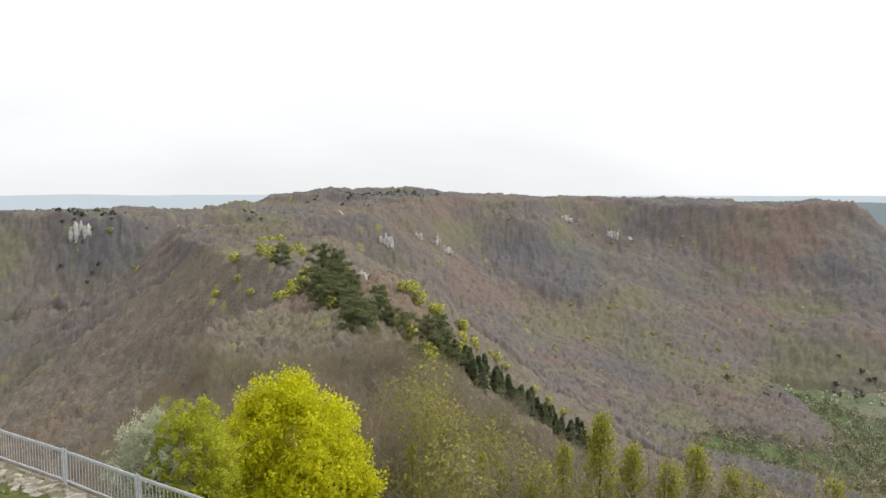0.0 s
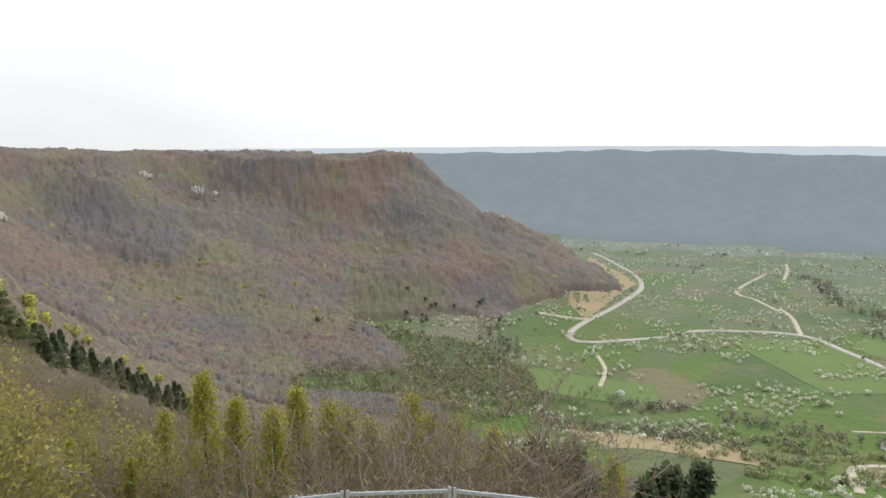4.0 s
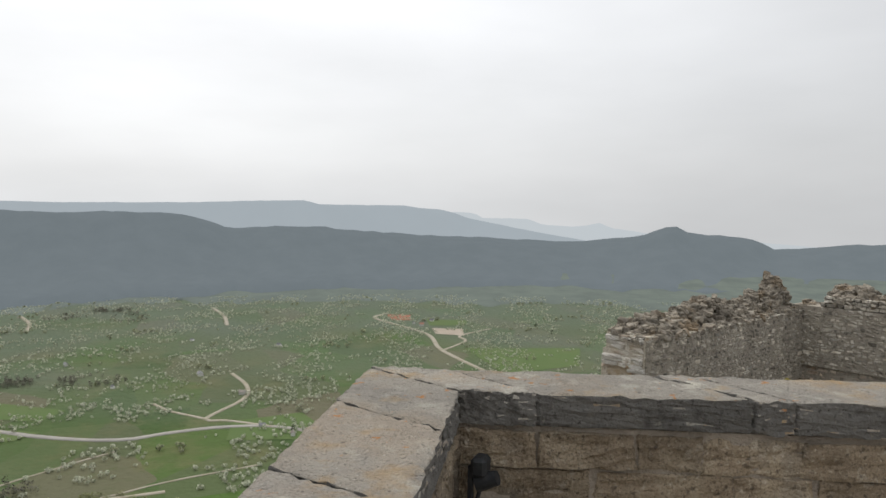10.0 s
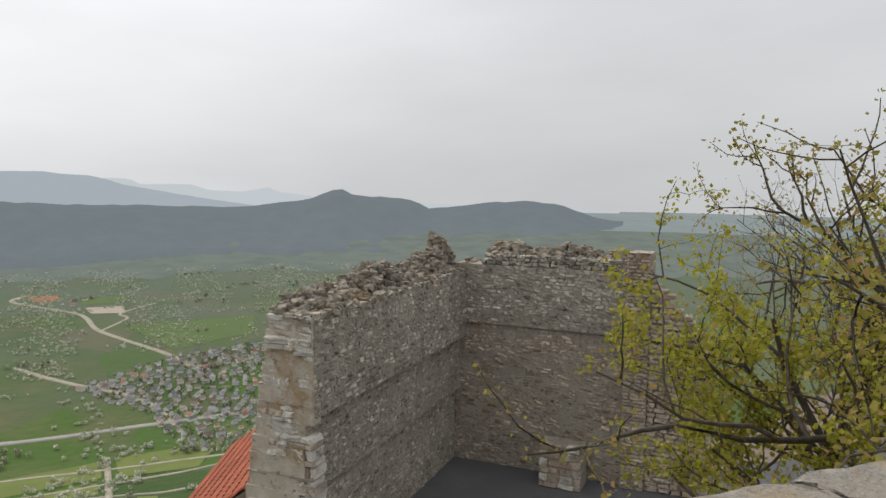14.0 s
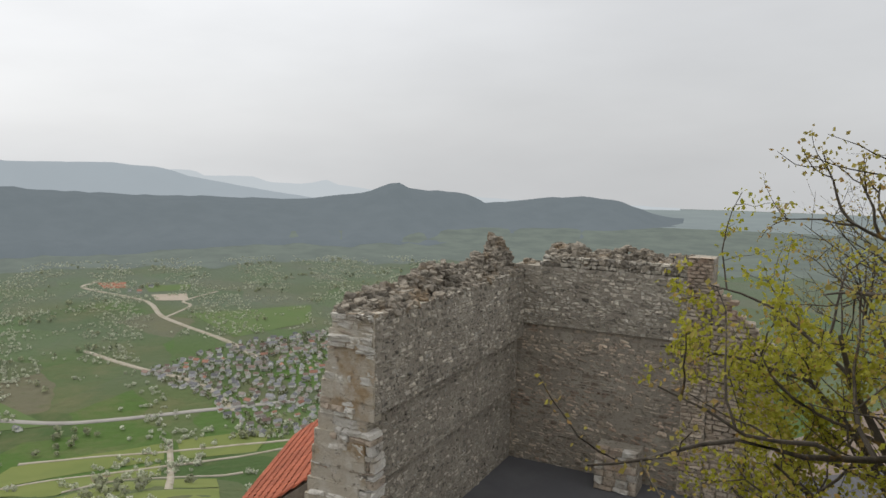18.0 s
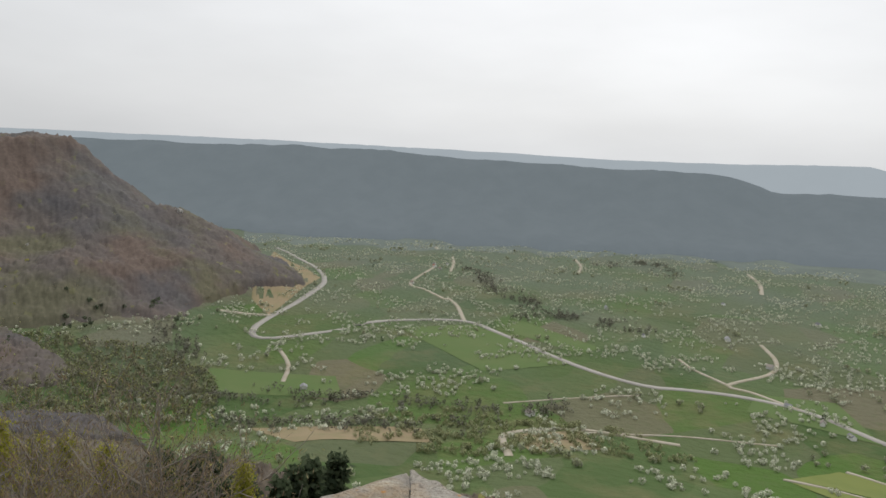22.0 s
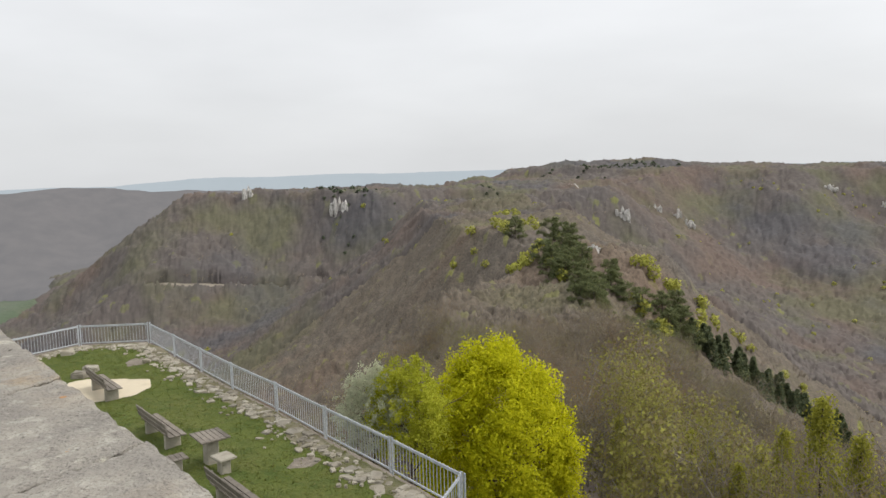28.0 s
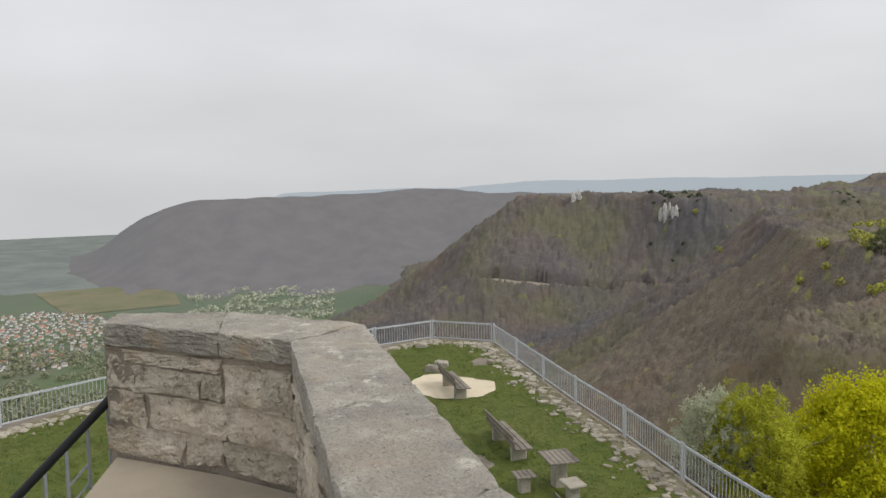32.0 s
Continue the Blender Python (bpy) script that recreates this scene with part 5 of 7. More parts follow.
# floodlight tucked into the corner of the parapet
lampx, lampy = 2.19, -0.62
fl = thing("floodlight", "small black floodlight fixed in the parapet corner", "lamp", at=(lampx, lampy, 0.60), rz=-30)
fl.matrix_basis = fl.matrix_basis @ Matrix.Scale(0.78, 4)
bm = bmesh.new()
box(bm, -0.06, -0.045, -0.05, 0.06, 0.045, 0.06, 0.02)
part("housing", bm, M_iron, fl)
bm = bmesh.new()
bmesh.ops.create_cone(bm, cap_ends=True, segments=14, radius1=0.055, radius2=0.04, depth=0.12, matrix=pose(0, -0.04, -0.07, 70))
part("reflector", bm, M_iron, fl, "round black reflector hood")
bm = bmesh.new()
box(bm, -0.015, 0.0, -0.24, 0.015, 0.16, -0.2, 0.005)
box(bm, -0.015, 0.04, -0.22, 0.015, 0.07, 0.0, 0.005)
part("bracket", bm, M_iron, fl)
bm = bmesh.new()
bmesh.ops.create_cone(bm, cap_ends=True, segments=8, radius1=0.012, radius2=0.012, depth=0.2, matrix=pose(0.05, 0.03, -0.2, 12, 14))
part("cable", bm, M_iron, fl)

# stair rail beside the west end of the parapet
M_steel = material("grey_painted_steel", (0.40, 0.43, 0.46), 0.45, 0.3, spots=[((0.3, 0.32, 0.34), 15, 0.5, 0.65, 0.5)])
M_rubber = material("black_handrail_cover", (0.022, 0.022, 0.024), 0.45)
rail = thing("stair_rail", "grey steel stair railing with a black handrail", "railing", at=(0, 0, 0))
p0, p1 = Vector((-6.56, 2.90, 0.38)), Vector((-8.01, 0.14, -2.71))


def bar(bm, a, b, w, d=None, sides=4):
    """A bar from a to b."""
    a, b = Vector(a), Vector(b)
    m = Matrix.Translation((a + b) / 2) @ (b - a).to_track_quat("Z", "X").to_matrix().to_4x4() @ Matrix.Diagonal((w, d or w, (b - a).length, 1))
    if sides == 4:
        bmesh.ops.create_cube(bm, size=1.0, matrix=m)
    else:
        bmesh.ops.create_cone(bm, cap_ends=True, segments=sides, radius1=0.5, radius2=0.5, depth=1.0, matrix=m)


bm = bmesh.new()
bar(bm, p0, p1, 0.065, 0.05, 10)
part("handrail", bm, M_rubber, rail, "black rounded handrail")
bm = bmesh.new()
bar(bm, p0 - Vector((0, 0, 0.92)), p1 - Vector((0, 0, 0.92)), 0.04, 0.02)
part("lower_rail", bm, M_steel, rail)
for k in range(22):
    q = p0.lerp(p1, (k + 0.6) / 22.5)
    bm = bmesh.new()
    bar(bm, q - Vector((0, 0, 0.03)), q - Vector((0, 0, 0.92)), 0.022, 0.012)
    if k % 3 == 1:
        q2 = p0.lerp(p1, (k + 1.6) / 22.5)
        for dz in (0.28, 0.42):
            bar(bm, q - Vector((0, 0, dz)), q2 - Vector((0, 0, dz + 0.02)), 0.014)
    part("baluster", bm, M_steel, rail)

# ---- the lawn terrace below ----
LAWN = -5.9
FENCE_N = [(-3.8, 14.4), (-6.1, 16.1), (-8.8, 18.0), (-11.4, 19.9), (-14.2, 21.8), (-16.7, 23.6), (-19.3, 25.5), (-22.1, 27.5), (-25.0, 26.4), (-25.9, 23.4)]
FENCE_W = [(-25.9, 23.4), (-26.7, 19.4), (-27.1, 15.6), (-27.4, 11.9), (-27.3, 8.2), (-26.8, 4.4), (-25.6, 0.8)]
FENCE_E = [(2.6, 13.4), (3.5, 13.0), (5.3, 11.9), (6.7, 10.3), (7.2, 8.6), (7.4, 6.6)]
edge = FENCE_E[::-1] + [(0.4, 13.9)] + FENCE_N + FENCE_W[1:] + [(-22, -6), (-4, -7), (2, -4), (6, 0)]
M_lawn = material("trodden_spring_lawn", (0.108, 0.132, 0.026), 1.0, spots=[((0.14, 0.145, 0.042), 0.55, 0.5, 0.68, 0.7), ((0.055, 0.088, 0.014), 1.7, 0.46, 0.66, 0.75), ((0.20, 0.175, 0.09), 0.9, 0.65, 0.73, 0.55), ((0.048, 0.08, 0.014), 9.0, 0.5, 0.7, 0.5)], bump=1.0, bump_scale=9)
bm = bmesh.new()
out_ = [(x * 1.02, y * 1.015) for x, y in edge]
prism(bm, out_, -9.0, LAWN - 0.05)
bmesh.ops.recalc_face_normals(bm, faces=bm.faces)
tagged(part("wall_terrace", bm, M_rubble), "dry rubble retaining wall under the lawn terrace", "wall", kind="structure")
gx, gy = np.meshgrid(np.arange(-30, 10.1, 0.6), np.arange(-8, 29.1, 0.6), indexing="ij")
ok = np.array([[inside(a, b, edge) for b in gy[0]] for a in gx[:, 0]])
gz = LAWN + 0.05 * waves(gx, gy, 5.0, 3) + 0.02 * waves(gx, gy, 1.7, 4)
num = np.arange(gx.size).reshape(gx.shape)
fs = [(num[i, j], num[i + 1, j], num[i + 1, j + 1], num[i, j + 1]) for i in range(gx.shape[0] - 1) for j in range(gx.shape[1] - 1) if ok[i, j] and ok[i + 1, j] and ok[i, j + 1] and ok[i + 1, j + 1]]
lawn = mesh_object("ground_lawn", np.stack([gx, gy, gz], -1).reshape(-1, 3), fs, M_lawn, smooth=True)
tagged(lawn, "trodden green lawn of the castle terrace", "lawn", kind="structure")


def lawn_z(x, y):
    return float(LAWN + 0.05 * waves(np.array(x), np.array(y), 5.0, 3) + 0.02 * waves(np.array(x), np.array(y), 1.7, 4))


# short grass tufts on the part of the lawn that lies open to the platform
rg = np.random.RandomState(9)
tx, ty = rg.uniform(-27, 7, 60000), rg.uniform(2, 28, 60000)
keep = np.array([inside(a, b, edge) for a, b in zip(tx, ty)]) & (((tx + 19) ** 2 / 3.4 + (ty - 20.8) ** 2 / 2.4) > 1)
tx, ty = tx[keep], ty[keep]
tz = LAWN + 0.05 * waves(tx, ty, 5.0, 3) + 0.02 * waves(tx, ty, 1.7, 4)
M_blades = palette("grass_blades", [(0.0, (0.10, 0.125, 0.018)), (0.5, (0.14, 0.16, 0.028)), (0.85, (0.15, 0.165, 0.04)), (1.0, (0.20, 0.19, 0.08))], through=0.3)
tufts("lawn_grass", "short uneven spring grass on the terrace", tx, ty, tz - 0.01, rg.uniform(0.03, 0.07, len(tx)), rg.uniform(0.02, 0.05, len(tx)), M_blades, 4, 12, 0.3)

# pale sand patch under the far bench
bm = bmesh.new()
ring = []
rs = random.Random(4)
for k in range(40):
    a = 2 * math.pi * k / 40
    r = (1.0 + 0.08 * math.sin(3 * a) + rs.uniform(-0.06, 0.06))
    q = (-19.0 + 1.75 * r * math.cos(a), 20.8 + 1.45 * r * math.sin(a))
    ring.append(bm.verts.new((*q, lawn_z(*q) + 0.02)))
mid = bm.verts.new((-19.0, 20.8, lawn_z(-19, 20.8) + 0.035))
for k in range(40):
    bm.faces.new((ring[k], ring[(k + 1) % 40], mid))
tagged(part("ground_sand", bm, material("pale_lime_sand", (0.62, 0.54, 0.40), 1.0, spots=[((0.50, 0.43, 0.31), 1.2, 0.48, 0.66, 0.7)], bump=0.6, bump_scale=20)), "pale trodden sand patch under a bench", "sand", kind="structure")

# rubble edging inside the fence
M_edge = material("dull_limestone_rubble", (0.30, 0.27, 0.215), 0.95, spots=[((0.42, 0.39, 0.32), 1.5, 0.45, 0.62, 0.7), ((0.17, 0.15, 0.10), 3.0, 0.5, 0.66, 0.7)], bump=0.8, bump_scale=16, rand=0.25)
PATHST = stone_set(M_edge, 8, 300, 0.16, 0.08)
border = tagged(new("stone_border"), "crumbling strip of flat limestone rubble along the fence", "stones", kind="structure")
rs = random.Random(12)
count, rest = 0, []
for a, b in zip(FENCE_N[:-1] + FENCE_W[:-1], FENCE_N[1:] + FENCE_W[1:]):
    ln = math.hypot(b[0] - a[0], b[1] - a[1])
    ux, uy = (b[0] - a[0]) / ln, (b[1] - a[1]) / ln
    for _ in range(int(ln * 20)):
        s, d = rs.uniform(0, ln), 0.2 + abs(rs.gauss(0.3, 0.38))
        x, y = a[0] + ux * s + uy * d * 1.0, a[1] + uy * s - ux * d * 1.0
        if not inside(x, y, edge):
            x, y = a[0] + ux * s - uy * d, a[1] + uy * s + ux * d
        w = rs.choice((rs.uniform(0.06, 0.16), rs.uniform(0.1, 0.4))) * (1.2 - 0.4 * d)
        m = pose(x, y, lawn_z(x, y) + 0.005, rs.uniform(-8, 8), rs.uniform(-8, 8), rs.uniform(0, 180)) @ Matrix.Diagonal((max(w, 0.08), max(w, 0.08) * rs.uniform(0.5, 0.9), rs.uniform(0.05, 0.13), 1))
        if count < 290:
            st = new("stone", rs.choice(PATHST))
            st.parent = border
            st.matrix_basis = m
            count += 1
        else:
            rest.append((rs.choice(PATHST), m))
join_pieces("stones", rest, border, M_edge)
for x, y, w in ((-21.3, 22.9, 0.55), (-21.0, 22.0, 0.6), (-24.3, 24.9, 0.5), (-20.0, 24.6, 0.3)):
    st = new("boulder", PATHST[int(w * 10) % 8])
    st.matrix_world = pose(x, y, lawn_z(x, y) + 0.08, 4, 3, 40 * w) @ Matrix.Diagonal((w, w * 0.7, w * 0.5, 1))
    tagged(st, "pale limestone boulder lying in the grass", "stone", "boulders on the lawn")


# earthy verge under the rubble
M_verge = material("earthy_verge", (0.21, 0.185, 0.12), 1.0, spots=[((0.13, 0.135, 0.055), 0.9, 0.45, 0.62, 0.8), ((0.30, 0.27, 0.20), 2.4, 0.5, 0.66, 0.7)], bump=1.0, bump_scale=12)
ln_v = smooth_line(FENCE_N + FENCE_W[1:], 0.5)
tn = np.gradient(ln_v, axis=0)
tn /= np.linalg.norm(tn, axis=1)[:, None]
inw = np.stack([-tn[:, 1], tn[:, 0]], -1)
if not inside(*(ln_v[8] + inw[8] * 0.6), edge):
    inw = -inw
wv = 0.85 + 0.3 * waves(ln_v[:, 0], ln_v[:, 1], 2.3, 8)
rows_v = []
for fr, dz in ((0.05, 0.01), (0.5, 0.02), (1.0, -0.015)):
    q = ln_v + inw * (wv * fr)[:, None]
    rows_v.append(np.c_[q, [lawn_z(a, b) + dz for a, b in q]])
nv = len(ln_v)
tagged(mesh_object("ground_verge", np.concatenate(rows_v), [(k * nv + i, k * nv + i + 1, (k + 1) * nv + i + 1, (k + 1) * nv + i) for k in range(2) for i in range(nv - 1)], M_verge, smooth=True), "worn earthy verge along the fence", "ground", kind="structure")


def make_fence(line, label, seed):
    """Galvanised palisade: a flat post pair at each joint, two rails, round bars that stand over the top rail."""
    f = thing("fence", label, "fence")
    zb, zt = LAWN + 0.02, -4.94
    bm0 = bmesh.new()
    bar(bm0, (0, 0, 0.10), (0, 0, 0.965), 0.018, 0.018, 6)
    me_bar = bpy.data.meshes.new("bar")
    bm0.to_mesh(me_bar)
    bm0.free()
    me_bar.materials.append(M_galv)
    bm0 = bmesh.new()
    for s in (-0.055, 0.055):
        box(bm0, s - 0.03, -0.012, 0, s + 0.03, 0.012, 0.98, 0.003)
    me_post = bpy.data.meshes.new("post")
    bm0.to_mesh(me_post)
    bm0.free()
    me_post.materials.append(M_galv)
    for k, p in enumerate(line):
        q = line[min(k + 1, len(line) - 1)] if k < len(line) - 1 else line[k - 1]
        ob = new("post", me_post)
        ob.parent = f
        ob.matrix_basis = pose(*p, zb, 0, 0, math.degrees(math.atan2(q[1] - p[1], q[0] - p[0])))
    for a, b in zip(line, line[1:]):
        ang = math.degrees(math.atan2(b[1] - a[1], b[0] - a[0]))
        ln = math.hypot(b[0] - a[0], b[1] - a[1])
        for nm, z, h in (("top_rail", 0.90, 0.075), ("bottom_rail", 0.12, 0.05)):
            bm = bmesh.new()
            box(bm, 0.08, -0.015, z - h / 2, ln - 0.08, 0.015, z + h / 2, 0.004)
            ob = part(nm, bm, M_galv, f)
            ob.matrix_basis = pose(*a, zb, 0, 0, ang)
        n = max(2, int(ln / 0.135))
        for i in range(1, n):
            s = i / n
            ob = new("bar", me_bar)
            ob.parent = f
            ob.matrix_basis = pose(*lerp2(a, b, s), zb, 0, 0, ang)
    return f


make_fence(FENCE_N, "galvanised steel bar fence along the lawn edge", 1)
make_fence(FENCE_W, "galvanised steel bar fence closing the lawn on the town side", 2)
make_fence(FENCE_E, "galvanised steel bar fence above the castle wood", 3)
make_fence([(-3.85, 14.3), (-3.95, 12.7)], "short galvanised fence panel turning back to the tower", 4)

# benches, table and stools
M_plank = material("weathered_grey_wood", (0.20, 0.175, 0.145), 0.9, spots=[((0.11, 0.095, 0.08), 4.0, 0.45, 0.62, 0.7), ((0.28, 0.25, 0.21), 14.0, 0.5, 0.66, 0.6)], bump=0.6, bump_scale=45, rand=0.2)
M_conc = material("stained_concrete_foot", (0.36, 0.33, 0.27), 0.95, spots=[((0.22, 0.20, 0.16), 5.0, 0.45, 0.65, 0.6)], bump=0.5, bump_scale=30)


def plank(name, x0, y0, z0, x1, y1, z1, parent, tilt=0.0):
    bm = bmesh.new()
    box(bm, -(x1 - x0) / 2, -(y1 - y0) / 2, -(z1 - z0) / 2, (x1 - x0) / 2, (y1 - y0) / 2, (z1 - z0) / 2, 0.008)
    ob = part(name, bm, M_plank, parent)
    ob.matrix_basis = pose((x0 + x1) / 2, (y0 + y1) / 2, (z0 + z1) / 2, tilt, 0, 0)
    return ob


def make_bench(at, rz, label):
    """Plank seat and two back planks on concrete feet; it looks along its -y."""
    b = thing("bench", label, "bench", "benches on the lawn", at=(*at, lawn_z(*at)), rz=rz)
    for y in (-0.22, -0.05, 0.12):
        plank("seat_plank", -1.2, y - 0.075, 0.42, 1.2, y + 0.075, 0.465, b)
    for y, z in ((0.25, 0.62), (0.29, 0.80)):
        plank("back_plank", -1.2, y - 0.02, z - 0.075, 1.2, y + 0.02, z + 0.075, b, -12)
    for x in (-0.8, 0.8):
        bm = bmesh.new()
        box(bm, x - 0.07, -0.24, -0.1, x + 0.07, 0.2, 0.42, 0.02)
        part("foot", bm, M_conc, b, "square concrete foot")
        bm = bmesh.new()
        bar(bm, (x, 0.17, 0.4), (x, 0.29, 0.88), 0.06, 0.03)
        part("back_post", bm, M_plank, b)
    return b


make_bench((-18.45, 20.35), 146, "grey weathered plank bench standing on pale sand")
make_bench((-13.55, 17.0), 146, "grey weathered plank bench with a backrest on grass")
make_bench((-8.75, 13.35), 146, "grey weathered plank bench below the parapet")


def make_table(at, rz, size=1.0):
    t = thing("picnic_table", "grey weathered plank table on a concrete pillar", "table", at=(*at, lawn_z(*at)), rz=rz)
    t.matrix_basis = t.matrix_basis @ Matrix.Diagonal((size, size, 1, 1))
    for k in range(6):
        plank("top_plank", -0.55, -0.48 + 0.16 * k, 0.71, 0.55, -0.33 + 0.16 * k, 0.755, t)
    for x in (-0.3, 0.3):
        bm = bmesh.new()
        box(bm, x - 0.05, -0.4, 0.64, x + 0.05, 0.4, 0.71, 0.01)
        part("bearer", bm, M_plank, t)
    bm = bmesh.new()
    box(bm, -0.2, -0.2, -0.1, 0.2, 0.2, 0.64, 0.03)
    part("pillar", bm, M_conc, t, "square concrete pillar")
    return t


def make_stool(at, rz, planks, label):
    t = thing("stool", label, "stool", "stools at the table", at=(*at, lawn_z(*at)), rz=rz)
    if planks:
        for k in range(4):
            plank("top_plank", -0.24, -0.25 + 0.128 * k, 0.40, 0.24, -0.13 + 0.128 * k, 0.445, t)
    else:
        bm = bmesh.new()
        box(bm, -0.27, -0.24, 0.37, 0.27, 0.24, 0.45, 0.02)
        part("top", bm, M_conc, t, "pale concrete seat slab")
    bm = bmesh.new()
    box(bm, -0.13, -0.13, -0.1, 0.13, 0.13, 0.40 if planks else 0.37, 0.02)
    part("foot", bm, M_conc, t)
    return t


make_table((-11.0, 15.65), -36, 0.82)
make_stool((-11.5, 14.85), -36, True, "square plank stool beside the table")
make_stool((-10.3, 15.15), -30, False, "pale square concrete stool beside the table")

# ---- the ruin and the courtyard ----
RUIN = stone_set(M_ruin, 12, 500, 0.13, 0.10)
WARM = stone_set(M_warm, 12, 540, 0.13, 0.10)
PALE = stone_set(M_pale, 14, 580, 0.10, 0.10, 2)
M_crest = material("dark_crumbling_crest_stone", (0.29, 0.255, 0.205), 1.0, spots=[((0.42, 0.385, 0.32), 3.0, 0.52, 0.64, 0.7), ((0.09, 0.078, 0.062), 6.0, 0.48, 0.62, 0.75), ((0.28, 0.19, 0.10), 1.4, 0.53, 0.66, 0.7)], bump=1.0, bump_scale=16, island=0.4)
CREST = stone_set(M_crest, 12, 620, 0.16, 0.14)
YARD = -6.9
L0, C0 = Vector((13.6, -7.0)), Vector((17.6, -13.8))
d1 = (C0 - L0).normalized()
n1 = Vector((d1.y, -d1.x))
if n1.dot(Vector((1.2, -0.8)) - L0) < 0:
    n1 = -n1
LEN1, THICK = (C0 - L0).length, 0.98


def xy(v):
    return (v.x, v.y)


def step_face(z):
    return 0.0 if z > -3.15 else (-0.21 if z > -4.75 else -0.37)


# long wall: solid core, coursed face with two set-backs, broken pale end, crumbled crest
bm = bmesh.new()
for za, zb, off in ((YARD - 0.6, -4.75, 0.345), (-4.75, -3.15, 0.185), (-3.15, -1.22, -0.021)):
    prism(bm, [xy(L0 - n1 * off + d1 * 0.03), xy(C0 - n1 * off + d1 * 0.3), xy(C0 - n1 * 0.5 + d1 * 0.3), xy(L0 - n1 * 0.5 + d1 * 0.03)], za, zb)
prism(bm, [xy(L0 - n1 * 0.5 + d1 * 0.03), xy(C0 - n1 * 0.5 + d1 * 0.3), xy(C0 - n1 * THICK + d1 * 0.3), xy(L0 - n1 * THICK + d1 * 0.03)], YARD - 0.6, -1.22)
bmesh.ops.recalc_face_normals(bm, faces=bm.faces)
w1 = tagged(part("wall_ruin_long", bm, M_ruinmortar), "ruined castle wall of grey rubble with a crumbling crest", "wall", kind="structure")
masonry(w1, xy(L0), d1, n1, LEN1, YARD - 0.1, -1.16, (0.05, 0.125), (0.07, 0.24), 0.30, RUIN, M_ruin, 71, 290, 0.014, face=step_face)
bm = bmesh.new()
for k in range(16):
    za, ext = -1.12 - 0.36 * k, 0.18 * 0.36 * k
    if ext:
        prism(bm, [xy(L0 - n1 * (THICK - 0.1) + d1 * 0.03), xy(C0 - n1 * (THICK - 0.1) + d1 * 0.3), xy(C0 - n1 * (THICK + ext) + d1 * 0.3), xy(L0 - n1 * (THICK + ext) + d1 * 0.03)], za - 0.358, za)
    masonry(w1, xy(L0 - n1 * (THICK + ext)), n1, -d1, THICK + ext, za - 0.36, za, (0.08, 0.24), (0.15, 0.52), 0.42, PALE * 3 + WARM, M_pale, 720 + k, 60, 0.014, face=lambda z: 0.05 * math.sin(z * 3.1) + 0.04 * math.sin(z * 9.7) - 0.02, skip=lambda s_, z: math.sin(s_ * 5.1 + z * 3.3) + math.sin(z * 4.7 - s_ * 2.0) > 0.75)
bmesh.ops.recalc_face_normals(bm, faces=bm.faces)
part("wall_batter", bm, M_ruinmortar, w1)
bm = bmesh.new()
for k in range(16):
    za, ext = -1.12 - 0.36 * k, 0.18 * 0.36 * k
    bulge = 0.02 + 0.03 * math.sin(k * 1.9)
    prism(bm, [xy(L0 + n1 * (step_face(za - 0.2) + 0.004) - d1 * bulge), xy(L0 + n1 * (step_face(za - 0.2) + 0.004) + d1 * 0.25), xy(L0 - n1 * (THICK + ext + 0.01) + d1 * 0.25), xy(L0 - n1 * (THICK + ext + 0.01) - d1 * bulge)], za - 0.36, za)
bmesh.ops.recalc_face_normals(bm, faces=bm.faces)
part("wall_end", bm, M_palemortar, w1, "pale crumbling mortar of the broken wall end")
rs = random.Random(8)


def heap(parent, a, b, depth_dir, v0, v1, base, height, meshes, mat, n, seed, keep=120):
    """Loose stones bedded on a wall head; height(s) is the crest over the base along the line."""
    r = random.Random(seed)
    ln, rows = (b - a).length, []
    for _ in range(n):
        s, v = r.uniform(0, 1), r.uniform(v0, v1)
        hmax = height(s) * (0.35 + 0.65 * min(1.0, (v - v0) / (0.5 * (v1 - v0) + 1e-6)))
        z = base + r.uniform(-0.05, max(0.0, hmax))
        w = r.uniform(0.07, 0.25)
        p = a.lerp(b, s) + depth_dir * v
        m = pose(p.x, p.y, z, r.uniform(-18, 18), r.uniform(-18, 18), r.uniform(0, 180)) @ Matrix.Diagonal((w, w * r.uniform(0.6, 1.0), w * r.uniform(0.45, 0.75), 1))
        rows.append((z, r.choice(meshes), m))
    rows.sort(key=lambda q: -q[0])
    for _, me, m in rows[:keep]:
        ob = new("crest_stone", me)
        ob.parent = parent
        ob.matrix_basis = m
    join_pieces("crest_stones", [(me, m) for _, me, m in rows[keep:]], parent, mat)


def crest1(s):
    return 0.12 + 0.34 * min(1, s * 3.2) + 0.10 * math.sin(s * 17) + 0.06 * math.sin(s * 41)


heap(w1, L0, C0, -n1, 0.30, 0.95, -1.2, crest1, CREST, M_crest, 1500, 21, 220)
heap(w1, L0, C0, -n1, 0.02, 0.35, -1.2, lambda s: 0.08 + 0.05 * math.sin(s * 23), CREST, M_crest, 260, 22, 60)
heap(w1, L0.lerp(C0, 0.885), L0.lerp(C0, 0.975), -n1, 0.35, 0.9, -0.9, lambda s: 0.75 - 0.9 * abs(s - 0.62), CREST, M_crest, 240, 23, 90)
bm = bmesh.new()
prism(bm, [xy(L0.lerp(C0, t) - n1 * v) for t, v in ((0.05, 0.42), (1.0, 0.42), (1.0, 0.9), (0.05, 0.9))], -1.3, -0.98)
bmesh.ops.recalc_face_normals(bm, faces=bm.faces)
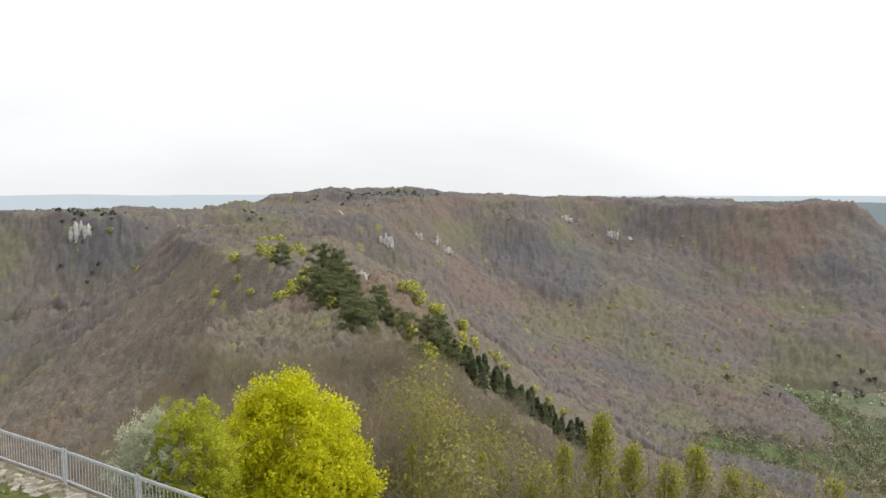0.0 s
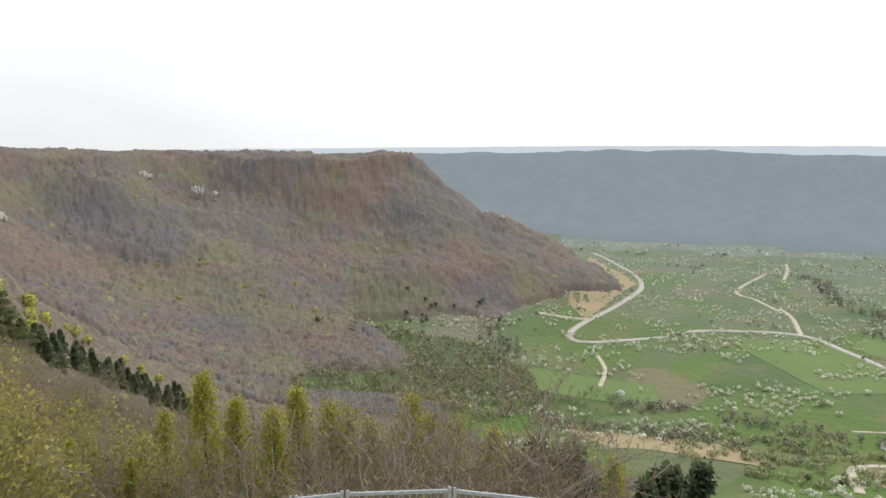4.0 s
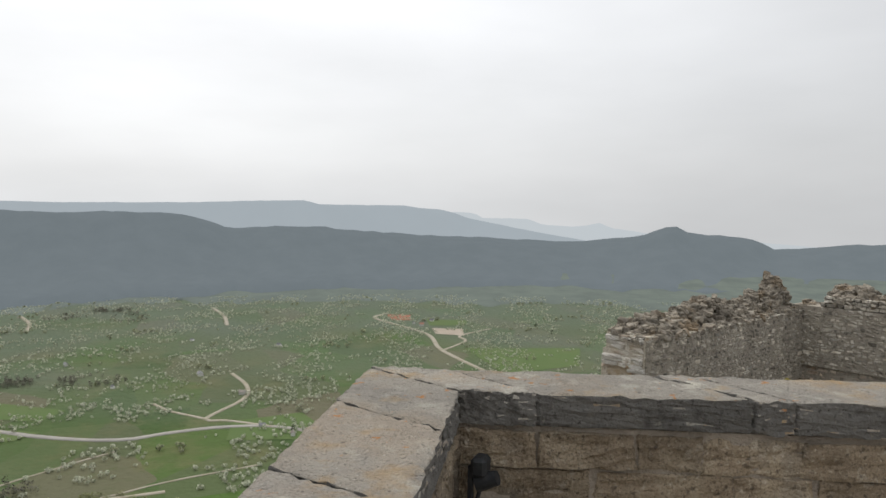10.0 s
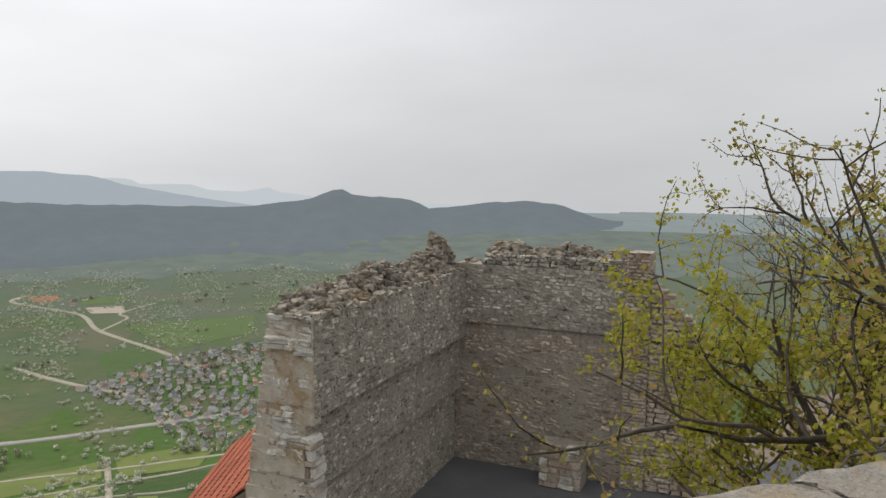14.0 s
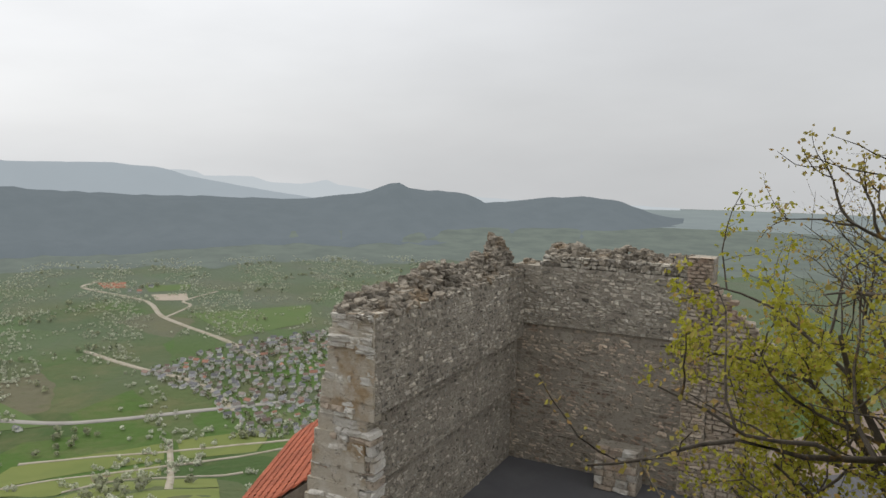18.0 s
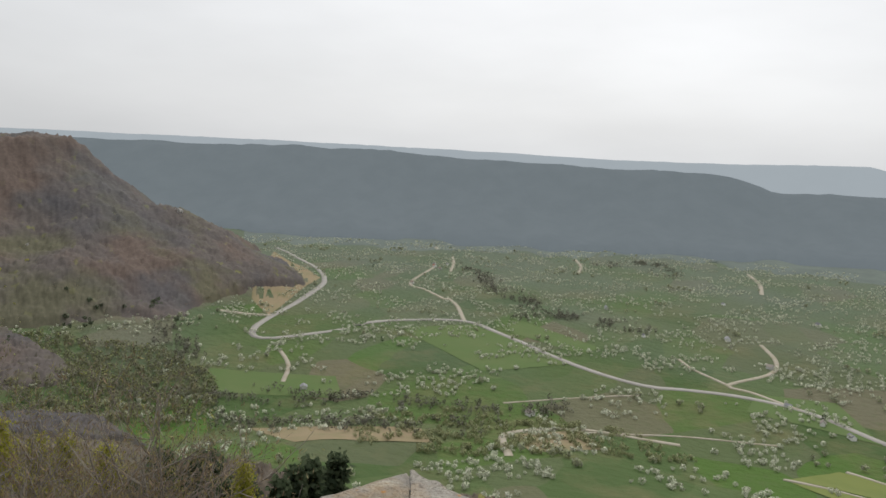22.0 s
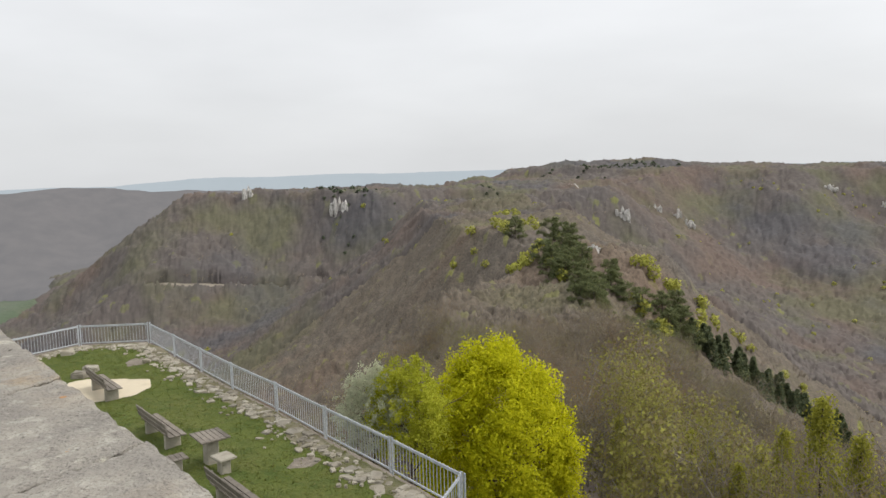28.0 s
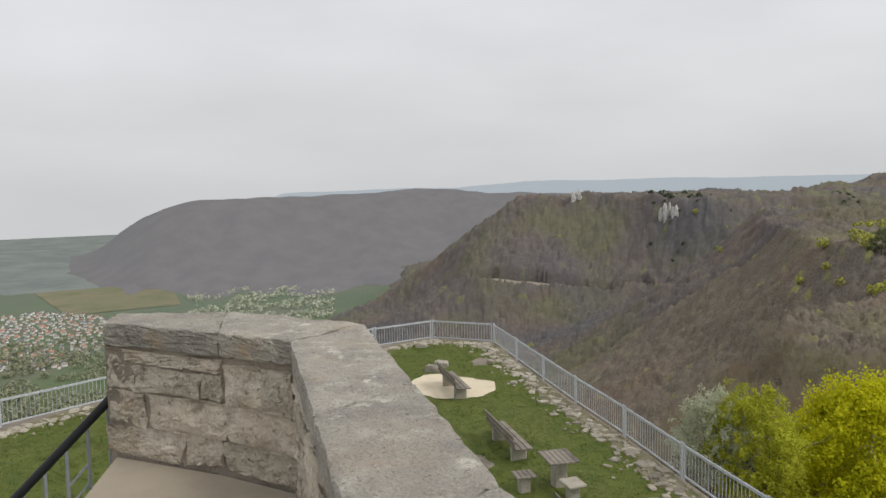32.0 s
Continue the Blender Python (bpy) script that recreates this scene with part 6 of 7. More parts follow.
part("wall_head", bm, M_ruinmortar, w1)

# cross wall
d2 = -Vector((-d1.y, d1.x))
if d2.dot(Vector((-1, 0))) < 0:
    d2 = -d2
n2 = -d1
LEN2 = 4.55
bm = bmesh.new()
prism(bm, [xy(C0 - n2 * 0.078 - d2 * 0.3), xy(C0 - n2 * 0.078 + d2 * LEN2), xy(C0 - n2 * 1.0 + d2 * LEN2), xy(C0 - n2 * 1.0 - d2 * 0.3)], YARD - 0.6, -2.75)
prism(bm, [xy(C0 + n2 * 0.019 - d2 * 0.3), xy(C0 + n2 * 0.019 + d2 * LEN2), xy(C0 - n2 * 1.0 + d2 * LEN2), xy(C0 - n2 * 1.0 - d2 * 0.3)], -2.746, -1.05)
bmesh.ops.recalc_face_normals(bm, faces=bm.faces)
w2 = tagged(part("wall_ruin_cross", bm, M_ruinmortar), "warm brown ruined cross wall patched with grey stone", "wall", kind="structure")


def face2(z):
    return 0.0 if z > -2.75 else -0.10


def hole2(s, z):
    return (3.17 < s < 3.77 and -5.6 < z < -5.0) or (s < 0.92 and z > -1.2)


masonry(w2, xy(C0 - d2 * 0.42), d2, n2, LEN2 + 0.42, -2.75, -0.72, (0.06, 0.13), (0.09, 0.26), 0.30, RUIN, M_ruin, 81, 150, 0.012, face=face2, skip=hole2)
masonry(w2, xy(C0 - d2 * 0.42), d2, n2, LEN2 + 0.42, YARD - 0.1, -2.75, (0.06, 0.14), (0.09, 0.27), 0.30, WARM, M_warm, 82, 150, 0.012, face=face2, skip=hole2)
heap(w2, C0 + d2 * 0.6, C0 + d2 * LEN2, -n2, 0.05, 0.9, -0.9, lambda s: 0.36 + 0.10 * math.sin(s * 13) + 0.05 * math.sin(s * 37), CREST, M_crest, 1100, 24, 160)
bm = bmesh.new()
prism(bm, [xy(C0 + d2 * s - n2 * v) for s, v in ((0.6, 0.2), (LEN2, 0.2), (LEN2, 0.9), (0.6, 0.9))], -1.1, -0.78)
bmesh.ops.recalc_face_normals(bm, faces=bm.faces)
part("wall_head", bm, M_ruinmortar, w2)
heap(w2, C0 - d2 * 0.2, C0 + d2 * 0.75, -n2, 0.05, 0.9, -1.22, lambda s: 0.2 + 0.08 * math.sin(s * 9), CREST, M_crest, 130, 26, 60)
# brick-built pilaster and the lower stump beyond it
pil = C0 + d2 * LEN2
bm = bmesh.new()
prism(bm, [xy(pil + n2 * 0.05), xy(pil + d2 * 0.62 + n2 * 0.05), xy(pil + d2 * 0.62 - n2 * 0.8), xy(pil - n2 * 0.8)], YARD - 0.6, -0.52)
bmesh.ops.recalc_face_normals(bm, faces=bm.faces)
w3 = tagged(part("wall_pilaster", bm, M_ruinmortar), "narrow coursed stone pilaster at the wall end", "wall", kind="structure")
masonry(w3, xy(pil), d2, n2, 0.62, YARD, -0.48, (0.08, 0.11), (0.16, 0.3), 0.22, WARM, M_warm, 83, 180, 0.014, face=lambda z: 0.12)
st0 = pil + d2 * 0.62
bm = bmesh.new()
prism(bm, [xy(st0 - n2 * 0.3), xy(st0 + d2 * 1.5 - n2 * 0.3), xy(st0 + d2 * 1.5 - n2 * 0.9), xy(st0 - n2 * 0.9)], YARD - 0.6, -2.7)
bmesh.ops.recalc_face_normals(bm, faces=bm.faces)
w4 = tagged(part("wall_stump", bm, M_ruinmortar), "broken stump of brown rubble wall sloping down", "wall", kind="structure")
masonry(w4, xy(st0), d2, n2, 1.6, YARD, -1.1, (0.10, 0.16), (0.14, 0.32), 0.3, WARM, M_warm, 84, 200, 0.016, skip=lambda s, z: z > -1.15 - 1.0 * s)
# little pier with a dark niche above
bm = bmesh.new()
pp = C0 + d2 * 2.5 + n2 * 0.1
prism(bm, [xy(pp), xy(pp + d2 * 1.15), xy(pp + d2 * 1.15 + n2 * 0.7), xy(pp + n2 * 0.7)], YARD, -5.75)
bmesh.ops.recalc_face_normals(bm, faces=bm.faces)
w5 = tagged(part("wall_pier", bm, M_ruinmortar), "low pale stone pier against the cross wall", "wall", kind="structure")
masonry(w5, xy(pp + n2 * 0.7), d2, n2, 1.15, YARD, -5.7, (0.14, 0.24), (0.2, 0.4), 0.2, PALE + WARM * 2, M_pale, 85, 60, 0.02, face=lambda z: 0.05)

bm = bmesh.new()
prism(bm, [(2.0, -4.2), (13.0, -4.9), (18.0, -13.6), (13.0, -18.2), (9.5, -30), (-14, -30), (-14, -7), (-4, -7)], YARD - 1.6, YARD)
bmesh.ops.recalc_face_normals(bm, faces=bm.faces)
M_asph = material("dark_damp_asphalt", (0.12, 0.12, 0.126), 0.75, spots=[((0.17, 0.17, 0.174), 0.6, 0.45, 0.65, 0.7), ((0.14, 0.13, 0.12), 0.25, 0.55, 0.7, 0.4)], bump=0.5, bump_scale=50)
tagged(part("ground_courtyard", bm, M_asph), "dark asphalt courtyard inside the ruin", "courtyard", kind="structure")

# red tiled lean-to roof outside the long wall
M_tile = material("terracotta_roof_tile", (0.42, 0.125, 0.065), 0.75, spots=[((0.33, 0.085, 0.045), 3.0, 0.45, 0.62, 0.7), ((0.26, 0.10, 0.065), 9.0, 0.58, 0.7, 0.6)], bump=0.3, bump_scale=25, rand=0.2)
lean = thing("lean_to", "lean-to building with a bright terracotta tiled roof", "building")
eave0, ea, rise = Vector((16.86, -4.57)), Vector((0.794, -0.609)), Vector((-0.609, -0.794))
slope_t, ZE, ROOFW = math.radians(35), -6.59, 2.62
bm = bmesh.new()
ww = [eave0 + rise * 0.12, eave0 + ea * 6.5 + rise * 0.12, eave0 + ea * 6.5 + rise * ROOFW, eave0 + rise * ROOFW]
zs = [ZE - 0.08 + r * math.tan(slope_t) for r in (0.12, 0.12, ROOFW, ROOFW)]
lo = [bm.verts.new((v.x, v.y, -10.5)) for v in ww]
hi = [bm.verts.new((v.x, v.y, z)) for v, z in zip(ww, zs)]
bm.faces.new(hi)
bm.faces.new(lo[::-1])
for i in range(4):
    bm.faces.new((lo[i], lo[(i + 1) % 4], hi[(i + 1) % 4], hi[i]))
bmesh.ops.recalc_face_normals(bm, faces=bm.faces)
part("wall", bm, M_rubble, lean)
bm = bmesh.new()
for k in range(7):
    a = math.pi * k / 6
    for y, w in ((-0.21, 1.0), (0.21, 0.86)):
        bm.verts.new((0.105 * w * math.cos(a), y, 0.062 * w * math.sin(a) + (0.0 if y < 0 else 0.0)))
bm.verts.ensure_lookup_table()
for k in range(6):
    bm.faces.new([bm.verts[i] for i in (2 * k, 2 * k + 2, 2 * k + 3, 2 * k + 1)])
front = [bm.verts[2 * k] for k in range(7)]
bm.faces.new(front[::-1])
me_tile = bpy.data.meshes.new("roof_tile")
bm.to_mesh(me_tile)
bm.free()
me_tile.materials.append(M_tile)
up_t = (Vector((*rise, 0)) * math.cos(slope_t) + Vector((0, 0, math.sin(slope_t)))).normalized()
ax_t = Vector((*ea, 0))
if ax_t.cross(up_t).z < 0:
    ax_t = -ax_t
turn_t = Matrix((ax_t, up_t, ax_t.cross(up_t))).transposed().to_4x4()
for row in range(9):
    for col in range(31):
        r = 0.12 + 0.34 * row * math.cos(slope_t)
        q = eave0 + ea * (0.1 + 0.205 * col) + rise * r
        ob = new("roof_tile", me_tile)
        ob.parent = lean
        ob.matrix_basis = Matrix.Translation((q.x, q.y, ZE + r * math.tan(slope_t) + 0.0)) @ turn_t @ pose(0, 0, 0, 5)

# low castle building beyond the tree, mostly hidden by branches
hall = thing("castle_hall", "low castle building with an old reddish tiled roof", "building", at=(6.5, -29.5, YARD - 0.8), rz=-20)
bm = bmesh.new()
box(bm, -6, -3.5, -0.3, 6, 3.5, 3.2)
part("wall", bm, M_rubble, hall)
bm = bmesh.new()
for s in (-1, 1):
    q = [(-6.4, s * 4.1, 2.9), (6.4, s * 4.1, 2.9), (6.4, 0, 6.2), (-6.4, 0, 6.2)]
    lo, hi = [bm.verts.new(v) for v in q], [bm.verts.new((x, y, z + 0.22)) for x, y, z in q]
    bm.faces.new(hi)
    bm.faces.new(lo)
    for i in range(4):
        bm.faces.new((lo[i], lo[(i + 1) % 4], hi[(i + 1) % 4], hi[i]))
bmesh.ops.recalc_face_normals(bm, faces=bm.faces)
part("roof", bm, material("old_red_tile_roof", (0.19, 0.11, 0.085), 0.9, spots=[((0.12, 0.09, 0.075), 1.5, 0.45, 0.65, 0.7)], bump=0.6, bump_scale=8), hall)

# rocky ground that closes the hilltop between terrace and courtyard
bm = bmesh.new()
prism(bm, [(11.5 * math.cos(a * math.pi / 18), 11.5 * math.sin(a * math.pi / 18)) for a in range(36)], -16.0, -9.05)
bmesh.ops.recalc_face_normals(bm, faces=bm.faces)
tagged(part("ground_hilltop", bm, M_rubble), "bare limestone hilltop under the castle walls", "ground", kind="structure")

# ---- trees near the castle ----
def grow(rng, p, d, length, radius, level, top, out, ends, kids, wiggle, lift, segs=5, taper=0.62):
    """Adds a branch and what springs from it. out: rows of (points, radii); ends: twig points with their directions."""
    pts, rad = [p.copy()], [radius]
    step = length / segs
    for k in range(segs):
        d = (d + Vector((rng.gauss(0, wiggle), rng.gauss(0, wiggle), rng.gauss(0, wiggle) + lift))).normalized()
        p = p + d * step
        pts.append(p.copy())
        rad.append(radius * (1 - (1 - taper * 0.6) * (k + 1) / segs))
    out.append((pts, rad, level))
    if level >= top - 1:
        for k in range(1, segs + 1):
            ends.append((pts[k], d))
    if level >= top:
        return
    for _ in range(kids[level]):
        t = rng.uniform(0.3, 1.0)
        i = min(segs - 1, int(t * segs))
        q = pts[i].lerp(pts[i + 1], t * segs - i)
        side = Vector((rng.gauss(0, 1), rng.gauss(0, 1), rng.gauss(0, 0.5)))
        side = (side - d * side.dot(d)).normalized()
        nd = (d * rng.uniform(0.35, 0.8) + side * rng.uniform(0.6, 1.0)).normalized()
        grow(rng, q, nd, length * rng.uniform(0.45, 0.72), max(radius * rng.uniform(0.38, 0.55), 0.004), level + 1, top, out, ends, kids, wiggle, lift, segs, taper)


def tubes(name, rows, mat, parent, sides=(7, 6, 5, 4, 3, 3)):
    vs, fs = [], []
    for pts, rad, level in rows:
        n = sides[min(level, 5)]
        base = len(vs)
        for k, (p, r) in enumerate(zip(pts, rad)):
            d = (pts[min(k + 1, len(pts) - 1)] - pts[max(k - 1, 0)]).normalized()
            a = d.orthogonal().normalized()
            b = d.cross(a)
            for i in range(n):
                t = 2 * math.pi * i / n
                vs.append(p + (a * math.cos(t) + b * math.sin(t)) * r)
        for k in range(len(pts) - 1):
            for i in range(n):
                j = (i + 1) % n
                fs.append((base + k * n + i, base + k * n + j, base + (k + 1) * n + j, base + (k + 1) * n + i))
    return mesh_object(name, [tuple(v) for v in vs], fs, mat, parent, smooth=True)


def leaves(name, centres, size, spread, per, mat, parent, seed, droop=0.0, middle=None):
    """Small folded leaves round the given points; with a middle they turn their upper sides outwards from it."""
    rng = np.random.RandomState(seed)
    c = np.repeat(np.array(centres, float), per, 0)
    n = len(c)
    c = c + rng.normal(0, spread, (n, 3))
    s = rng.uniform(*size, (n, 1))
    e1 = rng.normal(size=(n, 3))
    e1[:, 2] -= droop
    e1 /= np.linalg.norm(e1, axis=1)[:, None]
    e2 = np.cross(e1, rng.normal(size=(n, 3)))
    e2 /= np.linalg.norm(e2, axis=1)[:, None]
    up = np.cross(e1, e2)
    vs = np.stack([c, c + e1 * s * 0.5 + e2 * s * 0.38 + up * s * 0.12, c + e1 * s, c + e1 * s * 0.5 - e2 * s * 0.38 + up * s * 0.12], 1).reshape(-1, 3)
    q = np.arange(n)[:, None] * 4 + np.array([[0, 1, 2, 3]])
    fs = np.concatenate([q[:, [0, 1, 2]], q[:, [0, 2, 3]]], 0)
    if middle is not None:
        out = c - np.array(middle, float)
        out /= np.linalg.norm(out, axis=1)[:, None] + 1e-6
        out = out * 0.8 + np.array([0, 0, 0.5])
        side = np.cross(vs[fs[:, 1]] - vs[fs[:, 0]], vs[fs[:, 2]] - vs[fs[:, 0]])
        turn = (side * out[fs[:, 0] // 4]).sum(1) < 0
        fs[turn] = fs[turn][:, ::-1]
    me = bpy.data.meshes.new(name)
    me.vertices.add(len(vs))
    me.vertices.foreach_set("co", vs.astype(np.float32).ravel())
    me.loops.add(fs.size)
    me.loops.foreach_set("vertex_index", fs.astype(np.int32).ravel())
    me.polygons.add(len(fs))
    me.polygons.foreach_set("loop_start", np.arange(len(fs), dtype=np.int32) * 3)
    me.update(calc_edges=True)
    if middle is not None:
        me.polygons.foreach_set("use_smooth", np.ones(len(fs), bool))
        nrm = np.repeat(out + rng.normal(0, 0.25, out.shape), 4, 0)
        nrm /= np.linalg.norm(nrm, axis=1)[:, None]
        me.normals_split_custom_set_from_vertices(nrm.astype(np.float32))
    me.materials.append(mat)
    ob = new(name, me)
    ob.parent = parent
    return ob


M_bark = material("dark_lichened_bark", (0.085, 0.07, 0.055), 0.95, spots=[((0.15, 0.13, 0.10), 6.0, 0.45, 0.62, 0.7), ((0.34, 0.20, 0.03), 3.5, 0.58, 0.66, 0.75), ((0.045, 0.04, 0.035), 14.0, 0.5, 0.66, 0.6)], bump=0.8, bump_scale=30)
M_barkg = material("grey_twig_bark", (0.27, 0.24, 0.20), 0.95, spots=[((0.19, 0.165, 0.13), 3.0, 0.45, 0.62, 0.7)])
M_bud = palette("young_lime_green_leaves", [(0.0, (0.30, 0.30, 0.03)), (0.5, (0.42, 0.41, 0.05)), (0.85, (0.50, 0.47, 0.10)), (1.0, (0.42, 0.27, 0.08))], through=0.5, rough=0.6)
M_bud2 = palette("olive_brown_buds", [(0.0, (0.30, 0.24, 0.07)), (0.5, (0.38, 0.34, 0.08)), (1.0, (0.42, 0.27, 0.11))], through=0.5, rough=0.7)

# the budding trees in the courtyard below the east parapet
yard_tree = thing("courtyard_tree", "budding courtyard tree with lime-green young leaves", "tree", "courtyard trees")
rng_t = random.Random(41)
rows, ends = [], []
base = Vector((4.7, -9.9, YARD))
grow(rng_t, base, Vector((0.02, 0.02, 1)), 3.9, 0.16, 0, 0, rows, [], [0], 0.05, 0.05)
crotch = rows[-1][0][-1]
for dx, dy, dz, ln, r in ((0.50, 0.25, 0.95, 3.2, 0.075), (0.88, 0.25, 0.45, 2.3, 0.055), (0.15, -0.3, 1.0, 3.6, 0.08), (-0.45, 0.05, 0.9, 3.2, 0.07), (0.5, -0.4, 0.6, 3.0, 0.06), (-0.5, 0.5, 0.5, 2.2, 0.05), (-0.8, -0.2, 0.6, 2.6, 0.05), (0.9, 0.1, 0.5, 2.6, 0.055)):
    grow(rng_t, crotch.copy(), Vector((dx, dy, dz)).normalized(), ln, r, 1, 4, rows, ends, [0, 5, 4, 3], 0.20, 0.05)
tubes("trunk", rows, M_bark, yard_tree)
tips = [tuple(p) for p, d in ends]
leaves("crown", tips, (0.045, 0.10), 0.05, 6, M_bud, yard_tree, 5)

old_tree = thing("courtyard_tree", "old dark tree with sparse olive buds and lichen", "tree", "courtyard trees")
rng_t = random.Random(57)
rows, ends = [], []
base = Vector((3.1, -12.8, YARD))
grow(rng_t, base, Vector((0.05, 0.08, 1)), 3.2, 0.26, 0, 0, rows, [], [0], 0.06, 0.05)
crotch = rows[-1][0][-1]
for dx, dy, dz, ln, r in ((0.5, 0.2, 1.0, 5.0, 0.13), (0.95, 0.3, 0.75, 3.6, 0.11), (-0.2, 0.2, 1.1, 5.8, 0.13), (0.7, -0.5, 0.8, 4.8, 0.11), (0.1, 0.8, 0.75, 4.2, 0.09), (-0.6, -0.2, 0.9, 4.8, 0.1)):
    grow(rng_t, crotch.copy(), Vector((dx, dy, dz)).normalized(), ln, r, 1, 4, rows, ends, [0, 6, 4, 3], 0.18, 0.06)
tubes("trunk", rows, M_bark, old_tree)
leaves("crown", [tuple(p) for p, d in ends], (0.045, 0.09), 0.05, 4, M_bud2, old_tree, 6)

far_tree = thing("courtyard_tree", "bare grey twiggy trees behind the courtyard wall", "tree", "courtyard trees")
rows, ends = [], []
rng_t = random.Random(63)
for bx_, by_ in ((10.0, -22.0), (7.0, -20.5), (4.5, -19.0)):
    grow(rng_t, Vector((bx_, by_, YARD)), Vector((0, 0, 1)), 5.2, 0.14, 0, 4, rows, ends, [9, 5, 4, 3], 0.07, 0.07)
tubes("trunk", rows, M_bark, far_tree)
leaves("crown", [tuple(p) for p, d in ends[::3]], (0.06, 0.12), 0.06, 1, M_bud2, far_tree, 7)


def round_tree(name, label, at, height, crown_r, crown_h, mat, n_clumps, per, size, seed, group="", lobe=0.2):
    """A leafy tree: trunk, limbs and a crown of leaf clumps with gaps."""
    rng = random.Random(seed)
    t = thing(name, label, "tree", group, at=at)
    rows, ends = [], []
    grow(rng, Vector((0, 0, -0.5)), Vector((0, 0, 1)), height * 0.55, crown_r * 0.05, 0, 2, rows, ends, [9, 4], 0.05, 0.10)
    tubes("trunk", rows, M_bark, t)
    cs, lobes = [], []
    for k in range(max(14, n_clumps // 22)):
        zu = 1 - 1.85 * (k + 0.5) / max(14, n_clumps // 22)
        an = k * 2.39996 + rng.uniform(-0.3, 0.3)
        w_ = math.sqrt(max(0.0, 1 - zu * zu)) * (1.0 - 0.22 * max(0, zu)) * rng.uniform(0.86, 1.08)
        lobes.append(Vector((w_ * math.cos(an) * 0.86, w_ * math.sin(an) * 0.86, zu * 0.9 * rng.uniform(0.95, 1.06))))
    for _ in range(n_clumps):
        lb = rng.choice(lobes) if rng.random() < 0.86 else Vector((rng.gauss(0, 0.4), rng.gauss(0, 0.4), rng.gauss(0, 0.4)))
        u = lb + Vector((rng.gauss(0, 1), rng.gauss(0, 1), rng.gauss(0, 0.8))).normalized() * lobe * rng.uniform(0.5, 1.0)
        cs.append((u.x * crown_r, u.y * crown_r, height - crown_h / 2 + u.z * crown_h / 2))
    leaves("crown", cs, size, crown_r * 0.045, per, mat, t, seed, 0.0, (0, 0, height - crown_h * 0.6))
    return t


M_maple = palette("sulphur_green_maple_bloom", [(0.0, (0.46, 0.47, 0.010)), (0.5, (0.63, 0.62, 0.014)), (1.0, (0.78, 0.75, 0.03))], through=0.5, rough=0.7)
round_tree("maple", "bright sulphur-yellow flowering maple below the fence", (-10.6, 50.5, -29.5), 18.4, 6.2, 16.0, M_maple, 2600, 44, (0.12, 0.26), 3)
M_white = palette("creamy_blossom", [(0.0, (0.46, 0.49, 0.32)), (1.0, (0.66, 0.67, 0.5))], through=0.5)
round_tree("blossom_tree", "cream-blossomed small tree behind the fence", (-17.6, 43.5, -19.5), 8.2, 2.5, 6.2, M_white, 700, 30, (0.07, 0.16), 7, lobe=0.3)
round_tree("young_tree", "fresh green young tree beside the blossom tree", (-15.2, 43.8, -19.5), 8.6, 2.7, 6.6, M_lime, 800, 32, (0.08, 0.18), 8, lobe=0.32)

# bare trees of the near wood: four grown once, then set as copies
bare = []
for k in range(4):
    t = thing("bare_tree", "leafless grey-brown tree in the castle wood", "tree", "bare trees of the castle wood")
    rng = random.Random(200 + k)
    rows, ends = [], []
    grow(rng, Vector((0, 0, -0.5)), Vector((0, 0, 1)), 9.5, 0.16, 0, 3, rows, ends, [15, 7, 5], 0.05, 0.10, segs=4)
    tubes("trunk", rows, M_barkg, t, (6, 4, 3, 3))
    tw = np.array([tuple(p) for p, d in ends])
    rr_ = np.random.RandomState(k)
    tw = tw[rr_.choice(len(tw), min(1800, len(tw)), False)]
    leaves("brushwood", tw, (0.14, 0.34), 0.34, 4, M_twig, t, k, -1.6)
    for o in t.children:
        if o.name.startswith("brushwood"):
            co = np.empty(len(o.data.vertices) * 3, np.float32)
            o.data.vertices.foreach_get("co", co)
            co = co.reshape(-1, 4, 3)
            mid = (co[:, 1] + co[:, 3]) / 2
            co[:, 1] = mid + (co[:, 1] - mid) * 0.08
            co[:, 3] = mid + (co[:, 3] - mid) * 0.08
            o.data.vertices.foreach_set("co", co.ravel())
            o["kind"] = "stuff"
    bare.append(t)
rng_b = random.Random(17)
spots, tries = [], 0
while len(spots) < 290 and tries < 20000:
    tries += 1
    az, r = rng_b.uniform(-24, 72), 38 + 150 * rng_b.random() ** 0.8
    x, y = polar(az, r)
    zg = float(land(x, y))
    if zg + 15 < 1.75 - r * 0.60 or inside(x, y, [(p * 1.12, q * 1.12) for p, q in edge]) or math.hypot(x + 10.6, y - 50.5) < 7.5 or (-30 < az < -1 and r < 56) or (abs(x + 16.4) < 4.5 and abs(y - 43.6) < 4):
        continue
    if all((x - a) ** 2 + (y - b) ** 2 > (2.6 + r * 0.012) ** 2 for a, b in spots):
        spots.append((x, y))
for k, (x, y) in enumerate(spots):
    r, zg = math.hypot(x, y), float(land(x, y))
    size = rng_b.uniform(0.75, 1.1)
    if r < 95 and -1 < math.degrees(math.atan2(x, y)) < 42:
        size = min(1.9, max(0.8, (1.75 + r * math.tan(radians(rng_b.uniform(-27, -20.5))) - zg) / 13.5))
    m = pose(x, y, zg, 0, 0, rng_b.uniform(0, 360)) @ Matrix.Scale(size, 4)
    if k < 4:
        bare[k].matrix_basis = m
    else:
        put_copy(bare[k % 4], m)


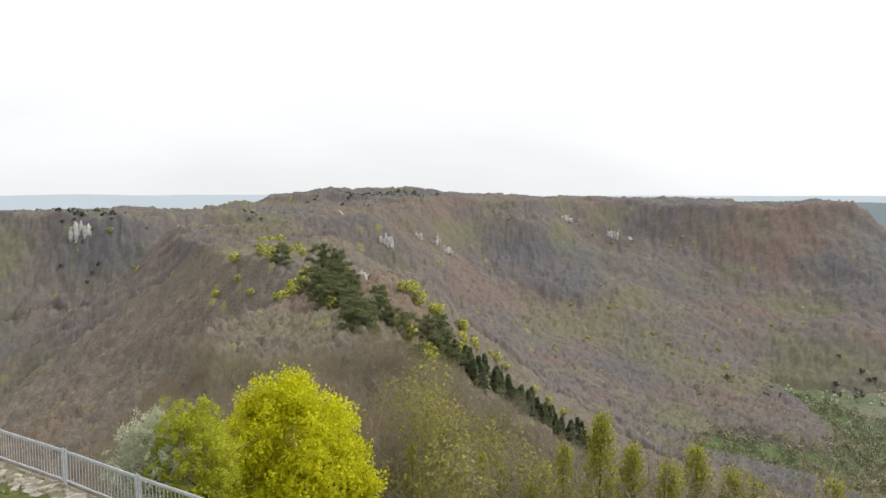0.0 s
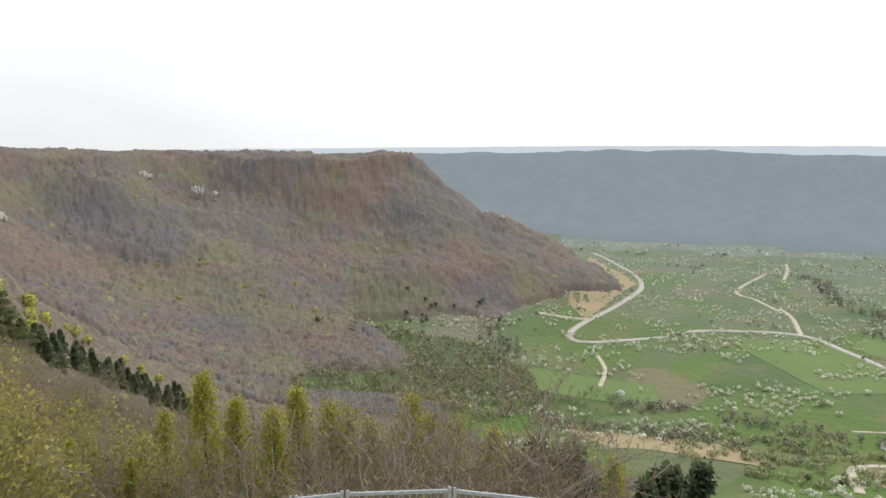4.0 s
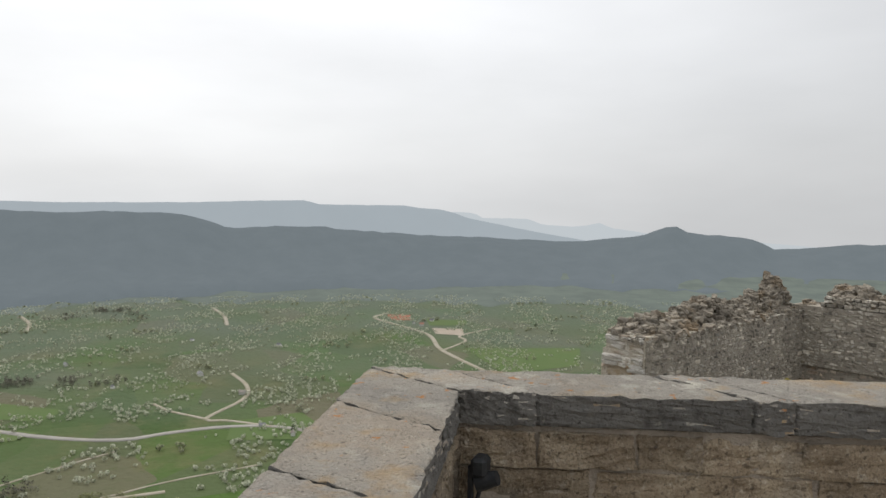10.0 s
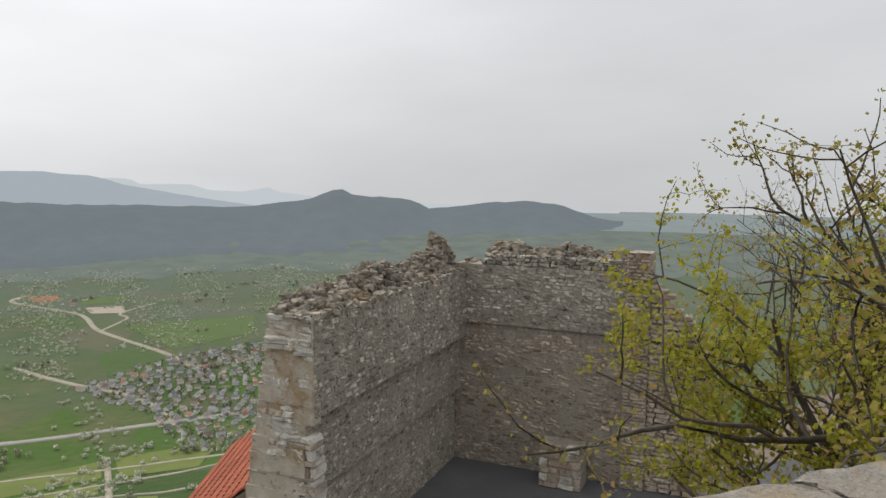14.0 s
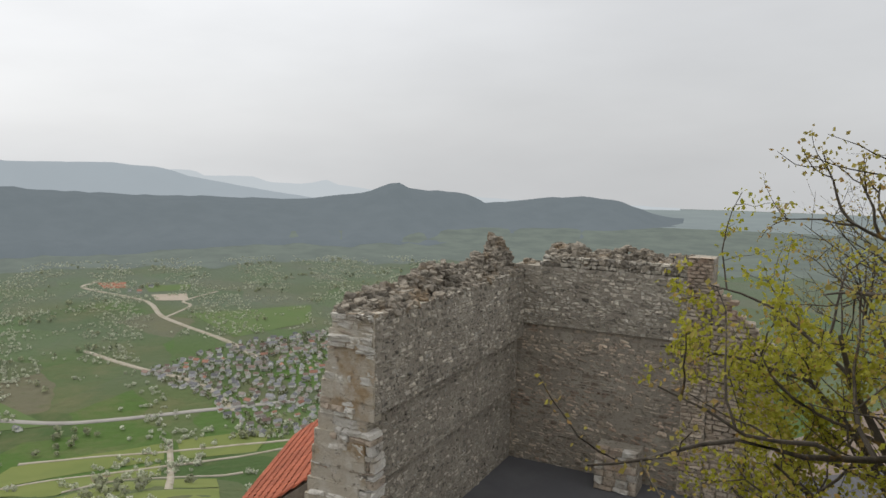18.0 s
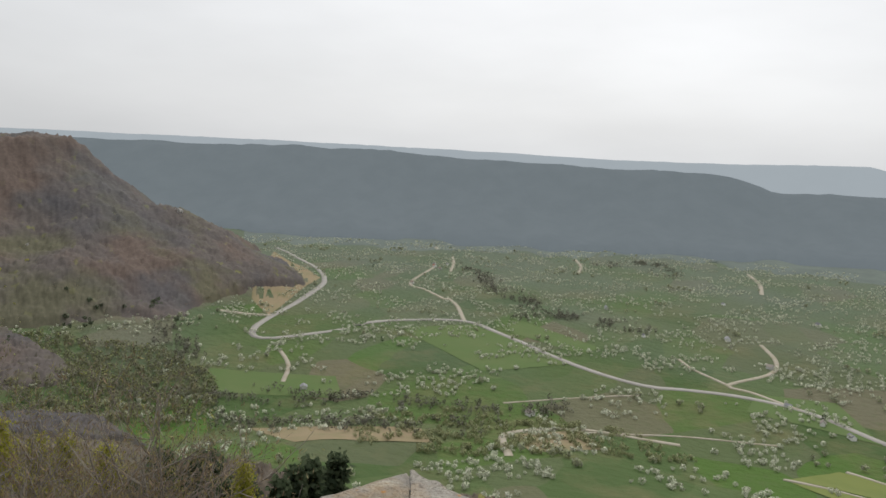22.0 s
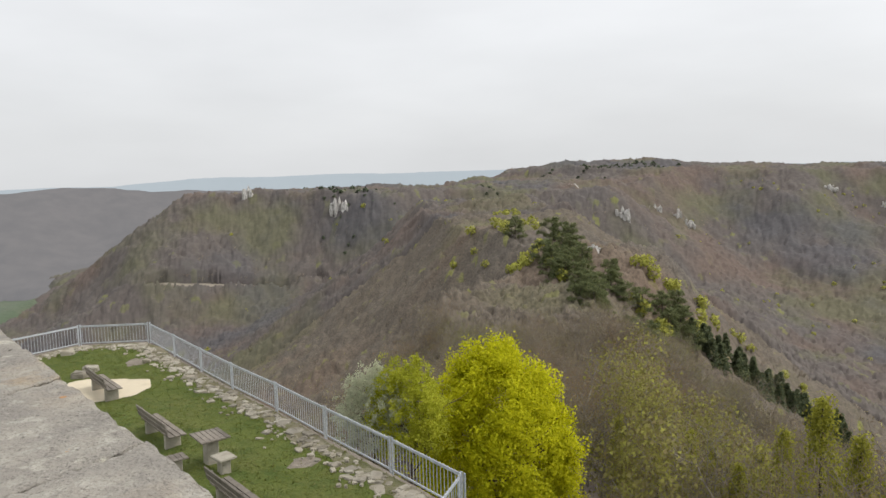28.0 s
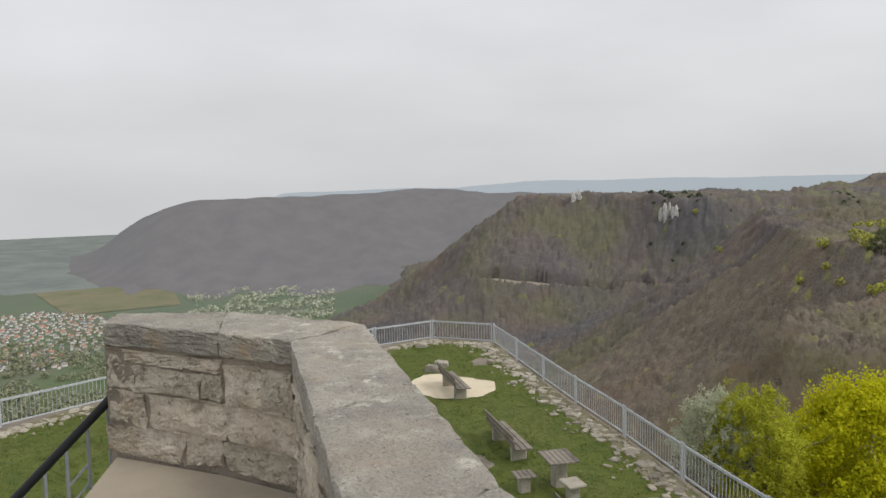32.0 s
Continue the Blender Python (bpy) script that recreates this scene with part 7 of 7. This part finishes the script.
def make_conifer(label, height, radius, mat, seed, bits, thin=1.0, category="tree", group=""):
    """Tiers of drooping needle sprays round a straight stem."""
    rng = random.Random(seed)
    t = thing("conifer", label, category, group)
    tubes("trunk", [([Vector((0, 0, -0.5)), Vector((0, 0, height * 0.5)), Vector((0, 0, height))], [0.16, 0.1, 0.02], 0)], M_bark, t)
    cs = []
    for _ in range(bits):
        h = rng.random() ** 0.8
        tier = 0.75 + 0.25 * math.sin(h * 34)
        r = radius * (1 - h) * tier * math.sqrt(rng.random()) + 0.15
        a = rng.uniform(0, 2 * math.pi)
        cs.append((r * math.cos(a), r * math.sin(a), height * (0.12 + 0.88 * h) - r * 0.25))
    leaves("needles", cs, (0.16 * thin, 0.42 * thin), 0.16, 8, mat, t, seed, 0.6, (0, 0, height * 0.35))
    return t


M_larch = palette("yellow_green_larch_needles", [(0.0, (0.27, 0.27, 0.04)), (1.0, (0.44, 0.43, 0.07))], through=0.5)
spruce = make_conifer("dark green spruce on the castle slope", 14, 1.6, M_fir, 5, 560, group="dark conifers on the slope")
larch = make_conifer("yellow-green larch just coming into needle", 15, 3.9, M_larch, 6, 1100, 0.38, group="larches on the slope")


def set_row(ob, spots_, lo, hi, seed, tall, near=None):
    """Stands copies so that their tips reach (azimuth, elevation) as seen from the platform, on ground in sight or, with near, at such distances."""
    rng = random.Random(seed)
    for k, (az, el) in enumerate(spots_):
        if not near:
            az, el = az + rng.uniform(-0.35, 0.35), el + rng.uniform(-0.55, 0.35)
        if near:
            r = rng.uniform(*near)
            x, y = polar(az, r)
        else:
            x, y, _ = toward(az, el - 3.0)
            r = math.hypot(x, y)
        z = float(land(x, y))
        size = min(hi, max(lo, (1.75 + r * math.tan(radians(el)) - z) / tall))
        m = pose(x, y, z, 0, 0, rng.uniform(0, 360)) @ Matrix.Scale(size, 4)
        if k:
            put_copy(ob, m)
        else:
            ob.matrix_basis = m


set_row(spruce, [(38.6, -23.8), (39.8, -23.2), (40.9, -23.6), (42.0, -23.9), (43.0, -23.4), (37.6, -25), (49.8, -24.8), (51, -24.3), (52.2, -25), (53.2, -24), (48.8, -25.6), (35, -25.5), (44.5, -25.6), (46.2, -25.9)], 0.6, 1.9, 2, 14, (54, 66))
set_row(larch, [(12.5, -16.6), (15, -18.8), (20, -18.5), (17.5, -19.8), (29, -19.6), (31, -20.8), (-2, -19.0), (3.5, -19.8), (5, -20.8), (24, -20.3), (26, -21.3), (33, -21.3), (36, -22.3), (8.5, -20.3), (10, -19.0), (40, -23.8), (46, -24.3), (22.5, -19.8), (1, -21.3), (7, -21.8), (13.5, -21.3), (19, -21.6), (28, -22.3)], 0.6, 1.9, 3, 15, (46, 60))
M_pine = palette("dark_pine_needles", [(0.0, (0.11, 0.13, 0.065)), (0.5, (0.165, 0.19, 0.088)), (1.0, (0.25, 0.27, 0.115))], through=0.45)


def make_pine(label, height, seed):
    """A pine: leaning stem, forked limbs and flat layered pads of needles with sky between."""
    rng = random.Random(seed)
    t = thing("pine", label, "tree", "pines along the spur")
    rows = [([Vector((0, 0, -1)), Vector((0.3, 0.1, height * 0.45)), Vector((0.2, -0.2, height * 0.93))], [0.28, 0.2, 0.06], 0)]
    cs = []
    for k in range(17):
        h = 0.34 + 0.64 * (k + rng.random()) / 17
        reach = 4.3 * math.sqrt(max(0.06, 1 - ((h - 0.42) / 0.6) ** 2)) * rng.uniform(0.35, 1.0)
        an = k * 2.4 + rng.uniform(-0.6, 0.6)
        c = Vector((reach * math.cos(an), reach * math.sin(an), height * h))
        root = Vector((0.2, 0, height * h * 0.82))
        rows.append(([root, root.lerp(c, 0.55) - Vector((0, 0, 0.25)), c], [0.09, 0.06, 0.02], 2))
        r = rng.uniform(1.0, 2.0)
        for _ in range(15):
            a2, q = rng.uniform(0, 6.283), r * math.sqrt(rng.random())
            cs.append((c.x + q * math.cos(a2), c.y + q * math.sin(a2), c.z + rng.uniform(-0.25, 0.55) * (1.2 - 0.5 * q / r)))
    tubes("trunk", rows, M_bark, t)
    leaves("needles", cs, (0.2, 0.5), 0.28, 22, M_pine, t, seed, 0.0, (0, 0, height * 0.25))
    return t


pine = make_pine("broad dark green pine on the wooded spur", 13, 21)
set_row(pine, [(-1.5, -8.4), (-0.2, -8.8), (1.9, -9.6), (2.7, -10.5), (0.6, -11.4), (-3.0, -7.3), (-6.2, -5.8), (-7.1, -7.1), (-5.4, -7.6), (-4.5, -8.0), (-7.8, -5.1), (-6.2, -4.2), (-7.5, -3.8), (-1.5, -11.4), (-10.2, -3.1), (1.7, -11.1), (-5.9, -6.8), (-6.6, -6.2), (-4.9, -8.6), (-5.6, -5.2), (-7.2, -5.9), (-5.0, -6.2), (-4.6, -7.0), (-4.0, -7.8), (-3.6, -8.6), (-5.2, -9.2), (-4.2, -9.6), (-3.4, -9.9), (-2.6, -8.2), (0.9, -9.3), (3.2, -11.6)], 0.6, 1.5, 4, 13)
M_spruce = palette("blue_green_spruce_needles", [(0.0, (0.09, 0.112, 0.068)), (0.6, (0.145, 0.172, 0.092)), (1.0, (0.20, 0.22, 0.105))], through=0.4)
far_spruce = make_conifer("dark spruce in a close row down the spur", 13, 4.6, M_spruce, 9, 640, 1.9, group="spruces down the spur")
set_row(far_spruce, [(3.6 + 10.6 * k / 41, -11.5 - 5.9 * k / 41 + 0.35 * math.sin(k * 2.3)) for k in range(42)], 0.65, 1.3, 14, 13)

# pale limestone cliffs on the slopes
M_cliff = material("pale_limestone_cliff", (0.46, 0.44, 0.41), 0.95, spots=[((0.62, 0.60, 0.57), 0.12, 0.45, 0.6, 0.8), ((0.25, 0.23, 0.21), 0.2, 0.52, 0.66, 0.8), ((0.15, 0.15, 0.12), 0.5, 0.58, 0.7, 0.6)], bump=1.0, bump_scale=0.5)


def cliff(label, az, el, wide, tall, seed):
    x, y, z = toward(az, el)
    rng = random.Random(seed)
    t_ = thing("cliff", label, "rock", "limestone cliffs")
    n = max(4, int(wide / 2.6))
    for k in range(n):
        bm = bmesh.new()
        t = (k + 0.5) / n - 0.5
        h = tall * rng.uniform(0.35, 1.0) * (1 - 1.3 * t * t)
        w = wide / n * rng.uniform(0.7, 1.3)
        bmesh.ops.create_icosphere(bm, subdivisions=2, radius=1.0, matrix=Matrix.LocRotScale((t * wide, rng.uniform(-4, 4), h * 0.1 - 2), Euler((rng.uniform(-0.12, 0.12), rng.uniform(-0.15, 0.15), rng.uniform(0, 3))), (w, w * 1.1, h * 0.75)))
        for v in bm.verts:
            v.co += noise.noise_vector(v.co * 0.4 + Vector((seed, 0, 0))) * 1.5 + noise.noise_vector(v.co * 1.3) * 0.9
        part("rock_face", bm, M_cliff, t_)
    t_.matrix_basis = pose(x, y, z + 8, 0, 0, -az)
    return t_


for az, el, w, h in ((-1.8, -4.2, 20, 24), (0.5, -3.7, 22, 18), (2.1, -4.3, 16, 26), (3.0, -4.9, 20, 22), (12.2, -2.2, 30, 15), (15.9, -3.5, 26, 22), (17.2, -3.7, 10, 12), (-23.9, -3.4, 26, 26), (-30.8, -2.0, 14, 22), (39.2, -5.9, 16, 12), (38.0, -5.2, 10, 10), (-5.6, -1.8, 14, 10), (29.4, -8.2, 6, 6), (-3.9, -7.6, 5, 9), (-61.0, -2.1, 30, 20)):
    cliff("pale grey limestone cliff standing out of the woods", az, el, w, h, int(az * 7) + 400)
